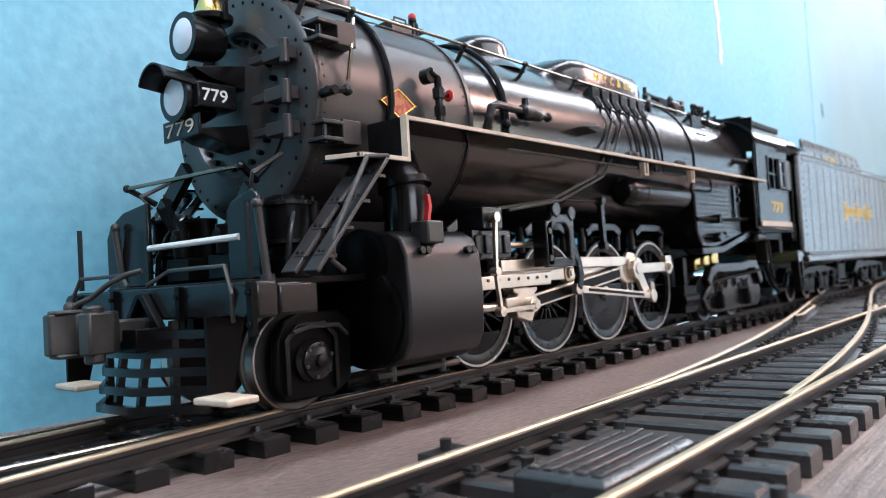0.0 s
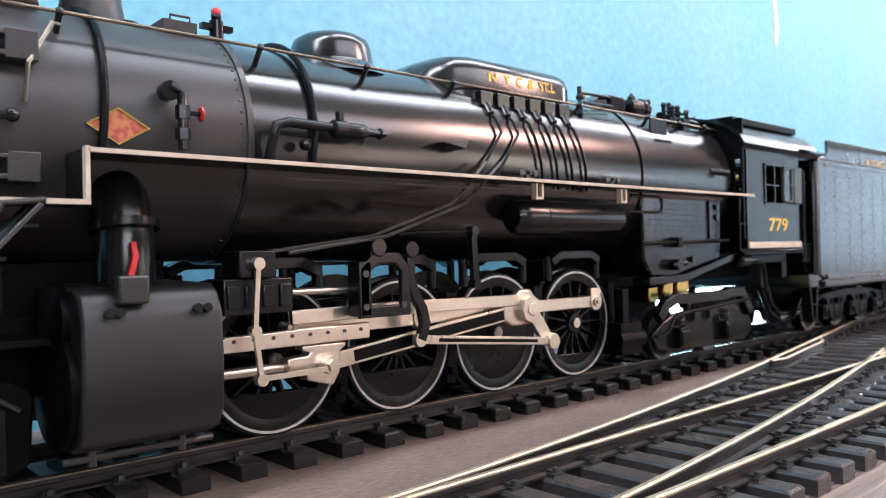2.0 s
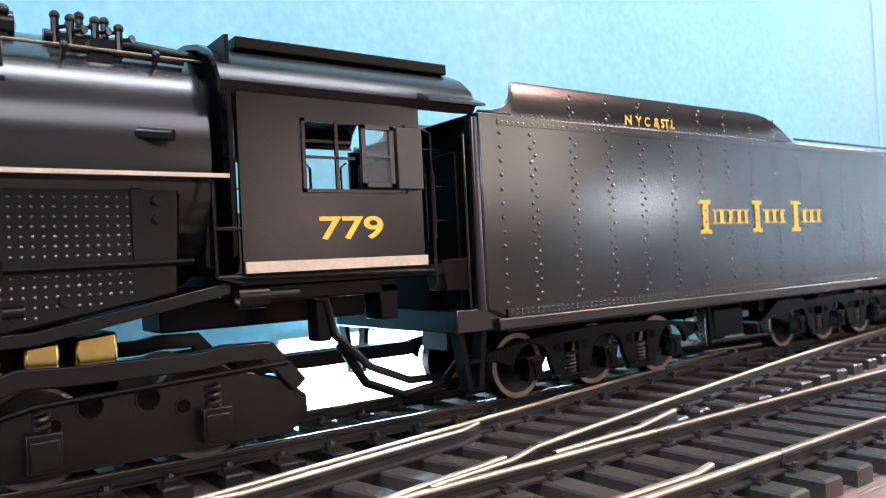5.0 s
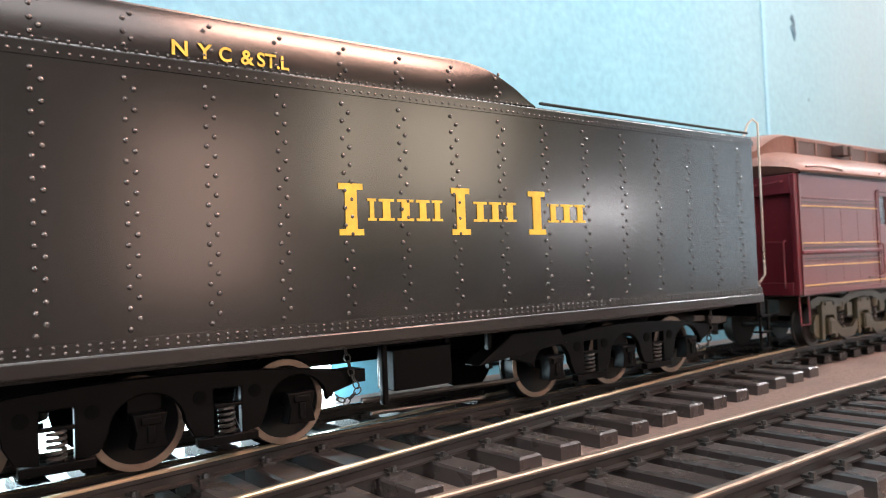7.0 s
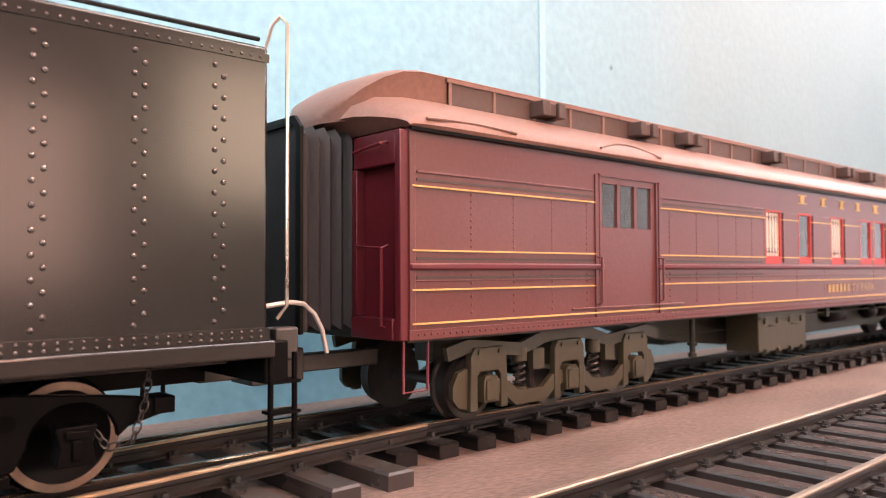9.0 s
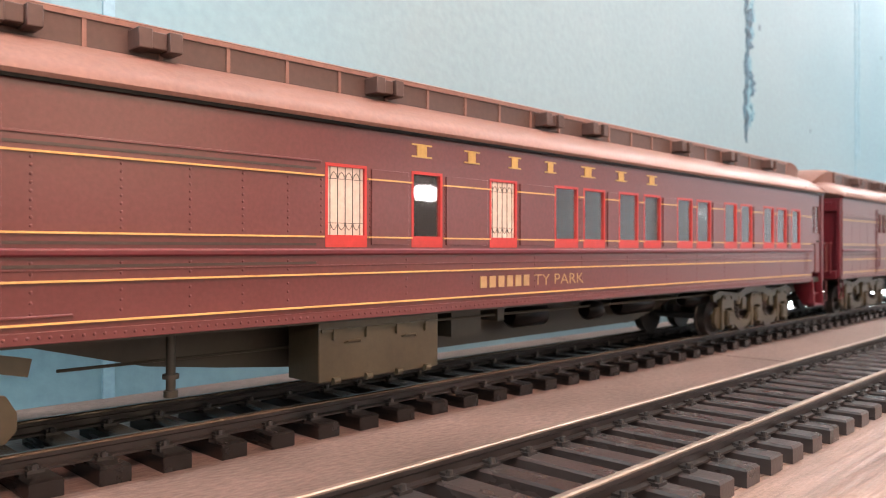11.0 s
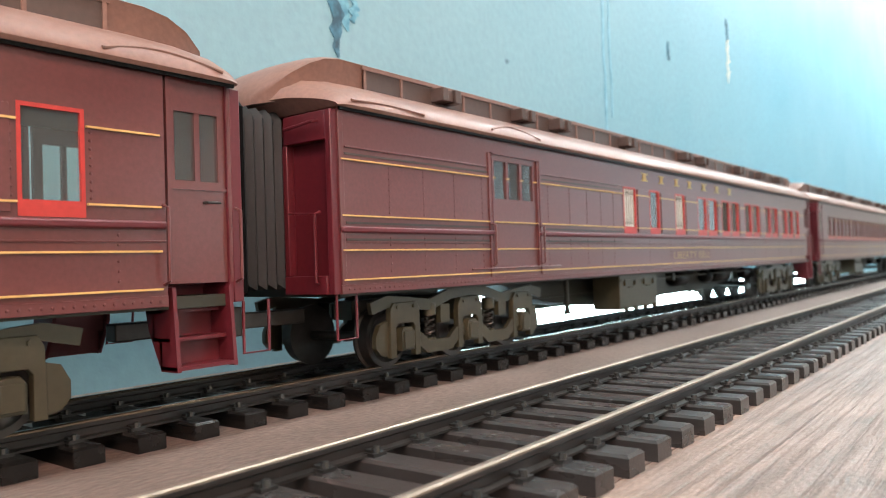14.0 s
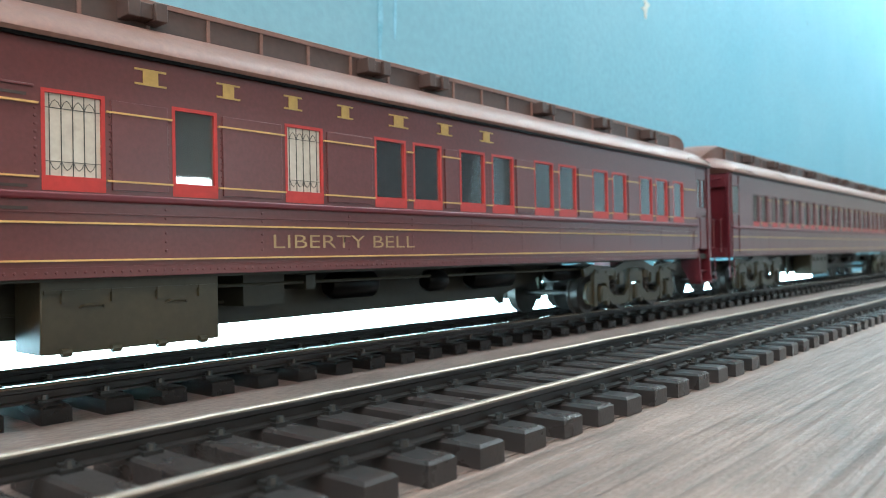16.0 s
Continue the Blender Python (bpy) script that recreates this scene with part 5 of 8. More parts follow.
# ---- locomotive ----
LOCO = thing("steam_locomotive", (0.4, 0, RAIL), "black model steam locomotive with bright rods and white-rimmed drivers", "model locomotive")
BZ, BR = 0.122, 0.0415
DRIVERS = [0.2638, 0.3216, 0.3795, 0.4373]
WZ, WR = 0.0440, 0.0268


def skin(deg, r, x, z0=BZ):
    """A point on the boiler's skin; 0 degrees is level on the camera's side, 90 is the top."""
    return (x, -r * math.cos(radians(deg)), z0 + r * math.sin(radians(deg)))


part("smokebox", Shape().cyl((0.1680, 0, BZ), (0.2480, 0, BZ), BR, n=64), SMOKEBOX, LOCO, "graphite-grey smokebox")
part("boiler", Shape().lathe([(0.02, 0.248), (BR + 0.0004, 0.248), (BR + 0.0004, 0.305), (BR + 0.0022, 0.352), (BR + 0.0028, 0.452), (BR + 0.0028, 0.5700), (0.02, 0.5700)], (0, 0, BZ - 0.0012), (1, 0, 0), 72), BOILER, LOCO, "glossy black boiler jacket")
for x in (0.2483, 0.4755):
    r = BR + 0.0002 if x < 0.25 else BR + 0.0006 + 0.0026 * min(1, (x - 0.248) / 0.1)
    part("boiler_band", Shape().lathe([(r - 0.001, x - 0.0011), (r + 0.0005, x - 0.0011), (r + 0.0005, x + 0.0011), (r - 0.001, x + 0.0011)], (0, 0, BZ - (0.0012 if x > 0.25 else 0)), (1, 0, 0), 64), SMOKEBOX if x < 0.25 else BOILER, LOCO)
for x in (0.2005, 0.2725):
    part("cable_hose", Shape().tube([skin(a, BR + 0.0014, x + 0.003 * math.sin(radians(a))) for a in range(-12, 193, 10)], 0.0013, 8), MATT, LOCO, "black hose bent over the boiler")
sr = []
for i in range(64):
    a = 2 * math.pi * i / 64
    for x in (0.1705, 0.2455):
        sr.append((x, BR * math.cos(a) * 1.0005, BZ + BR * math.sin(a) * 1.0005))
rs = Shape()
for p in sr:
    rs.rivets([p], 0.0006, (0, p[1], p[2] - BZ))
part("smokebox_rivet", rs, SMOKEBOX, LOCO, kind="stuff")
# smokebox front
front = part("smokebox_front", Shape().lathe([(0.0005, -0.1655), (0.0395, -0.1655), (BR, -0.1670), (BR, -0.1690), (0.0005, -0.1690)], (0, 0, BZ), (-1, 0, 0), 64), SMOKEBOX, LOCO, "grey smokebox front plate")
part("smokebox_door", Shape().lathe([(0.0290, 0.1655), (0.0290, 0.1685), (0.0262, 0.1695), (0.0248, 0.1675), (0.0200, 0.1685), (0.0005, 0.1700)], (0.3330, 0, BZ + 0.001), (-1, 0, 0), 56), SMOKEBOX, front)
bolts = Shape()
for i in range(26):
    a = 2 * math.pi * i / 26
    bolts.cyl((0.1662, 0.0228 * math.cos(a), BZ + 0.001 + 0.0228 * math.sin(a)), (0.1632, 0.0228 * math.cos(a), BZ + 0.001 + 0.0228 * math.sin(a)), 0.0010, n=6)
for i in range(40):
    a = 2 * math.pi * i / 40
    bolts.rivets([(0.1655, 0.0378 * math.cos(a), BZ + 0.0378 * math.sin(a))], 0.0007, (-1, 0, 0))
part("door_bolt", bolts, MATT, front, kind="stuff")
for z in (0.0125, -0.0010, -0.0125):
    h = Shape().box(0.1590, 0.1650, -0.0345, -0.0235, BZ + z - 0.0022, BZ + z + 0.0022).cyl((0.1605, -0.0335, BZ + z - 0.0040), (0.1605, -0.0335, BZ + z + 0.0040), 0.0017, n=12)
    h.ribbon([(-0.0235, BZ + z), (-0.0160, BZ + z)], 0.0026, 0.1592, 0.1622, "yz")
    part("door_hinge", h, SMOKEBOX, front, bevel=0.0003)
for z in (0.0190, -0.0145):
    br = part("shield_bracket", Shape().box(0.1745, 0.1830, -BR - 0.0030, -0.036, BZ + z - 0.0042, BZ + z + 0.0042), SMOKEBOX, LOCO, bevel=0.0004)
    for dz in (-0.0028, 0.0028):
        part("bracket_flange", Shape().box(0.1660, 0.1750, -BR - 0.0030, -0.036, BZ + z + dz - 0.0007, BZ + z + dz + 0.0007), SMOKEBOX, br, bevel=0.0003)
    part("bracket_pin", Shape().cyl((0.1685, -BR - 0.0005, BZ + z - 0.0040), (0.1685, -BR - 0.0005, BZ + z + 0.0040), 0.0011, n=12), BLACK, br)
# headlamps, number plates, bell


def lamp(x, z, r, visor):
    hl = part("headlight", Shape().lathe([(0.0005, 0.0), (r * 0.78, 0.0), (r, 0.003), (r, 0.012), (r * 1.08, 0.0122), (r * 1.08, 0.0142), (r * 0.92, 0.0142)], (x + 0.0142, 0, z), (-1, 0, 0), 32), BLACK, LOCO, "black headlight with a clear lens")
    part("lens", Shape().lathe([(0.0003, 0.0016), (r * 0.5, 0.0013), (r * 0.93, 0.0), (r * 0.93, -0.001), (0.0003, -0.001)], (x + 0.0004, 0, z), (-1, 0, 0), 32), LENS, hl, "silvery glass lens")
    if visor:
        v = [[(x + dx, r * 1.16 * math.cos(radians(a)), z + r * 1.16 * math.sin(radians(a)) + rise) for a in range(20, 161, 14)] for dx, rise in ((0.004, 0), (-0.0078, 0.0012))]
        w = [[(px, py * 0.94, pz - 0.0006) for px, py, pz in row] for row in v]
        part("visor", Shape().loft([v[0] + w[0][::-1], v[1] + w[1][::-1]]), BLACK, hl)
    return hl


lamp(0.1442, 0.1445, 0.0076, False)
lamp(0.1398, 0.1228, 0.0078, True)
for z in (0.1325, 0.1115):
    part("lamp_bracket", Shape().prism([(0.1435, z), (0.1670, z + 0.004), (0.1670, z - 0.006), (0.1500, z - 0.003)], -0.007, 0.007), BLACK, LOCO, bevel=0.0004)
nb = part("number_box", Shape().box(0.1425, 0.1575, -0.0105, 0.0105, 0.1183, 0.1268), BLACK, LOCO, "black number box with white figures", bevel=0.0005)
lettering("779", 0.1440, -0.01062, 0.1204, 0.0043, WHITE, nb, width=0.0098, weight=0.012)
pl = part("number_plate", Shape().box(0.1418, 0.1430, -0.0110, 0.0110, 0.1088, 0.1160), BLACK, LOCO, "black cast number plate", bevel=0.0004)
lettering("779", 0.1416, 0.0088, 0.1101, 0.0046, TRIM, pl, width=0.0172, turn=(90, 0, -90))
part("bell", Shape().lathe([(0.0002, 0.0105), (0.0022, 0.0104), (0.0034, 0.0085), (0.0042, 0.0050), (0.0055, 0.0020), (0.0072, 0.0), (0.0066, 0.0), (0.0045, 0.003)], (0.1560, 0, 0.1535), n=28), BRASS, LOCO, "polished brass bell")
part("bell_cradle", Shape().lathe([(0.0060, 0), (0.0078, -0.0005), (0.0074, -0.0026), (0.0030, -0.0032)], (0.1560, 0, 0.1540), n=24).box(0.1545, 0.1575, -0.0085, 0.0085, 0.1640, 0.1662).box(0.1550, 0.1570, 0.0078, 0.0092, 0.150, 0.1655).box(0.1550, 0.1570, -0.0092, -0.0078, 0.150, 0.1655), BLACK, LOCO, bevel=0.0003)
part("classification_lamp", Shape().cyl((0.1690, -0.0190, 0.1610), (0.1690, -0.0235, 0.1610), 0.0040, n=18).cyl((0.1690, -0.0235, 0.1610), (0.1690, -0.0242, 0.1610), 0.0046, n=18), SMOKEBOX, LOCO)
part("classification_lamp", Shape().cyl((0.1690, 0.0190, 0.1610), (0.1690, 0.0235, 0.1610), 0.0040, n=18), SMOKEBOX, LOCO)
hb = part("feedwater_heater", Shape().box(0.1660, 0.1900, -0.0255, 0.0255, 0.1690, 0.1890).prism([(0.169, 0.160), (0.190, 0.160), (0.1865, 0.170), (0.167, 0.170)], -0.020, 0.020), SMOKEBOX, LOCO, "grey feedwater heater box", bevel=0.0008)
lettering("779", 0.1657, 0.0130, 0.1745, 0.0085, WHITE, hb, width=0.0250, turn=(90, 0, -90), weight=0.012)
part("smokestack", Shape().lathe([(0.0130, 0.159), (0.0110, 0.164), (0.0098, 0.170), (0.0098, 0.177), (0.0105, 0.1775), (0.0105, 0.1785), (0.0085, 0.1785), (0.0085, 0.162)], (0.2110, 0, 0), n=36), SMOKEBOX, LOCO, "grey smokestack")
# domes
part("steam_dome", Shape().lathe([(0.0260, 0.1560), (0.0215, 0.1595), (0.0180, 0.1625), (0.0172, 0.1690), (0.0160, 0.1722), (0.0125, 0.1745), (0.0060, 0.1755), (0.0002, 0.1757)], (0.3090, 0, 0), n=44), BOILER, LOCO, "black steam dome")
rings = []
for x, w, z1 in ((0.3400, 0.014, 0.1615), (0.3460, 0.0230, 0.1655), (0.3540, 0.0300, 0.1690), (0.3640, 0.0325, 0.1700), (0.4220, 0.0325, 0.1700), (0.4285, 0.0312, 0.1692), (0.4315, 0.0285, 0.1670)):
    half = [(w + 0.0012, 0.1460), (w + 0.0010, z1 - 0.0075), (w - 0.0010, z1 - 0.0028), (w - 0.0055, z1 - 0.0004), (w * 0.5, z1 + 0.0008), (0, z1 + 0.0012)]
    rings.append([(x, -y, z) for y, z in half] + [(x, y, z) for y, z in reversed(half[:-1])])
sand = part("sand_box", Shape().loft(rings), BOILER, LOCO, "long black sand box on the boiler")
for s in (-1, 1):
    turn = (90, 0, 0) if s < 0 else (90, 0, 180)
    for ch, x, w in (("N", 0.3708, 0.0052), ("Y", 0.3805, 0.0048), ("C", 0.3892, 0.0042), ("&", 0.3972, 0.0048), ("ST.L", 0.4052, 0.0115)):
        lettering(ch, x if s < 0 else 0.787 - x, s * 0.0338, 0.1582, 0.0045, GOLD, sand, width=w, turn=turn, weight=0.02)
    for i in range(6):
        x = 0.3665 + i * 0.0108
        part("sand_trap", Shape().box(x - 0.0038, x + 0.0038, *sorted((s * 0.0310, s * 0.0368)), 0.1462, 0.1528).cyl((x, s * 0.0355, 0.1470), (x, s * 0.0385, 0.1420), 0.0021, n=10), BOILER, sand, bevel=0.0004)
        path = [(x, s * 0.0385, 0.1420)] + [(x + 0.0012 * k, s * (BR + 0.0042) * math.cos(radians(a)), BZ - 0.001 + (BR + 0.0042) * math.sin(radians(a))) for k, a in enumerate((24, 16, 8, 0, -8, -14))]
        if i < 2:
            path = path[:3] + [(x - 0.016, s * (BR + 0.0050), 0.1135)]
        part("sand_pipe", Shape().tube(path, 0.00072, 6), MATT, sand)
# top hatch with a bolted edge, whistle, generator, pipes
hp = Shape()
for i in range(16):
    hp.rivets([skin(62, BR + 0.0006, 0.222 + i * 0.0021)], 0.0010, (0, -0.47, 0.88))
    hp.rivets([skin(62 + i * 1.6, BR + 0.0006, 0.2195)], 0.0010, (0, -0.47, 0.88))
part("hatch_bolt", hp, SMOKEBOX, LOCO, kind="stuff")
part("smokebox_hatch", Shape().box(0.2280, 0.2400, -0.0200, -0.0080, 0.1580, 0.1635).tube([(0.231, -0.0185, 0.1635), (0.231, -0.0185, 0.1655), (0.238, -0.0185, 0.1655), (0.238, -0.0185, 0.1635)], 0.0005, 6), SMOKEBOX, LOCO, bevel=0.0004)
part("pop_valve", Shape().cyl((0.2520, -0.010, 0.161), (0.2520, -0.010, 0.1690), 0.0026, n=12).box(0.2460, 0.2580, -0.0115, -0.0085, 0.1655, 0.1675).ball((0.2520, -0.010, 0.1705), 0.0020), BLACK, LOCO)
part("valve_cap", Shape().ball((0.2520, -0.010, 0.1722), 0.0019), RED, LOCO, "red valve cap")
for s in (-1, 1):
    post_x = (0.1690, 0.1910, 0.2560, 0.3020, 0.3480, 0.4340, 0.4950, 0.5280, 0.5560)
    part("handrail", Shape().tube([(0.1640, s * 0.0310, 0.1555), (0.169, s * 0.0352, 0.1545)] + [(x, s * (0.0352 - 0.0008 * (x > 0.3)), 0.1545) for x in (0.191, 0.256, 0.302, 0.348, 0.434, 0.495, 0.528)] + [(0.572, s * 0.034, 0.1540)], 0.00062, 8), RAIL_DARK, LOCO, "bright wire handrail")
    for x in post_x:
        part("handrail_post", Shape().tube([(x, s * 0.0300, 0.1480), (x, s * 0.0352, 0.1545)], 0.0010, 8).ball((x, s * 0.0352, 0.1545), 0.0014, 8), BOILER, LOCO)
part("grab_rail", Shape().tube([(0.1905, -0.0360, 0.1505), (0.1880, -0.0385, 0.1500), (0.1800, -0.0450, 0.1360), (0.1795, -0.0430, 0.1255)], 0.0007, 6), RAIL_DARK, LOCO)
part("smokebox_fitting", Shape().cyl((0.1690, -0.0410, 0.1200), (0.1690, -0.0480, 0.1200), 0.0016, n=10).cyl((0.1665, -0.0465, 0.1200), (0.1755, -0.0465, 0.1210), 0.0012, n=8).ball((0.1755, -0.0465, 0.1210), 0.0020, 8), BLACK, LOCO)
dm = [(0.1957, 0.1213), (0.2047, 0.1266), (0.2137, 0.1213), (0.2047, 0.1160)]
for s in (-1, 1):
    mp = part("maker_plate", Shape().prism(dm, *sorted((s * (BR - 0.0002), s * (BR + 0.0008)))), PLATE, LOCO, "red diamond maker's plate with brass rim")
    part("plate_rim", Shape().ribbon(dm + [dm[0]], 0.0006, *sorted((s * BR, s * (BR + 0.0011)))), BRASS, mp)
v = Shape().cyl((0.2190, -0.0430, 0.1330), (0.2190, -0.0470, 0.1330), 0.0030, n=14).tube([(0.2190, -0.0465, 0.1345), (0.2225, -0.0470, 0.1325), (0.2225, -0.0470, 0.1150)], 0.0016, 10).cyl((0.2225, -0.0470, 0.1245), (0.2225, -0.0470, 0.1285), 0.0024, n=8).cyl((0.2225, -0.0470, 0.1180), (0.2225, -0.0470, 0.1215), 0.0024, n=6).cyl((0.2225, -0.0470, 0.1265), (0.2280, -0.0470, 0.1265), 0.0008, n=8)
part("blower_valve", v, BLACK, LOCO, "black pipe with a valve")
part("valve_wheel", Shape().lathe([(0.0021, 0), (0.0024, 0.0004), (0.0021, 0.0009), (0.0003, 0.0009), (0.0003, 0)], (0.2280, -0.0470, 0.1265), (1, 0, 0), 14), RED, LOCO, "red valve handwheel")
inj = Shape().tube([(0.2530, -0.0445, 0.1130), (0.2530, -0.0475, 0.1200), (0.2545, -0.0480, 0.1255), (0.2590, -0.0480, 0.1270), (0.2780, -0.0480, 0.1265)], 0.0018, 10)
inj.lathe([(0.0018, 0), (0.0034, 0.001), (0.0034, 0.006), (0.0024, 0.007), (0.0030, 0.009), (0.0030, 0.014), (0.0016, 0.016), (0.0014, 0.021), (0.0022, 0.0215), (0.0005, 0.025)], (0.2760, -0.0480, 0.1262), (1, 0, 0), 16).cyl((0.2800, -0.0480, 0.1262), (0.2800, -0.0480, 0.1325), 0.0016, n=10).ball((0.2660, -0.0470, 0.1200), 0.0022, 8)
part("check_valve", inj, BLACK, LOCO, "black check valve and delivery pipe")
part("boiler_step", Shape().prism([(0.3270, 0.1255), (0.3430, 0.1275), (0.3400, 0.1235)], -0.0500, -0.0430), BLACK, LOCO, bevel=0.0003)
part("generator", Shape().lathe([(0.001, 0), (0.0045, 0.001), (0.0052, 0.004), (0.0052, 0.012), (0.0060, 0.0125), (0.0060, 0.0145), (0.0046, 0.015), (0.0046, 0.019), (0.0005, 0.020)], (0.4970, -0.0200, 0.1628), (1, 0, 0), 22).box(0.5000, 0.5140, -0.0250, -0.0150, 0.1545, 0.1590), BLACK, LOCO, "black turbo-generator")
part("generator_dome", Shape().ball((0.5020, -0.0200, 0.1680), 0.0024, 12).cyl((0.5020, -0.020, 0.1695), (0.5020, -0.020, 0.1710), 0.0007, n=8).ball((0.5130, -0.0235, 0.1665), 0.0020, 10), BLACK, LOCO)
part("turret", Shape().prism([(0.4640, 0.1580), (0.4924, 0.1560), (0.4924, 0.1665), (0.4800, 0.1680), (0.4700, 0.1660), (0.4640, 0.1620)], -0.0210, 0.0120), BOILER, LOCO, bevel=0.0010)
part("turret_cover", Shape().box(0.4780, 0.4922, -0.0225, -0.0100, 0.1560, 0.1670), MATT, LOCO, bevel=0.0010)
part("turret_knob", Shape().ball((0.4760, -0.0050, 0.1690), 0.0018, 8), BRASS, LOCO, "small brass knob")
part("throttle_rod", Shape().tube([(0.4410, -0.0300, 0.1625), (0.4780, -0.0220, 0.1655)], 0.0009, 8).cyl((0.4410, -0.0300, 0.1590), (0.4410, -0.0300, 0.1655), 0.0012, n=10).tube([(0.4410, -0.0300, 0.1590), (0.4360, -0.0345, 0.1490)], 0.0012, 8).ball((0.4410, -0.0300, 0.1600), 0.0020, 8), BLACK, LOCO)
part("lower_rod", Shape().tube([(0.4420, -0.0320, 0.1570), (0.4720, -0.0280, 0.1590)], 0.0007, 6), BLACK, LOCO)
pp = Shape()
for x, y, z in ((0.5275, -0.0250, 0.1665), (0.5315, -0.0280, 0.1650), (0.5350, -0.0240, 0.1675), (0.5390, -0.0275, 0.1655), (0.5425, -0.0250, 0.1665), (0.5460, -0.0290, 0.1635)):
    pp.cyl((x, y, 0.1550), (x, y, z), 0.0013, n=8).ball((x, y, z), 0.0017, 8).cyl((x, y, z - 0.004), (x + 0.003, y - 0.0035, z - 0.004), 0.0007, n=6).cyl((x + 0.003, y - 0.0035, z - 0.004), (x + 0.0034, y - 0.0041, z - 0.004), 0.0014, n=10)
pp.tube([(0.524, -0.0240, 0.1600), (0.552, -0.0240, 0.1595), (0.5810, -0.0240, 0.1570)], 0.0021, 10).tube([(0.525, -0.0310, 0.1550), (0.566, -0.0320, 0.1535)], 0.0009, 8).box(0.528, 0.546, -0.0290, -0.0160, 0.1550, 0.1595).box(0.5360, 0.5430, -0.0330, -0.0290, 0.1490, 0.1580)
part("steam_manifold", pp, BLACK, LOCO, "black steam manifold with valves")
part("generator_bracket", Shape().box(0.4950, 0.5110, -0.0370, -0.0355, 0.1415, 0.1540).box(0.4950, 0.5110, -0.0400, -0.0355, 0.1405, 0.1420), BLACK, LOCO, bevel=0.0003)
part("washout_plug", Shape().cyl((0.5470, -0.0430, 0.1265), (0.5560, -0.0500, 0.1250), 0.0020, n=10), BLACK, LOCO)
# running boards
for s in (-1, 1):
    y0, y1 = sorted((s * 0.0400, s * 0.0580))
    rb = part("running_board", Shape().box(0.1910, 0.5705, y0, y1, 0.1110, 0.1121), BLACK, LOCO, "black running board with a cream edge")
    part("edge_strip", Shape().box(0.1910, 0.5705, *sorted((s * 0.0576, s * 0.0588)), 0.1109, 0.1122).box(0.1902, 0.1914, *sorted((s * 0.0560, s * 0.0588)), 0.0978, 0.1125), TRIM, rb, "cream painted edge")
    part("front_apron", Shape().box(0.1904, 0.1916, *sorted((s * 0.0400, s * 0.0576)), 0.0980, 0.1121), BLACK, rb)
    part("front_step_board", Shape().box(0.1680, 0.1912, y0, y1, 0.0968, 0.0978), BLACK, rb)
    part("step_edge", Shape().box(0.1690, 0.1914, *sorted((s * 0.0576, s * 0.0588)), 0.0966, 0.0980).ribbon([(0.1690, 0.0580 * s), (0.1640, 0.0470 * s)], 0.0010, 0.0966, 0.0980, "xy"), TRIM, rb, "cream painted edge")
    for x in (0.3770, 0.4390):
        part("board_bracket", Shape().ribbon([(x - 0.0019, 0.1105), (x - 0.0019, 0.1042), (x + 0.0019, 0.1042), (x + 0.0019, 0.1105)], 0.0011, *sorted((s * 0.0545, s * 0.0572))), TRIM, rb)
        part("bracket_block", Shape().box(x - 0.0022, x + 0.0022, *sorted((s * 0.0540, s * 0.0556)), 0.1045, 0.1105), BLACK, rb)
        part("rail_hanger", Shape().box(x - 0.0012, x + 0.0012, *sorted((s * 0.0490, s * 0.0505)), 0.1118, 0.1168).box(x - 0.0046, x + 0.0046, *sorted((s * 0.0490, s * 0.0505)), 0.1148, 0.1166).cyl((x - 0.0046, s * 0.0485, 0.1157), (x - 0.0046, s * 0.0512, 0.1157), 0.0015, n=12).cyl((x + 0.0046, s * 0.0485, 0.1157), (x + 0.0046, s * 0.0512, 0.1157), 0.0015, n=12), WHEEL, rb)
    part("thin_pipe", Shape().tube([(0.253, s * 0.0555, 0.1068), (0.370, s * 0.0550, 0.1075)], 0.0005, 6), WHEEL, LOCO)
    part("loop_pipe", Shape().tube([(0.4520, s * 0.052, 0.1082)] + [(x, s * 0.052, z) for x, z in arc(0.4765, 0.1042, 0.0040, 90, -90, 12)] + [(0.4520, s * 0.050, 0.1002)], 0.0008, 8), BLACK, LOCO)
    part("reach_rod", Shape().tube([(0.248, s * 0.0520, 0.0830), (0.290, s * 0.0520, 0.0880), (0.330, s * 0.0520, 0.1010), (0.352, s * 0.0500, 0.1190)], 0.0007, 6).tube([(0.255, s * 0.0530, 0.0825), (0.296, s * 0.0530, 0.0880), (0.336, s * 0.0530, 0.1010), (0.360, s * 0.0505, 0.1190)], 0.0007, 6), WHEEL, LOCO)
    r0 = 0.0080
    part("air_reservoir", Shape().lathe([(0.001, 0), (0.0055, 0.0006), (0.0074, 0.0030), (r0, 0.0060), (r0, 0.0180), (r0 + 0.0003, 0.0182), (r0 + 0.0003, 0.0200), (r0, 0.0202), (r0, 0.0740), (0.0074, 0.0770), (0.0055, 0.0794), (0.001, 0.0800)], (0.3720, s * 0.0440, 0.0965), (1, 0, 0), 32), BLACK, LOCO, "black air reservoir")
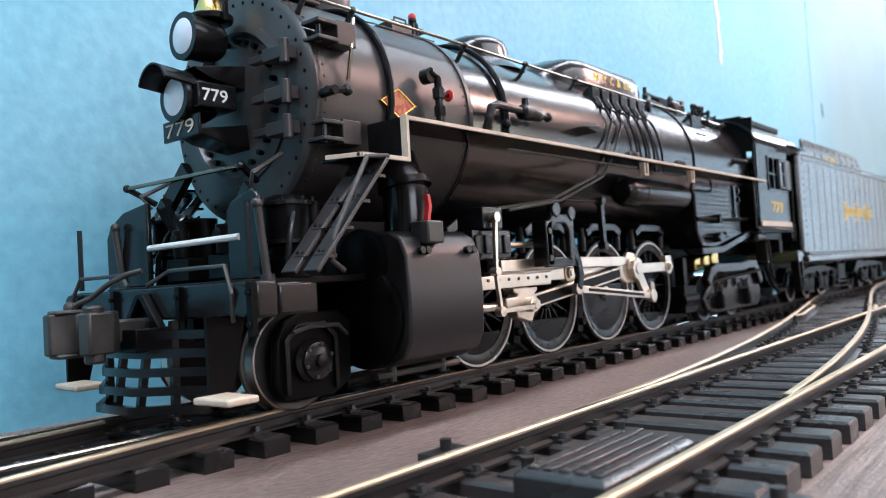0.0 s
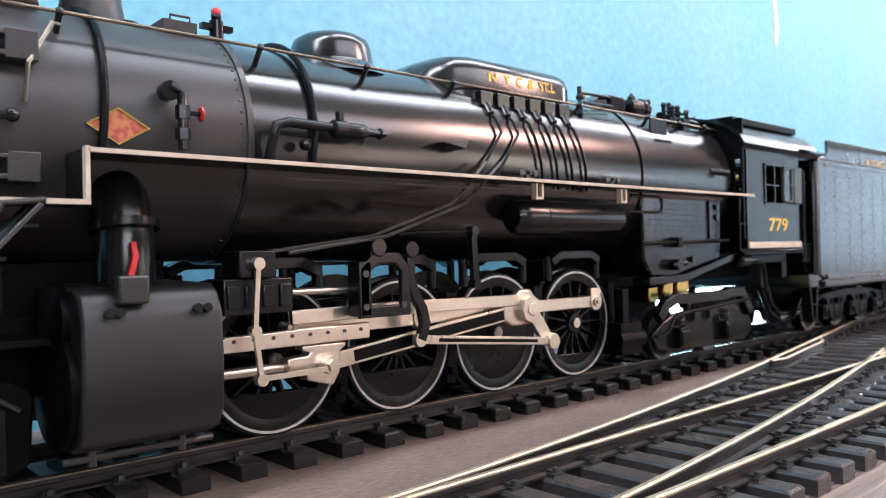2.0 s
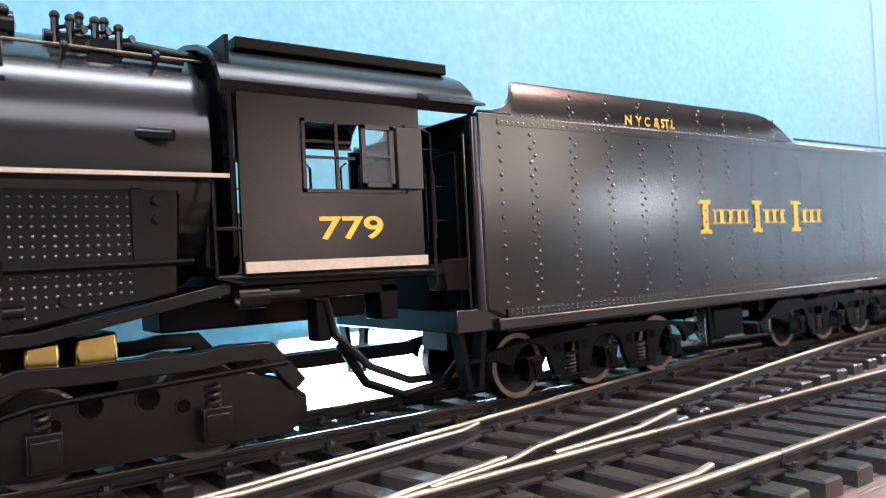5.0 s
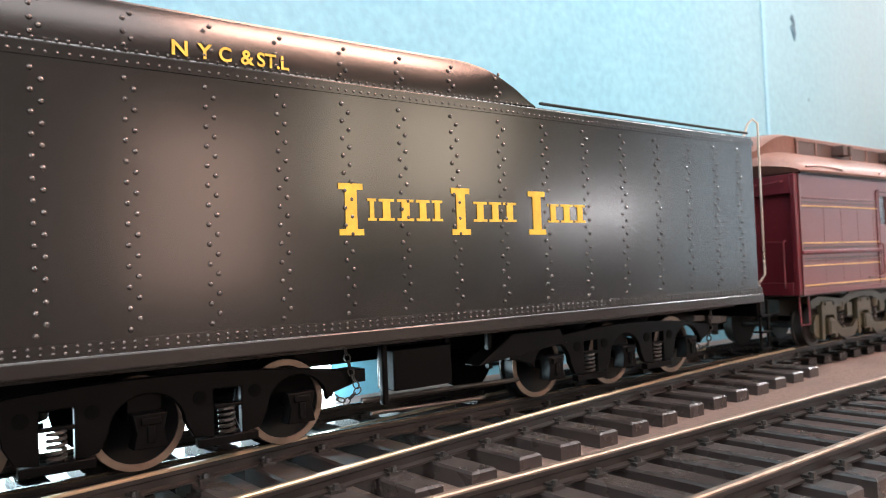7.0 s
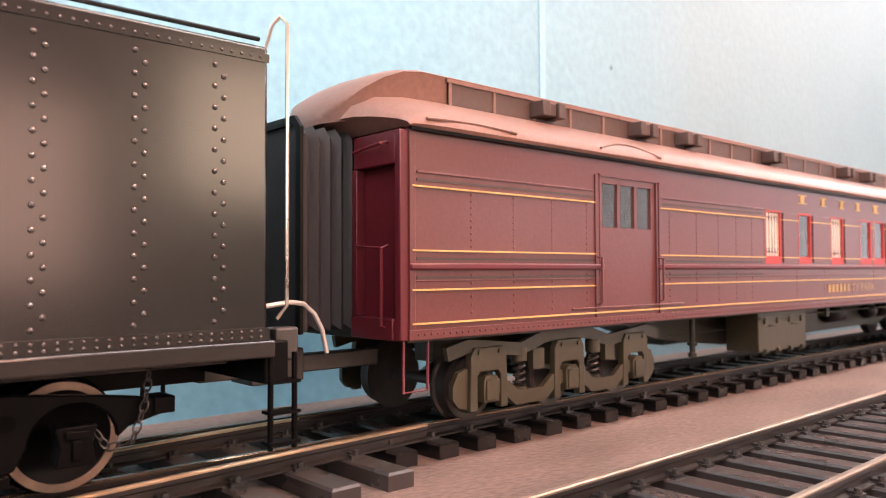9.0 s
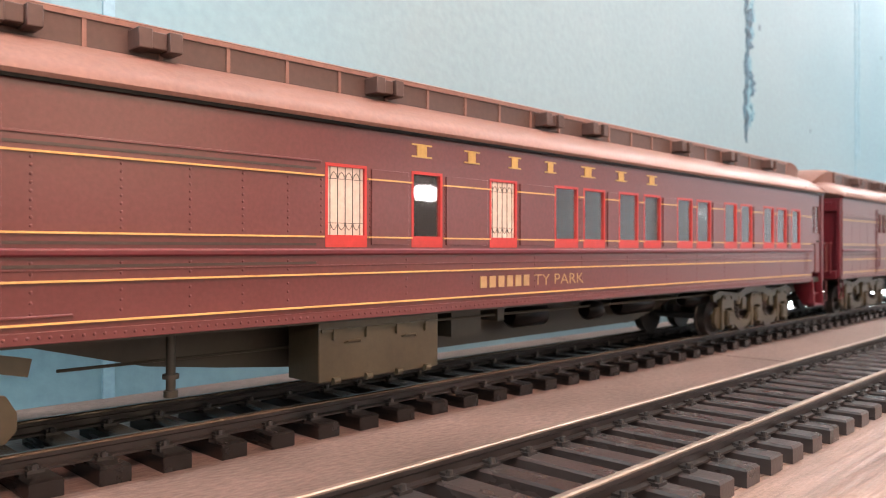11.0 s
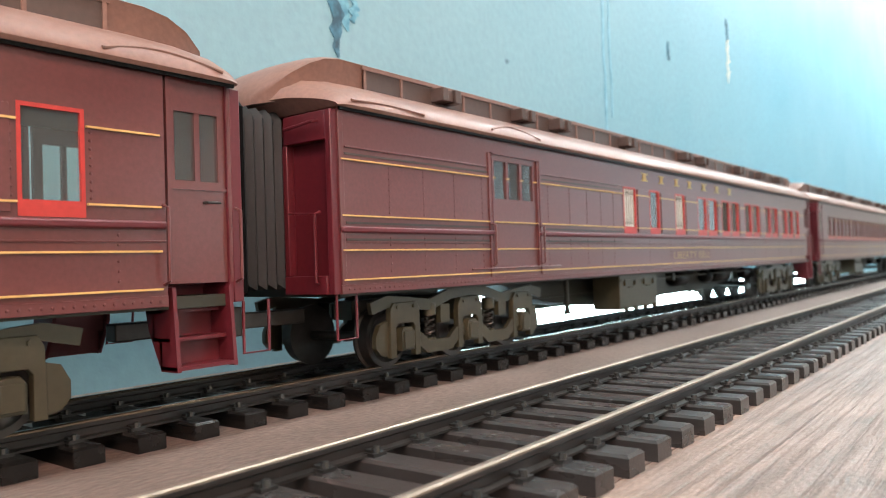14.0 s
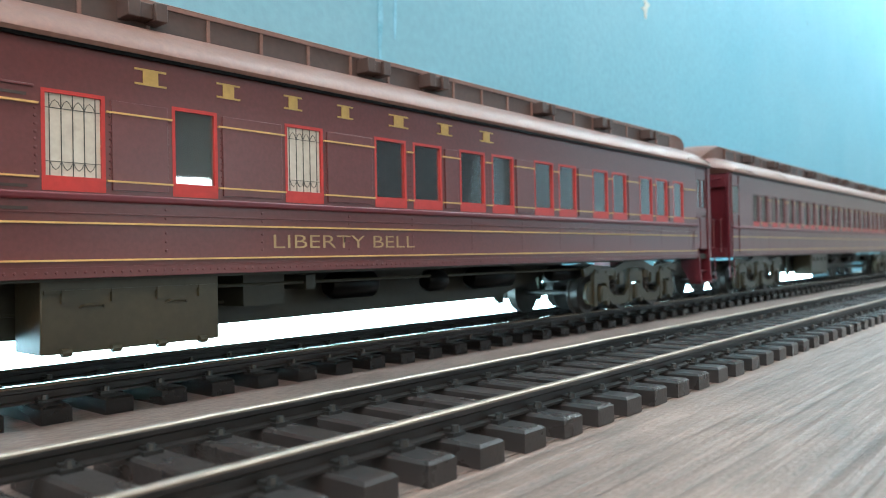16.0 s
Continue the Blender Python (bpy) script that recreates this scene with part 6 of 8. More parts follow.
# firebox with staybolts
for s in (-1, 1):
    poly = [(0.4760, 0.1110), (0.4765, 0.0760), (0.4840, 0.0660), (0.5050, 0.0650), (0.5580, 0.0745), (0.5600, 0.1110)]
    fb = part("firebox", Shape().prism(poly, *sorted((s * 0.0200, s * 0.0425))), BLACK, LOCO, "black firebox side with rows of staybolts", bevel=0.0012)
    dots = [(x, s * 0.0425, z) for x in np.arange(0.4800, 0.5450, 0.0030) for z in np.arange(0.0700, 0.1090, 0.0030) if z > 0.0680 + max(0, (x - 0.505) * 0.17)]
    part("staybolt", Shape().rivets(dots, 0.00060, (0, s, 0)), RIVET, fb, kind="stuff")
    part("blowoff_rod", Shape().tube([(0.470, s * 0.0455, 0.0840), (0.510, s * 0.0455, 0.0842), (0.562, s * 0.0455, 0.0850)], 0.0011, 8).box(0.5035, 0.5075, *sorted((s * 0.043, s * 0.0475)), 0.0815, 0.0870), MATT, LOCO)
    part("blowoff_cock", Shape().cyl((0.5040, s * 0.042, 0.0720), (0.5040, s * 0.048, 0.0720), 0.0032, n=14).cyl((0.4985, s * 0.046, 0.0720), (0.5125, s * 0.046, 0.0725), 0.0018, n=10).cyl((0.5240, s * 0.042, 0.0745), (0.5240, s * 0.0445, 0.0745), 0.0018, n=10), BLACK, LOCO)
    part("firebox_strap", Shape().box(0.5440, 0.5475, *sorted((s * 0.0425, s * 0.0438)), 0.0860, 0.1085).cyl((0.5520, s * 0.042, 0.1050), (0.5520, s * 0.0448, 0.1050), 0.0017, n=10).cyl((0.5520, s * 0.042, 0.0990), (0.5520, s * 0.0448, 0.0990), 0.0017, n=10), BLACK, LOCO)
    part("foundation_bar", Shape().ribbon([(0.4800, 0.0635), (0.5150, 0.0640), (0.5750, 0.0755)], 0.0042, *sorted((s * 0.0330, s * 0.0440))), BLACK, LOCO, bevel=0.0004)
for x0, x1, z0 in ((0.4990, 0.5080, 0.0500), (0.5140, 0.5240, 0.0510), (0.5285, 0.5410, 0.0520)):
    part("ash_pan", Shape().prism([(x0, z0), (x1, z0 + 0.001), (x1, 0.0595 + 0.1 * (x1 - 0.5)), (x0, 0.0595 + 0.1 * (x0 - 0.5))], -0.031, 0.031), BRASS, LOCO, "dull brass ash pan", bevel=0.001)
# cab
for s in (-1, 1):
    cs = Shape()
    wall_panels(cs, 0.5770, 0.6505, *sorted((s * 0.0506, s * 0.0490)), 0.0800, 0.1440, [(0.6010, 0.6425, 0.1085, 0.1328)])
    cab = part("cab_side", cs, BLACK, LOCO, "black cab side with a sliding window")
    part("cab_sill", Shape().box(0.5775, 0.6512, *sorted((s * 0.0506, s * 0.0516)), 0.0800, 0.0838), TRIM, cab, "cream painted sill")
    wf = Shape()
    f0, f1 = sorted((s * 0.0502, s * 0.0514))
    for a, b, c, d in ((0.6000, 0.6435, 0.1075, 0.1087), (0.6000, 0.6435, 0.1325, 0.1337), (0.6000, 0.6012, 0.1075, 0.1337), (0.6423, 0.6435, 0.1075, 0.1337), (0.6130, 0.6142, 0.1085, 0.1328), (0.6010, 0.6210, 0.1195, 0.1205)):
        wf.box(a, b, f0, f1, c, d)
    w = part("window_frame", wf, BLACK, cab)
    sl = Shape()
    for a, b, c, d in ((0.6230, 0.6370, 0.1095, 0.1110), (0.6230, 0.6370, 0.1310, 0.1325), (0.6230, 0.6248, 0.1095, 0.1325), (0.6352, 0.6370, 0.1095, 0.1325), (0.6248, 0.6352, 0.1205, 0.1213)):
        sl.box(a, b, *sorted((s * 0.0512, s * 0.0530)), c, d)
    part("sliding_sash", sl, SMOKEBOX, cab, "grey sliding sash")
    part("pane", Shape().box(0.6248, 0.6352, *sorted((s * 0.0518, s * 0.0521)), 0.1110, 0.1310), PANE, cab).visible_shadow = False
    part("arm_rest", Shape().box(0.6385, 0.6500, *sorted((s * 0.0506, s * 0.0530)), 0.1090, 0.1325), SMOKEBOX, cab, bevel=0.0004)
    lettering("779", 0.6055 if s < 0 else 0.632, s * 0.0508, 0.0905, 0.0085, GOLD, cab, width=0.0265, turn=(90, 0, 0) if s < 0 else (90, 0, 180), weight=0.02)
    part("cab_ladder", Shape().tube([(0.5680, s * 0.050, 0.1110), (0.5680, s * 0.050, 0.0790), (0.5765, s * 0.050, 0.0770)], 0.0008, 6).tube([(0.5680, s * 0.050, 0.0950), (0.5770, s * 0.050, 0.0950)], 0.0007, 6).tube([(0.5680, s * 0.050, 0.079), (0.655, s * 0.0515, 0.0775)], 0.0008, 6), BLACK, LOCO)
    part("cab_handrail", Shape().tube([(0.6525, s * 0.0505, 0.0700), (0.6545, s * 0.0520, 0.0720), (0.6545, s * 0.0520, 0.1310), (0.6515, s * 0.0505, 0.1330)], 0.0007, 6), BLACK, LOCO)
roof = []
for x in (0.5710, 0.6780):
    out = [(0.0515, 0.1420), (0.0530, 0.1440), (0.0500, 0.1500), (0.0430, 0.1560), (0.0320, 0.1608), (0.0180, 0.1640), (0, 0.1652)]
    inn = [(a - 0.0015, b - 0.0015) for a, b in reversed(out[:-1])]
    ring = [(x, -a, b) for a, b in out] + [(x, a, b) for a, b in reversed(out[:-1])] + [(x, a, b) for a, b in reversed(inn)] + [(x, -a, b) for a, b in inn]
    roof.append(ring)
cr = part("cab_roof", Shape().loft(roof), BLACK, LOCO, "arched black cab roof")
part("roof_hatch", Shape().box(0.5820, 0.6740, -0.0395, -0.0050, 0.1590, 0.1635).box(0.5820, 0.6740, 0.0050, 0.0395, 0.1590, 0.1635), MATT, cr, bevel=0.0006)
for s in (-1, 1):
    part("roof_eave", Shape().prism([(s * 0.0500, 0.1440), (s * 0.0590, 0.1425), (s * 0.0590, 0.1435), (s * 0.0500, 0.1475)], 0.6500, 0.6780, "yz"), BLACK, cr)
cf = Shape()
wall_panels(cf, -0.0500, 0.0500, 0.5740, 0.5755, 0.0860, 0.1600, [(-0.0485, -0.0445, 0.1130, 0.1190), (-0.0485, -0.0445, 0.1210, 0.1270), (-0.0485, -0.0445, 0.1290, 0.1350)])
cf.v = [(y, x, z) for x, y, z in cf.v]
part("cab_front", cf, MATT, LOCO)
part("cab_floor", Shape().box(0.5760, 0.6600, -0.0490, 0.0490, 0.0760, 0.0800), MATT, LOCO)
part("backhead", Shape().box(0.5700, 0.5850, -0.0300, 0.0300, 0.0800, 0.1500).cyl((0.586, -0.022, 0.128), (0.592, -0.022, 0.128), 0.004, n=14), BLACK, LOCO, bevel=0.003)
part("gauge", Shape().cyl((0.5855, -0.034, 0.126), (0.5900, -0.034, 0.126), 0.0050, n=18).cyl((0.5855, -0.040, 0.114), (0.5900, -0.040, 0.114), 0.0035, n=18), BRASS, LOCO, "brass cab gauges")
part("cab_underframe", Shape().box(0.5600, 0.6450, -0.0120, 0.0120, 0.0600, 0.0760).box(0.575, 0.640, -0.046, 0.046, 0.0700, 0.0760).box(0.606, 0.612, -0.044, -0.036, 0.0540, 0.0740).box(0.632, 0.640, -0.046, -0.034, 0.0600, 0.0740), MATT, LOCO, bevel=0.0008)
part("injector", Shape().lathe([(0.002, 0), (0.0045, 0.001), (0.0045, 0.012), (0.0025, 0.013), (0.0025, 0.024), (0.001, 0.025)], (0.5750, -0.0440, 0.0725), (1, 0, 0), 16).tube([(0.5990, -0.044, 0.0725), (0.6100, -0.044, 0.0690), (0.6130, -0.044, 0.0560), (0.6300, -0.040, 0.0420), (0.6500, -0.036, 0.0340), (0.6800, -0.036, 0.0330)], 0.0016, 8), BLACK, LOCO)
# wheels and frames
for i, x in enumerate(DRIVERS):
    for s in (-1, 1):
        o = (x, s * 0.0210, WZ)
        wh = Shape().lathe([(WR * 0.80, 0.0005), (WR * 0.80, 0.0055), (WR * 0.90, 0.0060), (WR + 0.0006, 0.0060), (WR + 0.0006, 0.0010), (WR + 0.0020, 0.0004), (WR + 0.0020, -0.0008), (WR * 0.80, -0.0008)], o, (0, s, 0), 56)
        wh.lathe([(0.0005, 0.0062), (0.0050, 0.0060), (0.0058, 0.0045), (0.0058, 0.0), (0.0005, 0.0)], o, (0, s, 0), 24)
        wheel = part("driving_wheel", wh, DRIVER, LOCO, "black spoked driving wheel")
        for k in range(15):
            a = 2 * math.pi * k / 15
            ca, sa = math.cos(a), math.sin(a)
            p, q = (x + 0.0050 * ca, WZ + 0.0050 * sa), (x + WR * 0.83 * ca, WZ + WR * 0.83 * sa)
            part("spoke", Shape().loft([[(c[0] - w * sa, s * 0.0222, c[1] + w * ca), (c[0] - w * 0.5 * sa, s * 0.0256, c[1] + w * 0.5 * ca), (c[0] + w * 0.5 * sa, s * 0.0256, c[1] - w * 0.5 * ca), (c[0] + w * sa, s * 0.0222, c[1] - w * ca)] for c, w in ((p, 0.0012), (q, 0.0008))]), DRIVER, wheel)
        part("tyre", Shape().lathe([(WR * 0.952, 0.0058), (WR * 0.952, 0.0066), (WR * 0.985, 0.0066), (WR * 0.985, 0.0058)], o, (0, s, 0), 64), RIM, wheel, "white painted tyre face")
        half = {0: 62, 1: 66, 2: 100, 3: 50}[i]
        cw = [(x + WR * 0.88 * math.cos(radians(-90 + a)), WZ + WR * 0.88 * math.sin(radians(-90 + a))) for a in range(-half, half + 1, 8)]
        part("counterweight", Shape().prism(cw, *sorted((s * 0.0225, s * 0.0262))), DRIVER, wheel, bevel=0.0005)
        part("axle_cap", Shape().cyl((x, s * 0.0265, WZ), (x, s * 0.0280, WZ), 0.0026, n=18).cyl((x, s * 0.0280, WZ), (x, s * 0.0284, WZ), 0.0011, n=10), STEEL, wheel, "bright axle end")
    part("axle", Shape().cyl((x, -0.021, WZ), (x, 0.021, WZ), 0.004, n=14), MATT, LOCO)
part("main_frame", Shape().box(0.1500, 0.5300, -0.0150, -0.0110, 0.0400, 0.0640).box(0.1500, 0.5300, 0.0110, 0.0150, 0.0400, 0.0640).box(0.1800, 0.2300, -0.011, 0.011, 0.0400, 0.0810).box(0.44, 0.53, -0.011, 0.011, 0.05, 0.076), MATT, LOCO)
for i, x in enumerate((0.2927, 0.3506, 0.4084, 0.4680)):
    for s in (-1, 1):
        part("brake_hanger", Shape().ribbon([(x, 0.0640), (x + 0.001, 0.0440), (x - 0.0010, 0.0245)], 0.0055, *sorted((s * 0.0240, s * 0.0275))).cyl((x - 0.001, s * 0.0265, 0.0300), (x - 0.001, s * 0.0300, 0.0300), 0.0020, n=12), MATT, LOCO, bevel=0.0004)
for i, x in enumerate(DRIVERS):
    for s in (-1, 1):
        sp = Shape().ribbon([(x - 0.0190, 0.0755), (x - 0.0120, 0.0790), (x + 0.0120, 0.0790), (x + 0.0190, 0.0755)], 0.0042, *sorted((s * 0.0220, s * 0.0290)))
        for dx in (-0.0195, 0.0195):
            sp.cyl((x + dx, s * 0.0255, 0.0660), (x + dx, s * 0.0255, 0.0785), 0.0022, n=10)
        part("leaf_spring", sp, BLACK, LOCO, bevel=0.0004)
CX, CZ = 0.0036, 0.0112
for s in (-1, 1):
    def side(a, b):
        return sorted((s * a, s * b))
    pins = [(x + CX, WZ + CZ) for x in DRIVERS]
    sr = part("side_rod", Shape().ribbon([pins[0], pins[-1]], 0.0056, *side(0.0345, 0.0372)), STEEL, LOCO, "bright steel side rod", bevel=0.0004)
    for k, (x, z) in enumerate(pins):
        part("rod_end", Shape().cyl((x, s * 0.0340, z), (x, s * 0.0378, z), 0.0046, n=28).box(x - 0.0040, x + 0.0040, *side(0.0342, 0.0376), z + 0.0030, z + 0.0066), STEEL, sr, bevel=0.0003)
        part("crank_pin", Shape().cyl((x, s * 0.0270, z), (x, s * 0.0388, z), 0.0026, n=18).cyl((x, s * 0.0388, z), (x, s * 0.0396, z), 0.0016, n=6), STEEL, sr)
    mpx, mpz = pins[2]
    mr = part("main_rod", Shape().ribbon([(0.2778, 0.0429), (mpx, mpz)], 0.0062, *side(0.0398, 0.0420)), STEEL, LOCO, "bright steel main rod with a dark flute", bevel=0.0003)
    d = Vector((mpx - 0.2778, mpz - 0.0429))
    a, b = Vector((0.2778, 0.0429)) + d * 0.10, Vector((0.2778, 0.0429)) + d * 0.86
    part("flute", Shape().ribbon([a, b], 0.0042, *side(0.0416, 0.0423)), MATT, mr)
    part("rod_strap", Shape().prism([(mpx - 0.0150, mpz - 0.0042), (mpx - 0.0085, mpz - 0.0072), (mpx + 0.0035, mpz - 0.0072), (mpx + 0.0075, mpz - 0.0040), (mpx + 0.0075, mpz + 0.0040), (mpx + 0.0045, mpz + 0.0074), (mpx + 0.0030, mpz + 0.0092), (mpx - 0.0045, mpz + 0.0092), (mpx - 0.0060, mpz + 0.0074), (mpx - 0.0150, mpz + 0.0042)], *side(0.0396, 0.0424)), STEEL, mr, bevel=0.0010)
    cr2 = part("eccentric_crank", Shape().ribbon([(mpx, mpz), (mpx + 0.0122, mpz - 0.0152)], 0.0066, *side(0.0426, 0.0452)).cyl((mpx, s * 0.0424, mpz), (mpx, s * 0.0458, mpz), 0.0062, n=8).cyl((mpx, s * 0.0458, mpz), (mpx, s * 0.0464, mpz), 0.0030, n=18), STEEL, LOCO, "bright eccentric crank", bevel=0.0004)
    ex, ez = mpx + 0.0122, mpz - 0.0152
    er = part("eccentric_rod", Shape().ribbon([(ex, ez), (0.3160, 0.0478)], 0.0034, *side(0.0456, 0.0474)).cyl((ex, s * 0.0452, ez), (ex, s * 0.0482, ez), 0.0036, n=20).cyl((0.3160, s * 0.0452, 0.0478), (0.3160, s * 0.0480, 0.0478), 0.0028, n=18), STEEL, LOCO, "bright eccentric rod", bevel=0.0002)
    dd = Vector((0.3160 - ex, 0.0478 - ez))
    part("flute", Shape().ribbon([Vector((ex, ez)) + dd * 0.14, Vector((ex, ez)) + dd * 0.88], 0.0014, *side(0.0472, 0.0477)), MATT, er)
    lk = Shape().ribbon([(0.3160, 0.0478), (0.3185, 0.0540), (0.3170, 0.0600), (0.3135, 0.0650), (0.3110, 0.0720), (0.3115, 0.0830)], 0.0042, *side(0.0455, 0.0485)).cyl((0.3115, s * 0.0450, 0.0830), (0.3115, s * 0.0492, 0.0830), 0.0034, n=16)
    part("expansion_link", lk, BLACK, LOCO, bevel=0.0005)
    lb = Shape().ribbon([(0.2870, 0.0605), (0.2870, 0.0755), (0.2920, 0.0800), (0.3020, 0.0800), (0.3060, 0.0755), (0.3060, 0.0605), (0.2870, 0.0605)], 0.0042, *side(0.0490, 0.0515)).box(0.2845, 0.2900, *side(0.0440, 0.0515), 0.0590, 0.0790).cyl((0.2935, s * 0.0485, 0.0840), (0.2935, s * 0.0520, 0.0840), 0.0036, n=16).box(0.2900, 0.2970, *side(0.0488, 0.0512), 0.0790, 0.0840)
    part("link_bracket", lb, BLACK, LOCO, bevel=0.0005)
    for bx, bz in ((0.2870, 0.0625), (0.2870, 0.0745), (0.3045, 0.0625)):
        part("bolt", Shape().cyl((bx, s * 0.0515, bz), (bx, s * 0.0522, bz), 0.0014, n=6), WHEEL, LOCO)
    rv = Shape().ribbon([(0.3480, 0.0905), (0.3490, 0.0680)], 0.0030, *side(0.0430, 0.0455)).cyl((0.3480, s * 0.0420, 0.0905), (0.3480, s * 0.0465, 0.0905), 0.0020, n=14).cyl((0.3490, s * 0.0420, 0.0680), (0.3490, s * 0.0462, 0.0680), 0.0020, n=14).tube([(0.3070, s * 0.0470, 0.0895), (0.3480, s * 0.0440, 0.0905)], 0.0008, 6).ball((0.3070, s * 0.0470, 0.0900), 0.0024, 12)
    part("reverse_lever", rv, BLACK, LOCO)
    g = part("crosshead_guide", Shape().prism([(0.2296, 0.0509), (0.2297, 0.0535), (0.2345, 0.0561), (0.2910, 0.0568), (0.2908, 0.0510)], *side(0.0455, 0.0485)), STEEL, LOCO, "bright slotted crosshead guide", bevel=0.0004)
    for k in range(8):
        part("bolt", Shape().cyl((0.2370 + k * 0.0071, s * 0.0485, 0.0545), (0.2370 + k * 0.0071, s * 0.0490, 0.0545), 0.0007, n=6), WHEEL, g)
    part("radius_rod", Shape().ribbon([(0.2620, 0.0600), (0.3060, 0.0605), (0.3780, 0.0595)], 0.0050, *side(0.0405, 0.0428)), STEEL, LOCO, bevel=0.0003)
    part("crosshead", Shape().prism([(0.2628, 0.0491), (0.2628, 0.0505), (0.2808, 0.0505), (0.2808, 0.0491), (0.2785, 0.0477), (0.2780, 0.0400), (0.2751, 0.0356), (0.2648, 0.0385), (0.2642, 0.0421), (0.2572, 0.0421), (0.2572, 0.0467), (0.2650, 0.0470), (0.2661, 0.0480)], *side(0.0420, 0.0476)), STEEL, LOCO, "bright crosshead", bevel=0.0005)
    part("wrist_pin", Shape().cyl((0.2725, s * 0.0470, 0.0433), (0.2725, s * 0.0512, 0.0433), 0.0032, n=20).cyl((0.2725, s * 0.0512, 0.0433), (0.2725, s * 0.0528, 0.0433), 0.0022, n=6), STEEL, LOCO)
    part("piston_rod", Shape().cyl((0.2240, s * 0.0430, 0.0435), (0.2660, s * 0.0430, 0.0435), 0.0018, n=14), STEEL, LOCO)
    cl = Shape().ribbon([(0.2428, 0.0793), (0.2413, 0.0579), (0.2433, 0.0423)], 0.0016, *side(0.0540, 0.0554)).cyl((0.2428, s * 0.0530, 0.0793), (0.2428, s * 0.0560, 0.0793), 0.0020, n=16).cyl((0.2413, s * 0.0530, 0.0579), (0.2413, s * 0.0562, 0.0579), 0.0018, n=12).cyl((0.2433, s * 0.0530, 0.0423), (0.2433, s * 0.0560, 0.0423), 0.0020, n=16)
    part("combination_lever", cl, STEEL, LOCO, "bright combination lever")
    part("union_link", Shape().ribbon([(0.2433, 0.0423), (0.2690, 0.0425)], 0.0017, *side(0.0520, 0.0536)), STEEL, LOCO)
    part("valve_guide", Shape().box(0.2373, 0.2504, *side(0.0400, 0.0530), 0.0748, 0.0835), BLACK, LOCO, bevel=0.0005)
    vg = part("valve_crosshead", Shape().box(0.2327, 0.2577, *side(0.0380, 0.0510), 0.0630, 0.0746), BLACK, LOCO, bevel=0.0005)
    for k in range(4):
        part("guide_block", Shape().box(0.2337 + k * 0.0062, 0.2382 + k * 0.0062, *side(0.0505, 0.0519), 0.0650, 0.0726), BLACK, vg, bevel=0.0005)
    part("valve_rod", Shape().cyl((0.2600, s * 0.0430, 0.0690), (0.2860, s * 0.0430, 0.0690), 0.0013, n=10), STEEL, LOCO)
    # cylinder block
    prof = [(0.0140, 0.0270), (0.0450, 0.0270), (0.0530, 0.0300), (0.0562, 0.0360), (0.0570, 0.0500), (0.0562, 0.0650), (0.0535, 0.0710), (0.0490, 0.0738), (0.0140, 0.0745)]
    cyl = part("cylinder", Shape().prism([(s * a, b) for a, b in prof], 0.1890, 0.2300, "yz"), CASING, LOCO, "matt black cylinder casing", bevel=0.0010)
    part("cylinder_head", Shape().lathe([(0.0180, 0.0), (0.0180, 0.0022), (0.0160, 0.0034), (0.0060, 0.0042), (0.0005, 0.0042)], (0.1892, s * 0.0360, 0.0445), (-1, 0, 0), 36), MATT, cyl)
    part("valve_head", Shape().lathe([(0.0115, 0.0), (0.0115, 0.0024), (0.0095, 0.0034), (0.0005, 0.0040)], (0.1892, s * 0.0360, 0.0640), (-1, 0, 0), 30), MATT, cyl)
    hb2 = Shape()
    for k in range(22):
        a = 2 * math.pi * k / 22
        hb2.rivets([(0.1868, s * 0.0360 + 0.0168 * math.cos(a), 0.0445 + 0.0168 * math.sin(a))], 0.0008, (-1, 0, 0))
    part("head_bolt", hb2, MATT, cyl, kind="stuff")
    for bx in (0.1960, 0.1990, 0.2215, 0.2245):
        part("bolt", Shape().cyl((bx, s * 0.0560, 0.0665), (bx, s * 0.0580, 0.0668), 0.0014, n=8), BLACK, cyl)
    lu = part("lubricator", Shape().box(0.1985, 0.2070, *side(0.0500, 0.0585), 0.0690, 0.0770), SMOKEBOX, LOCO, "small grey lubricator box", bevel=0.0008)
    part("red_handle", Shape().ribbon([(0.2030, 0.0765), (0.2045, 0.0825), (0.2038, 0.0865)], 0.0015, *side(0.0530, 0.0550)), RED, lu, "red lever")
    part("steam_pipe", Shape().tube([(0.2060, s * 0.0420, 0.0730), (0.2060, s * 0.0420, 0.0880), (0.2060, s * 0.0380, 0.0990), (0.2060, s * 0.0260, 0.1080)], 0.0085, 24).cyl((0.2060, s * 0.0420, 0.0900), (0.2060, s * 0.0415, 0.0925), 0.0100, n=26), BLACK, LOCO, "thick black steam pipe")
    part("drain_cock", Shape().cyl((0.1880, s * 0.0400, 0.0240), (0.2330, s * 0.0400, 0.0240), 0.0012, n=8).cyl((0.1960, s * 0.04, 0.0270), (0.1960, s * 0.04, 0.0215), 0.0014, n=8).cyl((0.2230, s * 0.04, 0.0270), (0.2230, s * 0.04, 0.0215), 0.0014, n=8), WHEEL, LOCO)
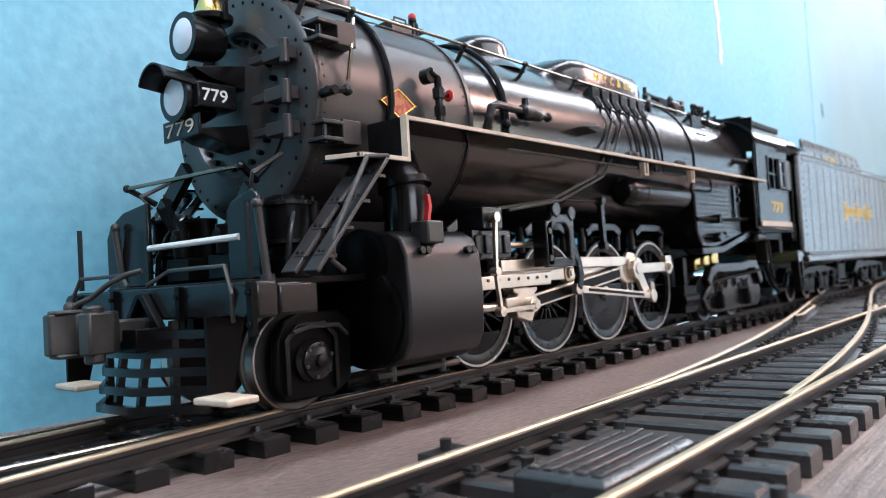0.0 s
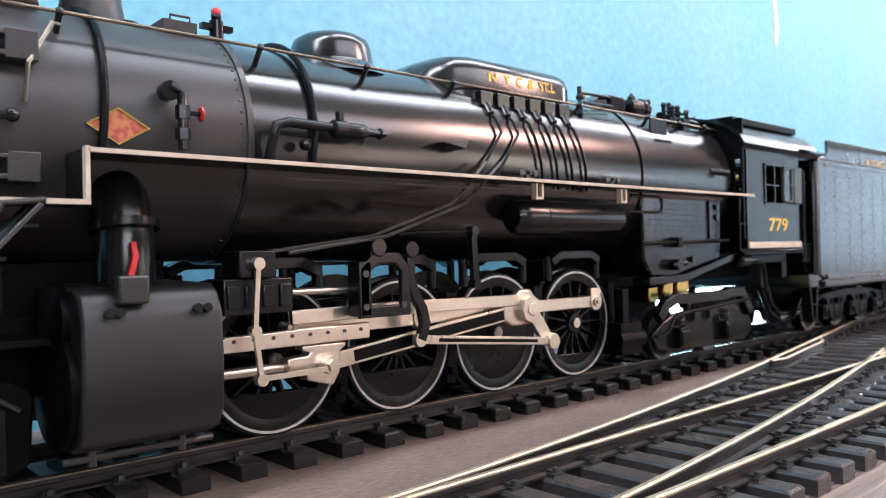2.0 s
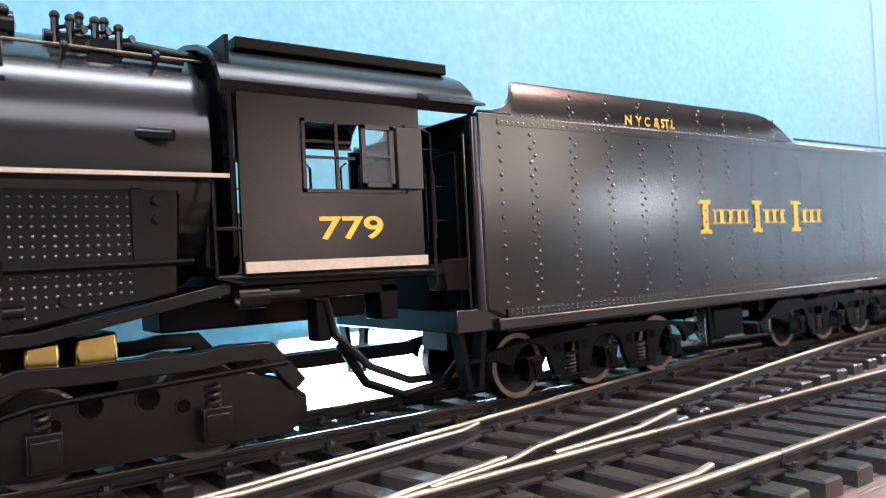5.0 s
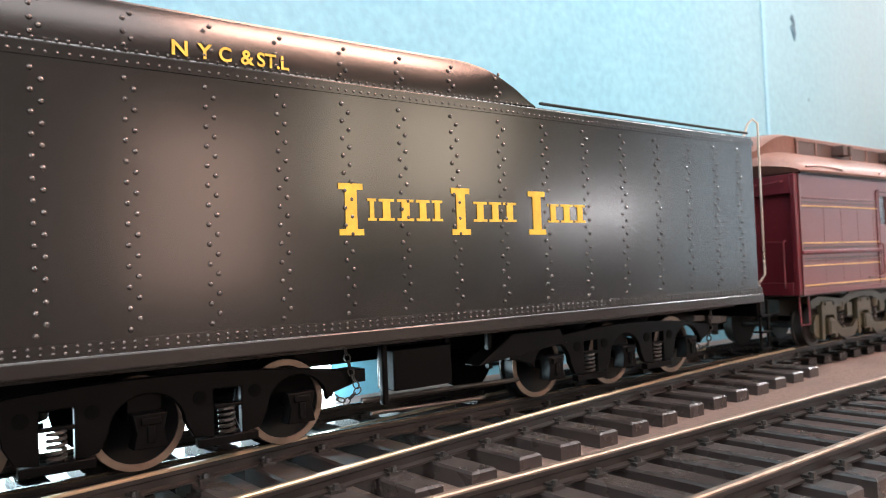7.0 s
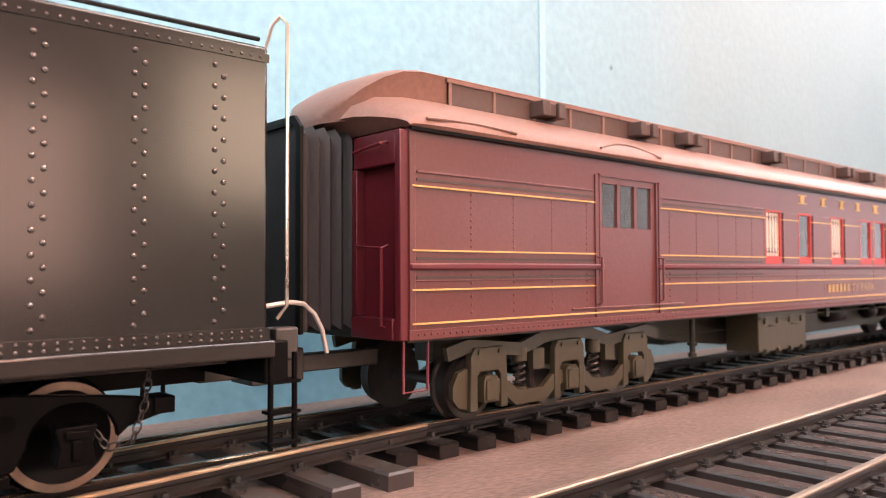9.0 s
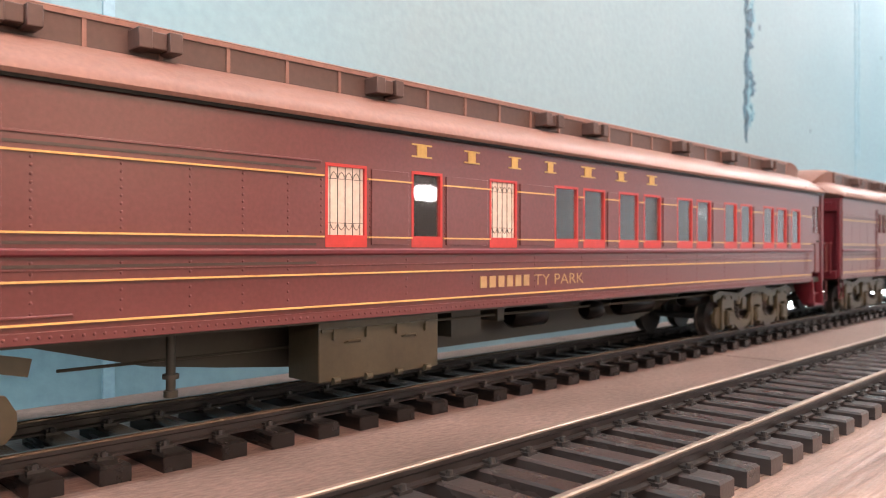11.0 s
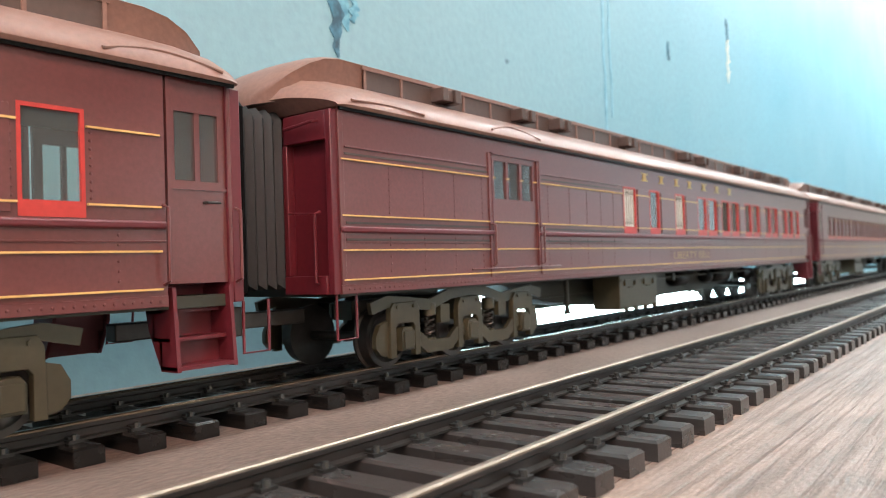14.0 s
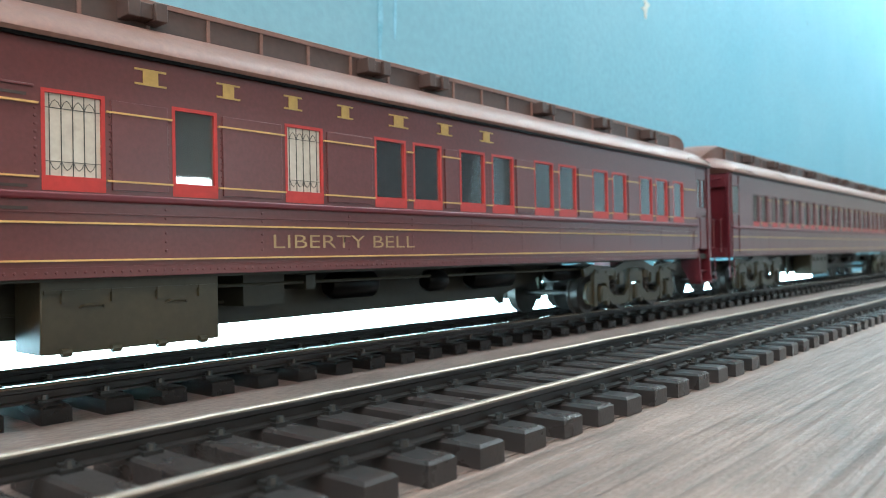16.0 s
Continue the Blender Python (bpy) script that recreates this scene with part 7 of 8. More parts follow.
# pilot truck
for s in (-1, 1):
    r = 0.0162
    px, pz = 0.1630, RAIL + r
    wh = part("pilot_wheel", Shape().lathe([(0.002, 0.0050), (r * 0.66, 0.0042), (r * 0.82, 0.0060), (r, 0.0062), (r, 0.001), (r + 0.0013, 0.0004), (r + 0.0013, -0.0008), (0.002, -0.0008)], (px, s * 0.0215, pz), (0, s, 0), 48), WHEEL, LOCO, "bright-treaded pilot wheel")
    part("tread", Shape().lathe([(r + 0.0002, 0.0012), (r + 0.0005, 0.0014), (r + 0.0005, 0.0058), (r + 0.0001, 0.0061)], (px, s * 0.0215, pz), (0, s, 0), 48), STEEL, wh, "bright worn tread")
    plate = [(px - 0.0135, 0.0262), (px - 0.0100, 0.0205), (px + 0.0105, 0.0200), (px + 0.0185, 0.0240), (px + 0.0195, 0.0440), (px + 0.0140, 0.0480), (px - 0.0020, 0.0490), (px - 0.0090, 0.0465), (px - 0.0125, 0.0400)]
    fr = part("pilot_truck_frame", Shape().prism(plate, *sorted((s * 0.0312, s * 0.0345))), MATT, LOCO, bevel=0.0008)
    part("frame_rib", Shape().ribbon([(px - 0.0095, 0.0225), (px - 0.0095, 0.0400), (px - 0.0050, 0.0440), (px + 0.0060, 0.0445), (px + 0.0110, 0.0400), (px + 0.0110, 0.0225)], 0.0018, *sorted((s * 0.0342, s * 0.0362))), BLACK, fr, bevel=0.0003)
    part("journal_box", Shape().lathe([(0.0072, 0), (0.0072, 0.0020), (0.0060, 0.0034), (0.0060, 0.0046), (0.0046, 0.0052), (0.0022, 0.0054), (0.0020, 0.0066), (0.0003, 0.0068)], (px + 0.0008, s * 0.0340, pz - 0.0002), (0, s, 0), 28), BLACK, fr)
    for k in range(6):
        a6 = k * math.pi / 3 + 0.3
        part("bolt", Shape().cyl((px + 0.0008 + 0.0053 * math.cos(a6), s * 0.0384, pz + 0.0053 * math.sin(a6)), (px + 0.0008 + 0.0053 * math.cos(a6), s * 0.0394, pz + 0.0053 * math.sin(a6)), 0.0007, n=6), WHEEL, fr)
    part("brake_pipe", Shape().tube([(px - 0.0080, s * 0.0375, 0.0425), (px - 0.0020, s * 0.0385, 0.0440), (px + 0.0100, s * 0.0385, 0.0435), (px + 0.0150, s * 0.0370, 0.0400)], 0.0008, 6), WHEEL, fr)
# pilot deck, beam, air-pump shields
part("pilot_deck", Shape().box(0.1340, 0.1900, -0.0400, 0.0400, 0.0575, 0.0600), MATT, LOCO, bevel=0.0005)
part("pilot_beam", Shape().box(0.1270, 0.1345, -0.0575, 0.0540, 0.0490, 0.0592), BLACK, LOCO, "black pilot beam", bevel=0.0008)
for s in (-1, 1):
    part("beam_end", Shape().cyl((0.1275, s * 0.0512, 0.0540), (0.1258, s * 0.0512, 0.0540), 0.0046, n=18), BLACK, LOCO)
    ped = Shape().prism([(s * 0.0250, 0.0600), (s * 0.0550, 0.0600), (s * 0.0550, 0.0790), (s * 0.0520, 0.0835), (s * 0.0420, 0.0880), (s * 0.0250, 0.0900)] if s > 0 else [(s * 0.0235, 0.0600), (s * 0.0400, 0.0600), (s * 0.0400, 0.0850), (s * 0.0370, 0.0880), (s * 0.0260, 0.0850), (s * 0.0235, 0.0820)], 0.1420, 0.1440, "yz")
    sh = part("pump_shield", ped, BLACK, LOCO, "black air pump shield", bevel=0.0006)
    part("air_pump", Shape().lathe([(0.0080, 0.0600), (0.0080, 0.0660), (0.0060, 0.0670), (0.0060, 0.0700), (0.0082, 0.0710), (0.0082, 0.0840), (0.0060, 0.0860), (0.0020, 0.0870)], (0.1580, s * 0.0330, 0), n=24).cyl((0.1680, s * 0.0300, 0.0600), (0.1680, s * 0.0300, 0.0850), 0.0055, n=18), MATT, LOCO, "black air pump")
    part("shield_brace", Shape().ribbon([(s * 0.0120, 0.0740), (s * 0.0270, 0.0900)], 0.0050, 0.1480, 0.1500, "yz"), BLACK, LOCO)
    part("marker_post", Shape().tube([(0.1300, s * 0.0510, 0.0600), (0.1300, s * 0.0510, 0.0820)], 0.0009, 6), BLACK, LOCO)
    part("uncoupling_lever", Shape().tube([(0.1265, s * 0.0470, 0.0480), (0.1250, s * 0.0490, 0.0560), (0.1265, s * 0.0440, 0.0640), (0.1265, s * 0.0150, 0.0640), (0.1240, s * 0.0060, 0.0600)], 0.0007, 6), WHEEL, LOCO)
    part("front_handrail", Shape().tube([(0.1470, s * 0.0300, 0.0885), (0.1450, s * 0.0340, 0.0930), (0.1600, s * 0.0300, 0.1010)], 0.0008, 6), WHEEL, LOCO)
    fy0, fy1 = (0.0430, 0.0580) if s < 0 else (0.0260, 0.0440)
    part("foot_step", Shape().loft([[(0.1150, s * fy0, z), (0.1260, s * fy0, z), (0.1260, s * fy1, z), (0.1160, s * fy1, z)] for z in (0.0266, 0.0286)]), TRIM, LOCO, "cream foot step", bevel=0.0006)
    part("step_hanger", Shape().prism([(0.1200, 0.0500), (0.1330, 0.0500), (0.1270, 0.0262), (0.1200, 0.0262)], *sorted((s * 0.0425, s * 0.0438))), MATT, LOCO)
    slope = [(0.1790, 0.0965), (0.1470, 0.0610)]
    ldr = part("front_ladder", Shape().ribbon(slope, 0.0014, *sorted((s * 0.0432, s * 0.0498))), SMOKEBOX, LOCO, "grey sloping boarding ladder", bevel=0.0003)
    part("ladder_side", Shape().ribbon(slope, 0.0014, *sorted((s * 0.0538, s * 0.0602))), SMOKEBOX, ldr, bevel=0.0003)
    for k in range(4):
        f = (k + 0.55) / 4.2
        rx, rz = 0.1790 - 0.0320 * f + 0.0010, 0.0965 - 0.0355 * f - 0.0008
        part("ladder_step", Shape().box(rx - 0.0026, rx + 0.0026, *sorted((s * 0.0452, s * 0.0590)), rz - 0.0007, rz + 0.0003), BLACK, ldr)
        for yy in (0.0461, 0.0484, 0.0559, 0.0581):
            part("bolt", Shape().rivets([(rx - 0.0017, s * yy, rz + 0.0014)], 0.0006, (-0.74, 0, 0.67)), BLACK, ldr)
    part("ladder_rail", Shape().tube([(0.1800, s * 0.0590, 0.0975), (0.1700, s * 0.0595, 0.0965), (0.1550, s * 0.0590, 0.0720), (0.1545, s * 0.0580, 0.0640), (0.1600, s * 0.0570, 0.0610)], 0.0009, 8), WHEEL, LOCO)
part("white_pipe", Shape().tube([(0.1420, 0.0240, 0.0735), (0.1420, -0.0300, 0.0735)], 0.0011, 8), WHITE, LOCO, "white pipe across the deck")
part("brow_rail", Shape().tube([(0.1470, 0.0472, 0.0978), (0.1520, -0.0182, 0.0981)], 0.0008, 8), RAIL_DARK, LOCO, "bright straight rail over the pumps")
part("brow_rail_post", Shape().tube([(0.1470, 0.0472, 0.0978), (0.1540, 0.0390, 0.0912)], 0.0012, 8).ball((0.1470, 0.0472, 0.0978), 0.0016, 8), BLACK, LOCO)
part("brow_rail_post", Shape().tube([(0.1520, -0.0182, 0.0981), (0.1600, -0.0161, 0.0937)], 0.0012, 8).ball((0.1520, -0.0182, 0.0981), 0.0016, 8), BLACK, LOCO)
part("number_brace", Shape().ribbon([(0.0300, 0.0860), (0.0120, 0.1010)], 0.0060, 0.1500, 0.1530, "yz"), BLACK, LOCO)
part("air_hose", Shape().tube([(0.1262, 0.0010, 0.0650), (0.1230, 0.0045, 0.0640), (0.1190, 0.0100, 0.0610), (0.1160, 0.0150, 0.0570), (0.1110, 0.0190, 0.0545)], 0.0009, 10).ball((0.1110, 0.0190, 0.0545), 0.0020, 8), WHEEL, LOCO, "dark bent air hose")
part("draft_box", Shape().box(0.1160, 0.1290, -0.0125, 0.0125, 0.0400, 0.0470).prism([(0.0080, 0.0470), (0.0115, 0.0470), (0.0020, 0.0575), (-0.0010, 0.0575)], 0.1240, 0.1268, "yz").prism([(-0.0115, 0.0470), (-0.0080, 0.0470), (0.0010, 0.0575), (-0.0020, 0.0575)], 0.1240, 0.1268, "yz"), MATT, LOCO, bevel=0.0004)
for y in (-0.0560, -0.0200, 0.0200):
    part("beam_strap", Shape().box(0.1255, 0.1272, y - 0.0012, y + 0.0012, 0.0440, 0.0590).cyl((0.1255, y, 0.0560), (0.1247, y, 0.0560), 0.0009, n=8).cyl((0.1255, y, 0.0475), (0.1247, y, 0.0475), 0.0009, n=8), MATT, LOCO)
part("deck_casting", Shape().box(0.1345, 0.1490, -0.0575, -0.0460, 0.0490, 0.0585), BLACK, LOCO, bevel=0.0010)
for s in (-1, 1):
    part("deck_pipe", Shape().cyl((0.1395, s * 0.0430, 0.0824), (0.1421, s * 0.0430, 0.0590), 0.0013, n=10).ball((0.1395, s * 0.0430, 0.0824), 0.0018, 8).cyl((0.1421, s * 0.0430, 0.0590), (0.1420, s * 0.0430, 0.0612), 0.0022, n=10), WHEEL, LOCO, "dark steel upright pipe")
    part("pump_ring", Shape().lathe([(0.0083, 0), (0.0094, 0.0002), (0.0094, 0.0014), (0.0083, 0.0016)], (0.1580, s * 0.0330, 0.0705), n=24).lathe([(0.0083, 0), (0.0094, 0.0002), (0.0094, 0.0014), (0.0083, 0.0016)], (0.1580, s * 0.0330, 0.0828), n=24), BLACK, LOCO)
    for k in range(8):
        a8 = k * math.pi / 4
        part("pump_stud", Shape().cyl((0.1580 + 0.0088 * math.cos(a8), s * 0.0330 + 0.0088 * math.sin(a8), 0.0842), (0.1580 + 0.0088 * math.cos(a8), s * 0.0330 + 0.0088 * math.sin(a8), 0.0858), 0.0006, n=6), BLACK, LOCO)
    part("pump_pipe", Shape().tube([(0.1480, s * 0.0300, 0.0620), (0.1475, s * 0.0280, 0.0700), (0.1500, s * 0.0240, 0.0790), (0.1560, s * 0.0220, 0.0850)], 0.0010, 8).tube([(0.1500, s * 0.0420, 0.0620), (0.1505, s * 0.0440, 0.0740), (0.1530, s * 0.0430, 0.0800)], 0.0009, 8), BLACK, LOCO)
    part("pump_fitting", Shape().box(0.1460, 0.1520, *sorted((s * 0.0060, s * 0.0200)), 0.0610, 0.0690).cyl((0.1480, s * 0.0130, 0.0690), (0.1480, s * 0.0130, 0.0790), 0.0028, n=14).cyl((0.1455, s * 0.0130, 0.0755), (0.1448, s * 0.0130, 0.0755), 0.0022, n=12), MATT, LOCO, bevel=0.0004)
cp = Shape().box(0.1090, 0.1290, -0.0045, 0.0045, 0.0430, 0.0500)
cp.prism([(0.0985, 0.0095), (0.1120, 0.0105), (0.1150, 0.0040), (0.1150, -0.0050), (0.1110, -0.0100), (0.1030, -0.0110), (0.1020, -0.0060), (0.1085, -0.0030), (0.1065, 0.0030), (0.0985, 0.0050)], 0.0405, 0.0530, "xy").cyl((0.1060, -0.0075, 0.0380), (0.1060, -0.0075, 0.0550), 0.0030, n=14)
cp.box(0.1000, 0.1080, 0.0030, 0.0100, 0.0395, 0.0410).box(0.1000, 0.1080, 0.0030, 0.0100, 0.0525, 0.0540)
part("coupler", cp, WHEEL, LOCO, "dark steel knuckle coupler", bevel=0.0008)
for k in range(5):
    z = 0.0215 + k * 0.0055
    w = 0.0300 + 0.0012 * k
    part("pilot_slat", Shape().ribbon([(0.1290, -w), (0.1150 + 0.0012 * k, -0.010), (0.1150 + 0.0012 * k, 0.010), (0.1290, w)], 0.0020, z, z + 0.0026, "xy"), BLACK, LOCO)
for y in (-0.020, -0.007, 0.007, 0.020):
    part("pilot_upright", Shape().ribbon([(0.1165 + abs(y) * 0.35, 0.0205), (0.1240, 0.0490)], 0.0022, y - 0.0010, y + 0.0010), BLACK, LOCO)
# trailing truck
for s in (-1, 1):
    a, b = sorted((s * 0.0345, s * 0.0378))
    tf = Shape().prism([(0.4900, 0.0330), (0.4960, 0.0250), (0.5080, 0.0220), (0.5960, 0.0220), (0.6040, 0.0270), (0.6040, 0.0350), (0.5950, 0.0420), (0.5800, 0.0470), (0.5350, 0.0450), (0.5150, 0.0440), (0.5020, 0.0400)], a, b)
    fr = part("trailing_truck_frame", tf, BLACK, LOCO, "black trailing truck side frame", bevel=0.0008)
    part("frame_bar", Shape().ribbon([(0.4948, 0.0423), (0.5017, 0.0494), (0.5109, 0.0524), (0.5251, 0.0517), (0.5646, 0.0517), (0.5734, 0.0531), (0.5885, 0.0527), (0.6002, 0.0392)], 0.0062, *sorted((s * 0.0360, s * 0.0410))), BLACK, fr, bevel=0.0005)
    part("brake_pipe", Shape().tube([(0.4880, s * 0.0415, 0.0330), (0.5000, s * 0.0420, 0.0350), (0.5060, s * 0.0420, 0.0420), (0.5150, s * 0.0420, 0.0440), (0.5950, s * 0.0420, 0.0480)], 0.0010, 8), MATT, fr)
    # no hole is cut: a black disc gives its shade, a lip its edge
    for x, z, r in ((0.5204, 0.0373, 0.0019), (0.5307, 0.0415, 0.0036), (0.5480, 0.0415, 0.0036), (0.5590, 0.0375, 0.0022)):
        part("lightening_hole_shade", Shape().cyl((x, s * 0.0376, z), (x, s * 0.0380, z), r, n=20), HOLE_SHADE, fr)
        part("hole_lip", Shape().lathe([(r, 0.0), (r, 0.0008), (r + 0.0006, 0.0008), (r + 0.0008, 0.0)], (x, s * 0.0377, z), (0, s, 0), 20), BLACK, fr)
    for x in (0.5170, 0.5690):
        jb = Shape().box(x - 0.0050, x + 0.0050, *sorted((s * 0.0360, s * 0.0425)), 0.0245, 0.0360).box(x - 0.0040, x + 0.0040, *sorted((s * 0.0425, s * 0.0432)), 0.0255, 0.0340)
        part("journal_box", jb, BLACK, fr, bevel=0.0006)
        sp = Shape()
        spring(sp, x, s * 0.0390, 0.0360, 0.0430, 0.0020, 3, 0.0006)
        part("spring", sp, WHEEL, fr)
    for x, r in ((0.5170, 0.0150), (0.5690, 0.0165)):
        part("trailing_wheel", Shape().lathe([(0.002, 0.0050), (r * 0.7, 0.0040), (r * 0.85, 0.0060), (r, 0.0062), (r, 0.001), (r + 0.0013, 0.0004), (r + 0.0013, -0.0008), (0.002, -0.0008)], (x, s * 0.0212, RAIL + r), (0, s, 0), 40), WHEEL, LOCO)
    part("stoker_box", Shape().box(0.4630, 0.4820, *sorted((s * 0.0240, s * 0.0370)), 0.0250, 0.0420).cyl((0.4620, s * 0.0330, 0.0330), (0.4850, s * 0.0330, 0.0330), 0.0055, n=16).box(0.4660, 0.4720, *sorted((s * 0.030, s * 0.036)), 0.0420, 0.0600), MATT, LOCO, bevel=0.0006)
part("drawbar", Shape().box(0.5900, 0.6720, -0.0060, 0.0060, 0.0400, 0.0460), MATT, LOCO)
part("cab_hose", Shape().tube([(0.6180, -0.0380, 0.0520), (0.6280, -0.0390, 0.0360), (0.6450, -0.0390, 0.0290), (0.6650, -0.0380, 0.0310), (0.6780, -0.0370, 0.0420)], 0.0018, 10), MATT, LOCO, "black rubber hose")


# ---- tracks ----
GAUGE = 0.02325          # rail centre from the track's centre line
RAIL_H = RAIL - TIE_TOP


def rail_section(y, z):
    """Flat-bottomed rail: foot, web, head."""
    h = RAIL_H
    half = [(0.0027, 0), (0.0027, 0.0007), (0.0006, 0.0011), (0.0006, h - 0.0021), (0.00125, h - 0.0016), (0.00125, h - 0.0004), (0.0009, h)]
    return [(y + a, z + b) for a, b in half] + [(y - a, z + b) for a, b in reversed(half)]


def rail_shape(line):
    """line: (x, y) points of the rail's centre."""
    return Shape().loft([[(x, a, b) for a, b in rail_section(y, TIE_TOP)] for x, y in line])


def tie_mesh(length, width=0.0098, mat=TIE):
    b = 0.0008
    w, l, h = width / 2, length / 2, TIE_TOP - GROUND
    rings = [[(-w, -l, 0), (w, -l, 0), (w, l, 0), (-w, l, 0)], [(-w, -l, h - b), (w, -l, h - b), (w, l, h - b), (-w, l, h - b)], [(-w + b, -l + b, h), (w - b, -l + b, h), (w - b, l - b, h), (-w + b, l - b, h)]]
    return Shape().loft(rings).mesh("tie", mat, smooth=False)


def clip_shape(shape, x, y):
    """Moulded rail fastening: a low lug on the rail's foot with one round-topped bolt on either side."""
    for s in (-1, 1):
        shape.box(x - 0.0025, x + 0.0025, *sorted((y + s * 0.0012, y + s * 0.0050)), TIE_TOP - 0.0002, TIE_TOP + 0.0010)
        shape.box(x - 0.0018, x + 0.0018, *sorted((y + s * 0.0010, y + s * 0.0034)), TIE_TOP + 0.0010, TIE_TOP + 0.0018)
        shape.cyl((x, y + s * 0.0036, TIE_TOP + 0.0010), (x, y + s * 0.0036, TIE_TOP + 0.0026), 0.0013, 0.0010, n=8)


def make_track(name, label, yc, x0, x1, step, rails, skip=(), tie_len=0.083, tops=RAIL_TOP, ties=TIE):
    tr = thing(name, ((x0 + x1) / 2, yc((x0 + x1) / 2), GROUND), label, "model track", kind="structure")
    o = ORIGIN[tr.name]
    for r in rails:
        n = max(2, int((r[1] - r[0]) / 0.02))
        line = [(r[0] + (r[1] - r[0]) * i / n, r[2](r[0] + (r[1] - r[0]) * i / n)) for i in range(n + 1)]
        bar = part("rail", rail_shape(line), RAIL_BODY, tr)
        head = Shape().loft([[(x, y + a, RAIL + b) for a, b in ((-0.00118, -0.0005), (0.00118, -0.0005), (0.00122, 0.0002), (0.0008, 0.0006), (-0.0008, 0.0006), (-0.00122, 0.0002))] for x, y in line])
        part("rail_head", head, r[3] if len(r) > 3 else tops, bar, "worn bright running surface")
    me, clips, rnd = tie_mesh(tie_len, mat=ties), Shape(), random.Random(name)
    x = x0
    while x < x1:
        if not any(a < x < b for a, b in skip):
            y = yc(x)
            tie = new("tie", me)
            tie.parent = tr
            slope = math.degrees(math.atan((yc(x + 0.01) - yc(x - 0.01)) / 0.02))
            tie.matrix_local = pose(x - o[0], y - o[1], 0, 0, 0, slope + rnd.uniform(-0.6, 0.6))
            for g in (-GAUGE, GAUGE):
                clip_shape(clips, x, y + g)
        x += step
    part("rail_clip", clips, CLIP, tr, "dark moulded rail fastenings", kind="stuff")
    return tr


def crossover(x):
    """Centre line of the track that leads from the front track over to the train's track."""
    u = min(1, max(0, (x - 0.15) / 1.10))
    return -0.1398 + 0.1398 * (3 * u * u - 2 * u ** 3)


def siding(x):
    return -0.0115 * max(0.0, (0.17 - x) / 0.09) ** 1.35


flat = lambda c: (lambda x: c)
make_track("main_track", "dark model railway track, ties darkened for shade under the train", flat(0.0), -0.55, 4.6, 0.0205,
                  [(-0.55, 4.6, flat(-GAUGE), RAIL_DARK), (-0.55, 4.6, flat(GAUGE), RAIL_DARK)], skip=((0.772, 1.142),), tie_len=0.073, ties=TIE_SHADED)
make_track("front_track", "empty model railway track with brassy rails and dark ties", flat(-0.1398), -0.50, 4.6, 0.0188,
                   [(-0.50, 0.70, flat(-0.1398 - GAUGE)), (-0.50, 0.70, flat(-0.1398 + GAUGE)), (0.7004, 4.6, flat(-0.1398 - GAUGE), RAIL_DULL), (0.7004, 4.6, flat(-0.1398 + GAUGE), RAIL_DULL)], tie_len=0.077)
LINK = make_track("crossover_track", "curved crossover of brassy rails between the two tracks", crossover, 0.40, 0.770, 0.0200,
                  [(0.235, 0.640, lambda x: crossover(x) - GAUGE), (0.654, 1.17, lambda x: crossover(x) - GAUGE),
                   (0.19, 0.905, lambda x: crossover(x) + GAUGE), (0.920, 1.14, lambda x: crossover(x) + GAUGE)], tie_len=0.066)
make_track("siding_track", "turnout rails leaving the main track ahead of the locomotive", siding, -0.5, -0.2, 0.0235,
                  [(-0.5, 0.165, lambda x: siding(x) - GAUGE), (-0.5, 0.120, lambda x: siding(x) + GAUGE)])
# long ties under both tracks where the crossover joins the main track
clips = Shape()
for k in range(16):
    x = 0.7833 + 0.0233 * k
    y0, y1 = -0.0864 + 0.116 * (x - 0.8773), 0.0365
    tie = new("tie", tie_mesh(y1 - y0, 0.0105))
    tie.parent = LINK
    tie.matrix_local = pose(x - ORIGIN[LINK.name][0], (y0 + y1) / 2 - ORIGIN[LINK.name][1], 0, 0, 0, 0.4 * math.sin(k * 2.3))
    for g in (-GAUGE, GAUGE):
        clip_shape(clips, x, crossover(x) + g)
        clip_shape(clips, x, g)
part("rail_clip", clips, CLIP, LINK, kind="stuff")
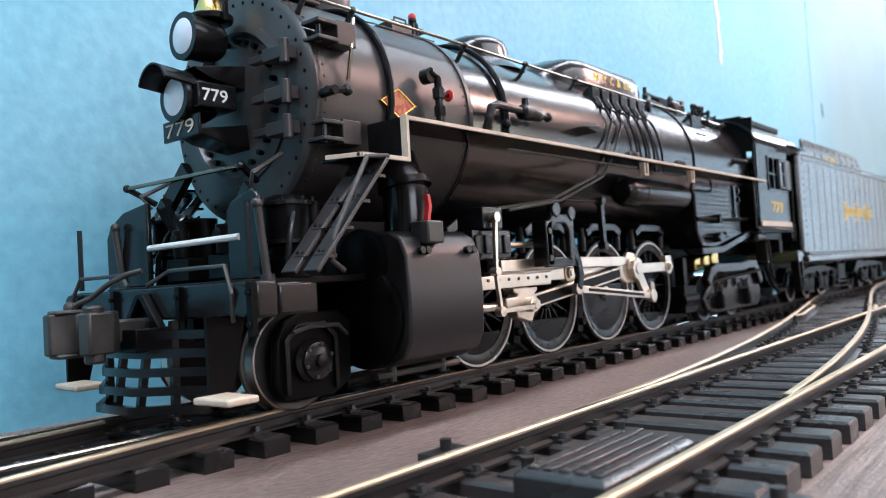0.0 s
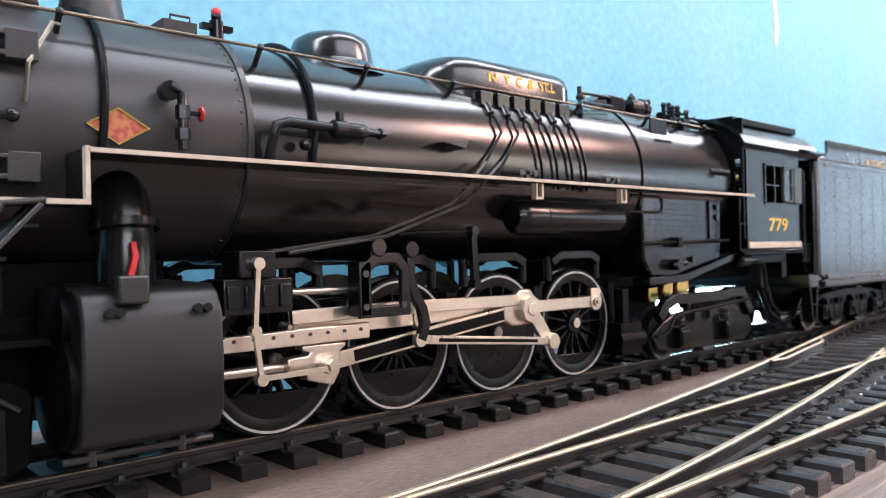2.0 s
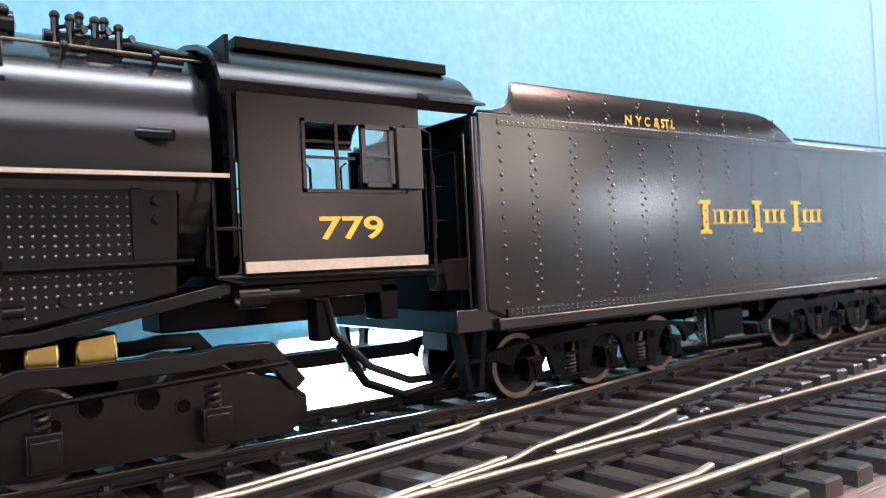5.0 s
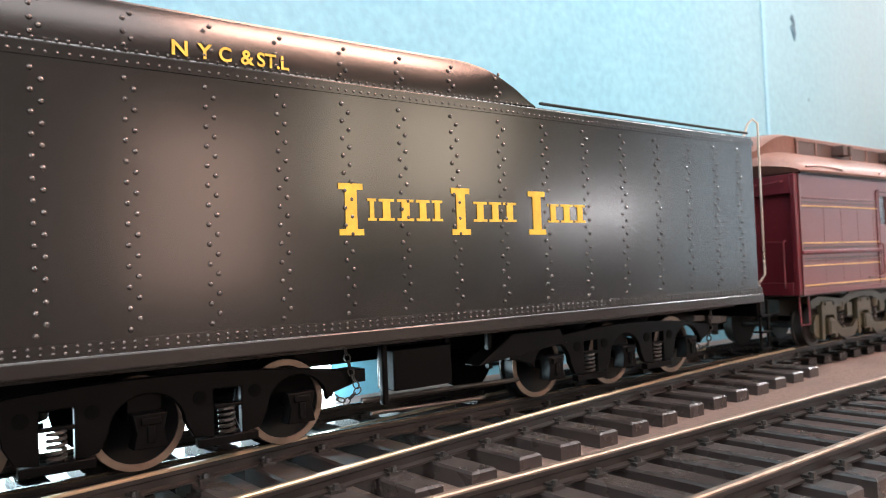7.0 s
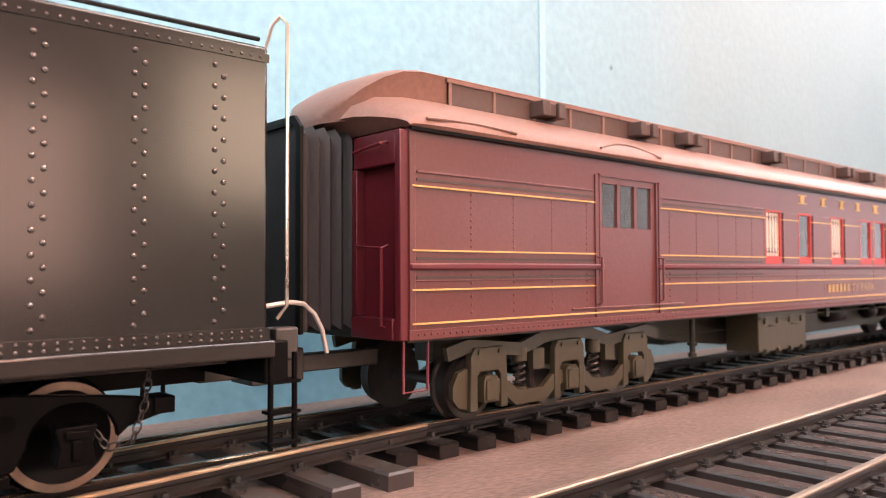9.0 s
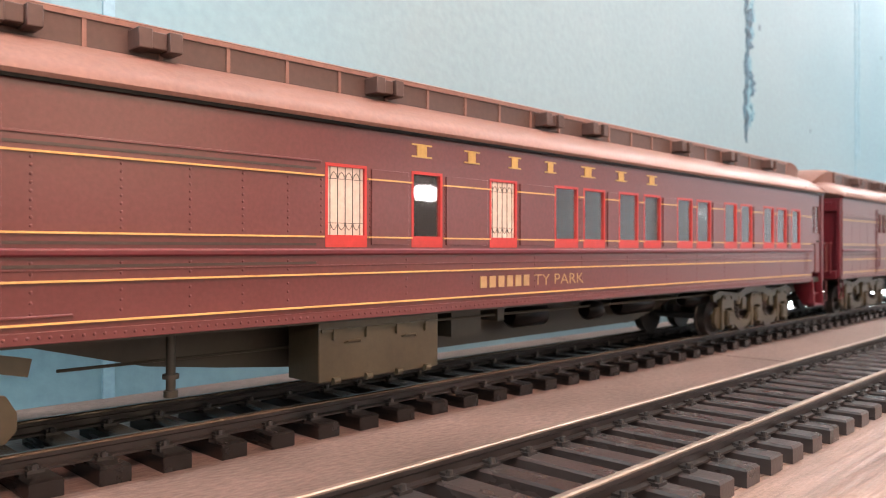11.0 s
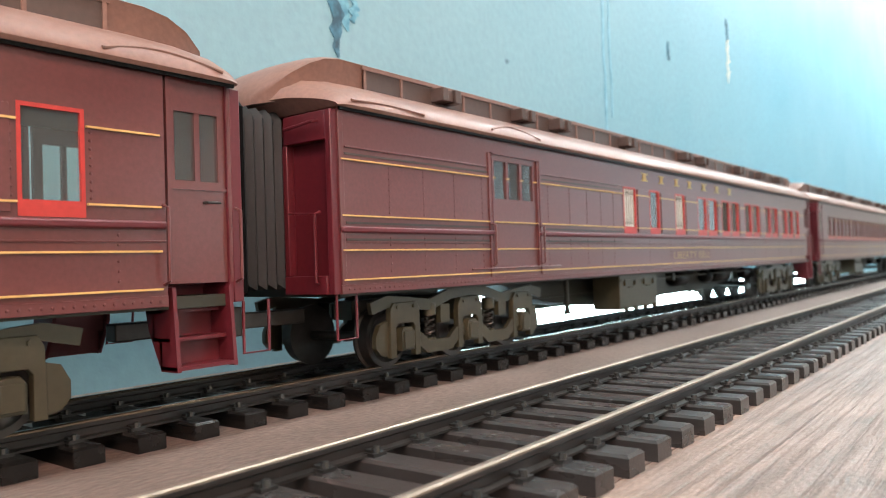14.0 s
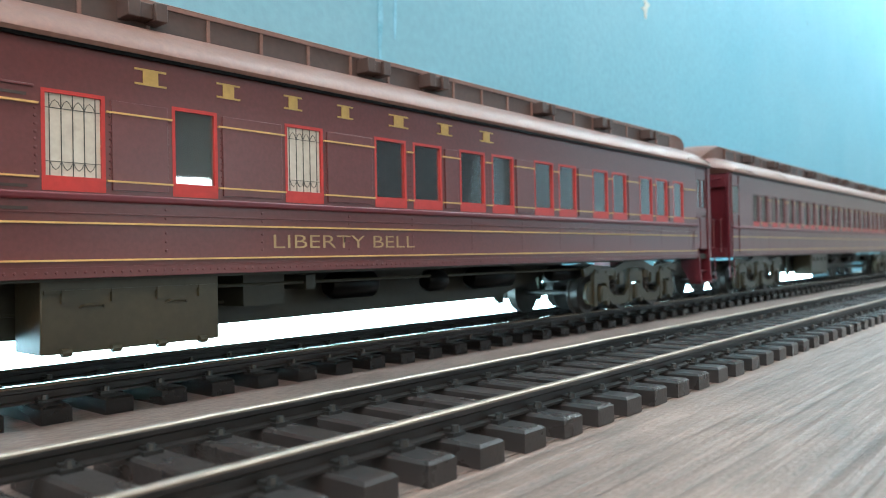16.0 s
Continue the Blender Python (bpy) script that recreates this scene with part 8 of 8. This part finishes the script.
# check rails, frog wings and the switch machine of the front turnout
gr = thing("turnout_fittings", (0.6, -0.12, TIE_TOP), "brass check rails and frog wings of the turnouts", "track fittings")
for pts in ([(0.585, -0.1560), (0.595, -0.1585), (0.665, -0.1588), (0.676, -0.1560)], [(0.548, -0.0765), (0.562, -0.0785), (0.655, -0.0620), (0.668, -0.0560)],
            [(0.604, -0.1135), (0.640, -0.1085), (0.662, -0.0990)], [(0.655, -0.1120), (0.700, -0.1085), (0.735, -0.0985)]):
    bar = part("check_rail", Shape().loft([[(x, a, b) for a, b in rail_section(y, TIE_TOP)] for x, y in pts]), RAIL_BODY, gr)
    part("rail_head", Shape().loft([[(x, y + a, RAIL + b) for a, b in ((-0.00118, -0.0005), (0.00118, -0.0005), (0.00122, 0.0002), (0.0008, 0.0006), (-0.0008, 0.0006), (-0.00122, 0.0002))] for x, y in pts]), RAIL_TOP, bar, "brassy rail head")
box = thing("switch_machine", (0.151, -0.1475, TIE_TOP), "dark plastic switch machine cover between the rails", "switch machine")
sm = Shape()
sm.loft([[(x0, y0, z), (x1, y0, z), (x1, y1, z), (x0, y1, z)] for x0, x1, y0, y1, z in
         ((0.1295, 0.1725, -0.1585, -0.1370, TIE_TOP - 0.0055), (0.1295, 0.1725, -0.1585, -0.1370, TIE_TOP + 0.0044), (0.1310, 0.1710, -0.1570, -0.1385, TIE_TOP + 0.0055))])
part("cover", sm, TIE, box, bevel=0.0004)
for i in range(5):
    part("plank_line", Shape().box(0.1315, 0.1705, -0.1567 + i * 0.0037, -0.1541 + i * 0.0037, TIE_TOP + 0.0052, TIE_TOP + 0.0062), TIE, box, bevel=0.0003)
for k in range(7):
    part("cover_bolt", Shape().rivets([(0.1345 + k * 0.0056, -0.1425, TIE_TOP + 0.0062)], 0.0005, (0, 0, 1)), CLIP, box)
for x, y in ((0.1542, -0.0985), (0.1472, -0.1290), (0.1479, -0.1839), (0.192, -0.1290)):
    st = thing("track_bolt", (x, y, TIE_TOP), "dark bolt standing on a turnout tie", "bolt")
    part("stem", Shape().cyl((x, y, TIE_TOP - 0.001), (x, y, TIE_TOP + 0.0035), 0.0016, n=12), CLIP, st)
    part("plate", Shape().box(x - 0.007, x + 0.007, y - 0.004, y + 0.004, TIE_TOP - 0.002, TIE_TOP + 0.0006), CLIP, st, bevel=0.0003)
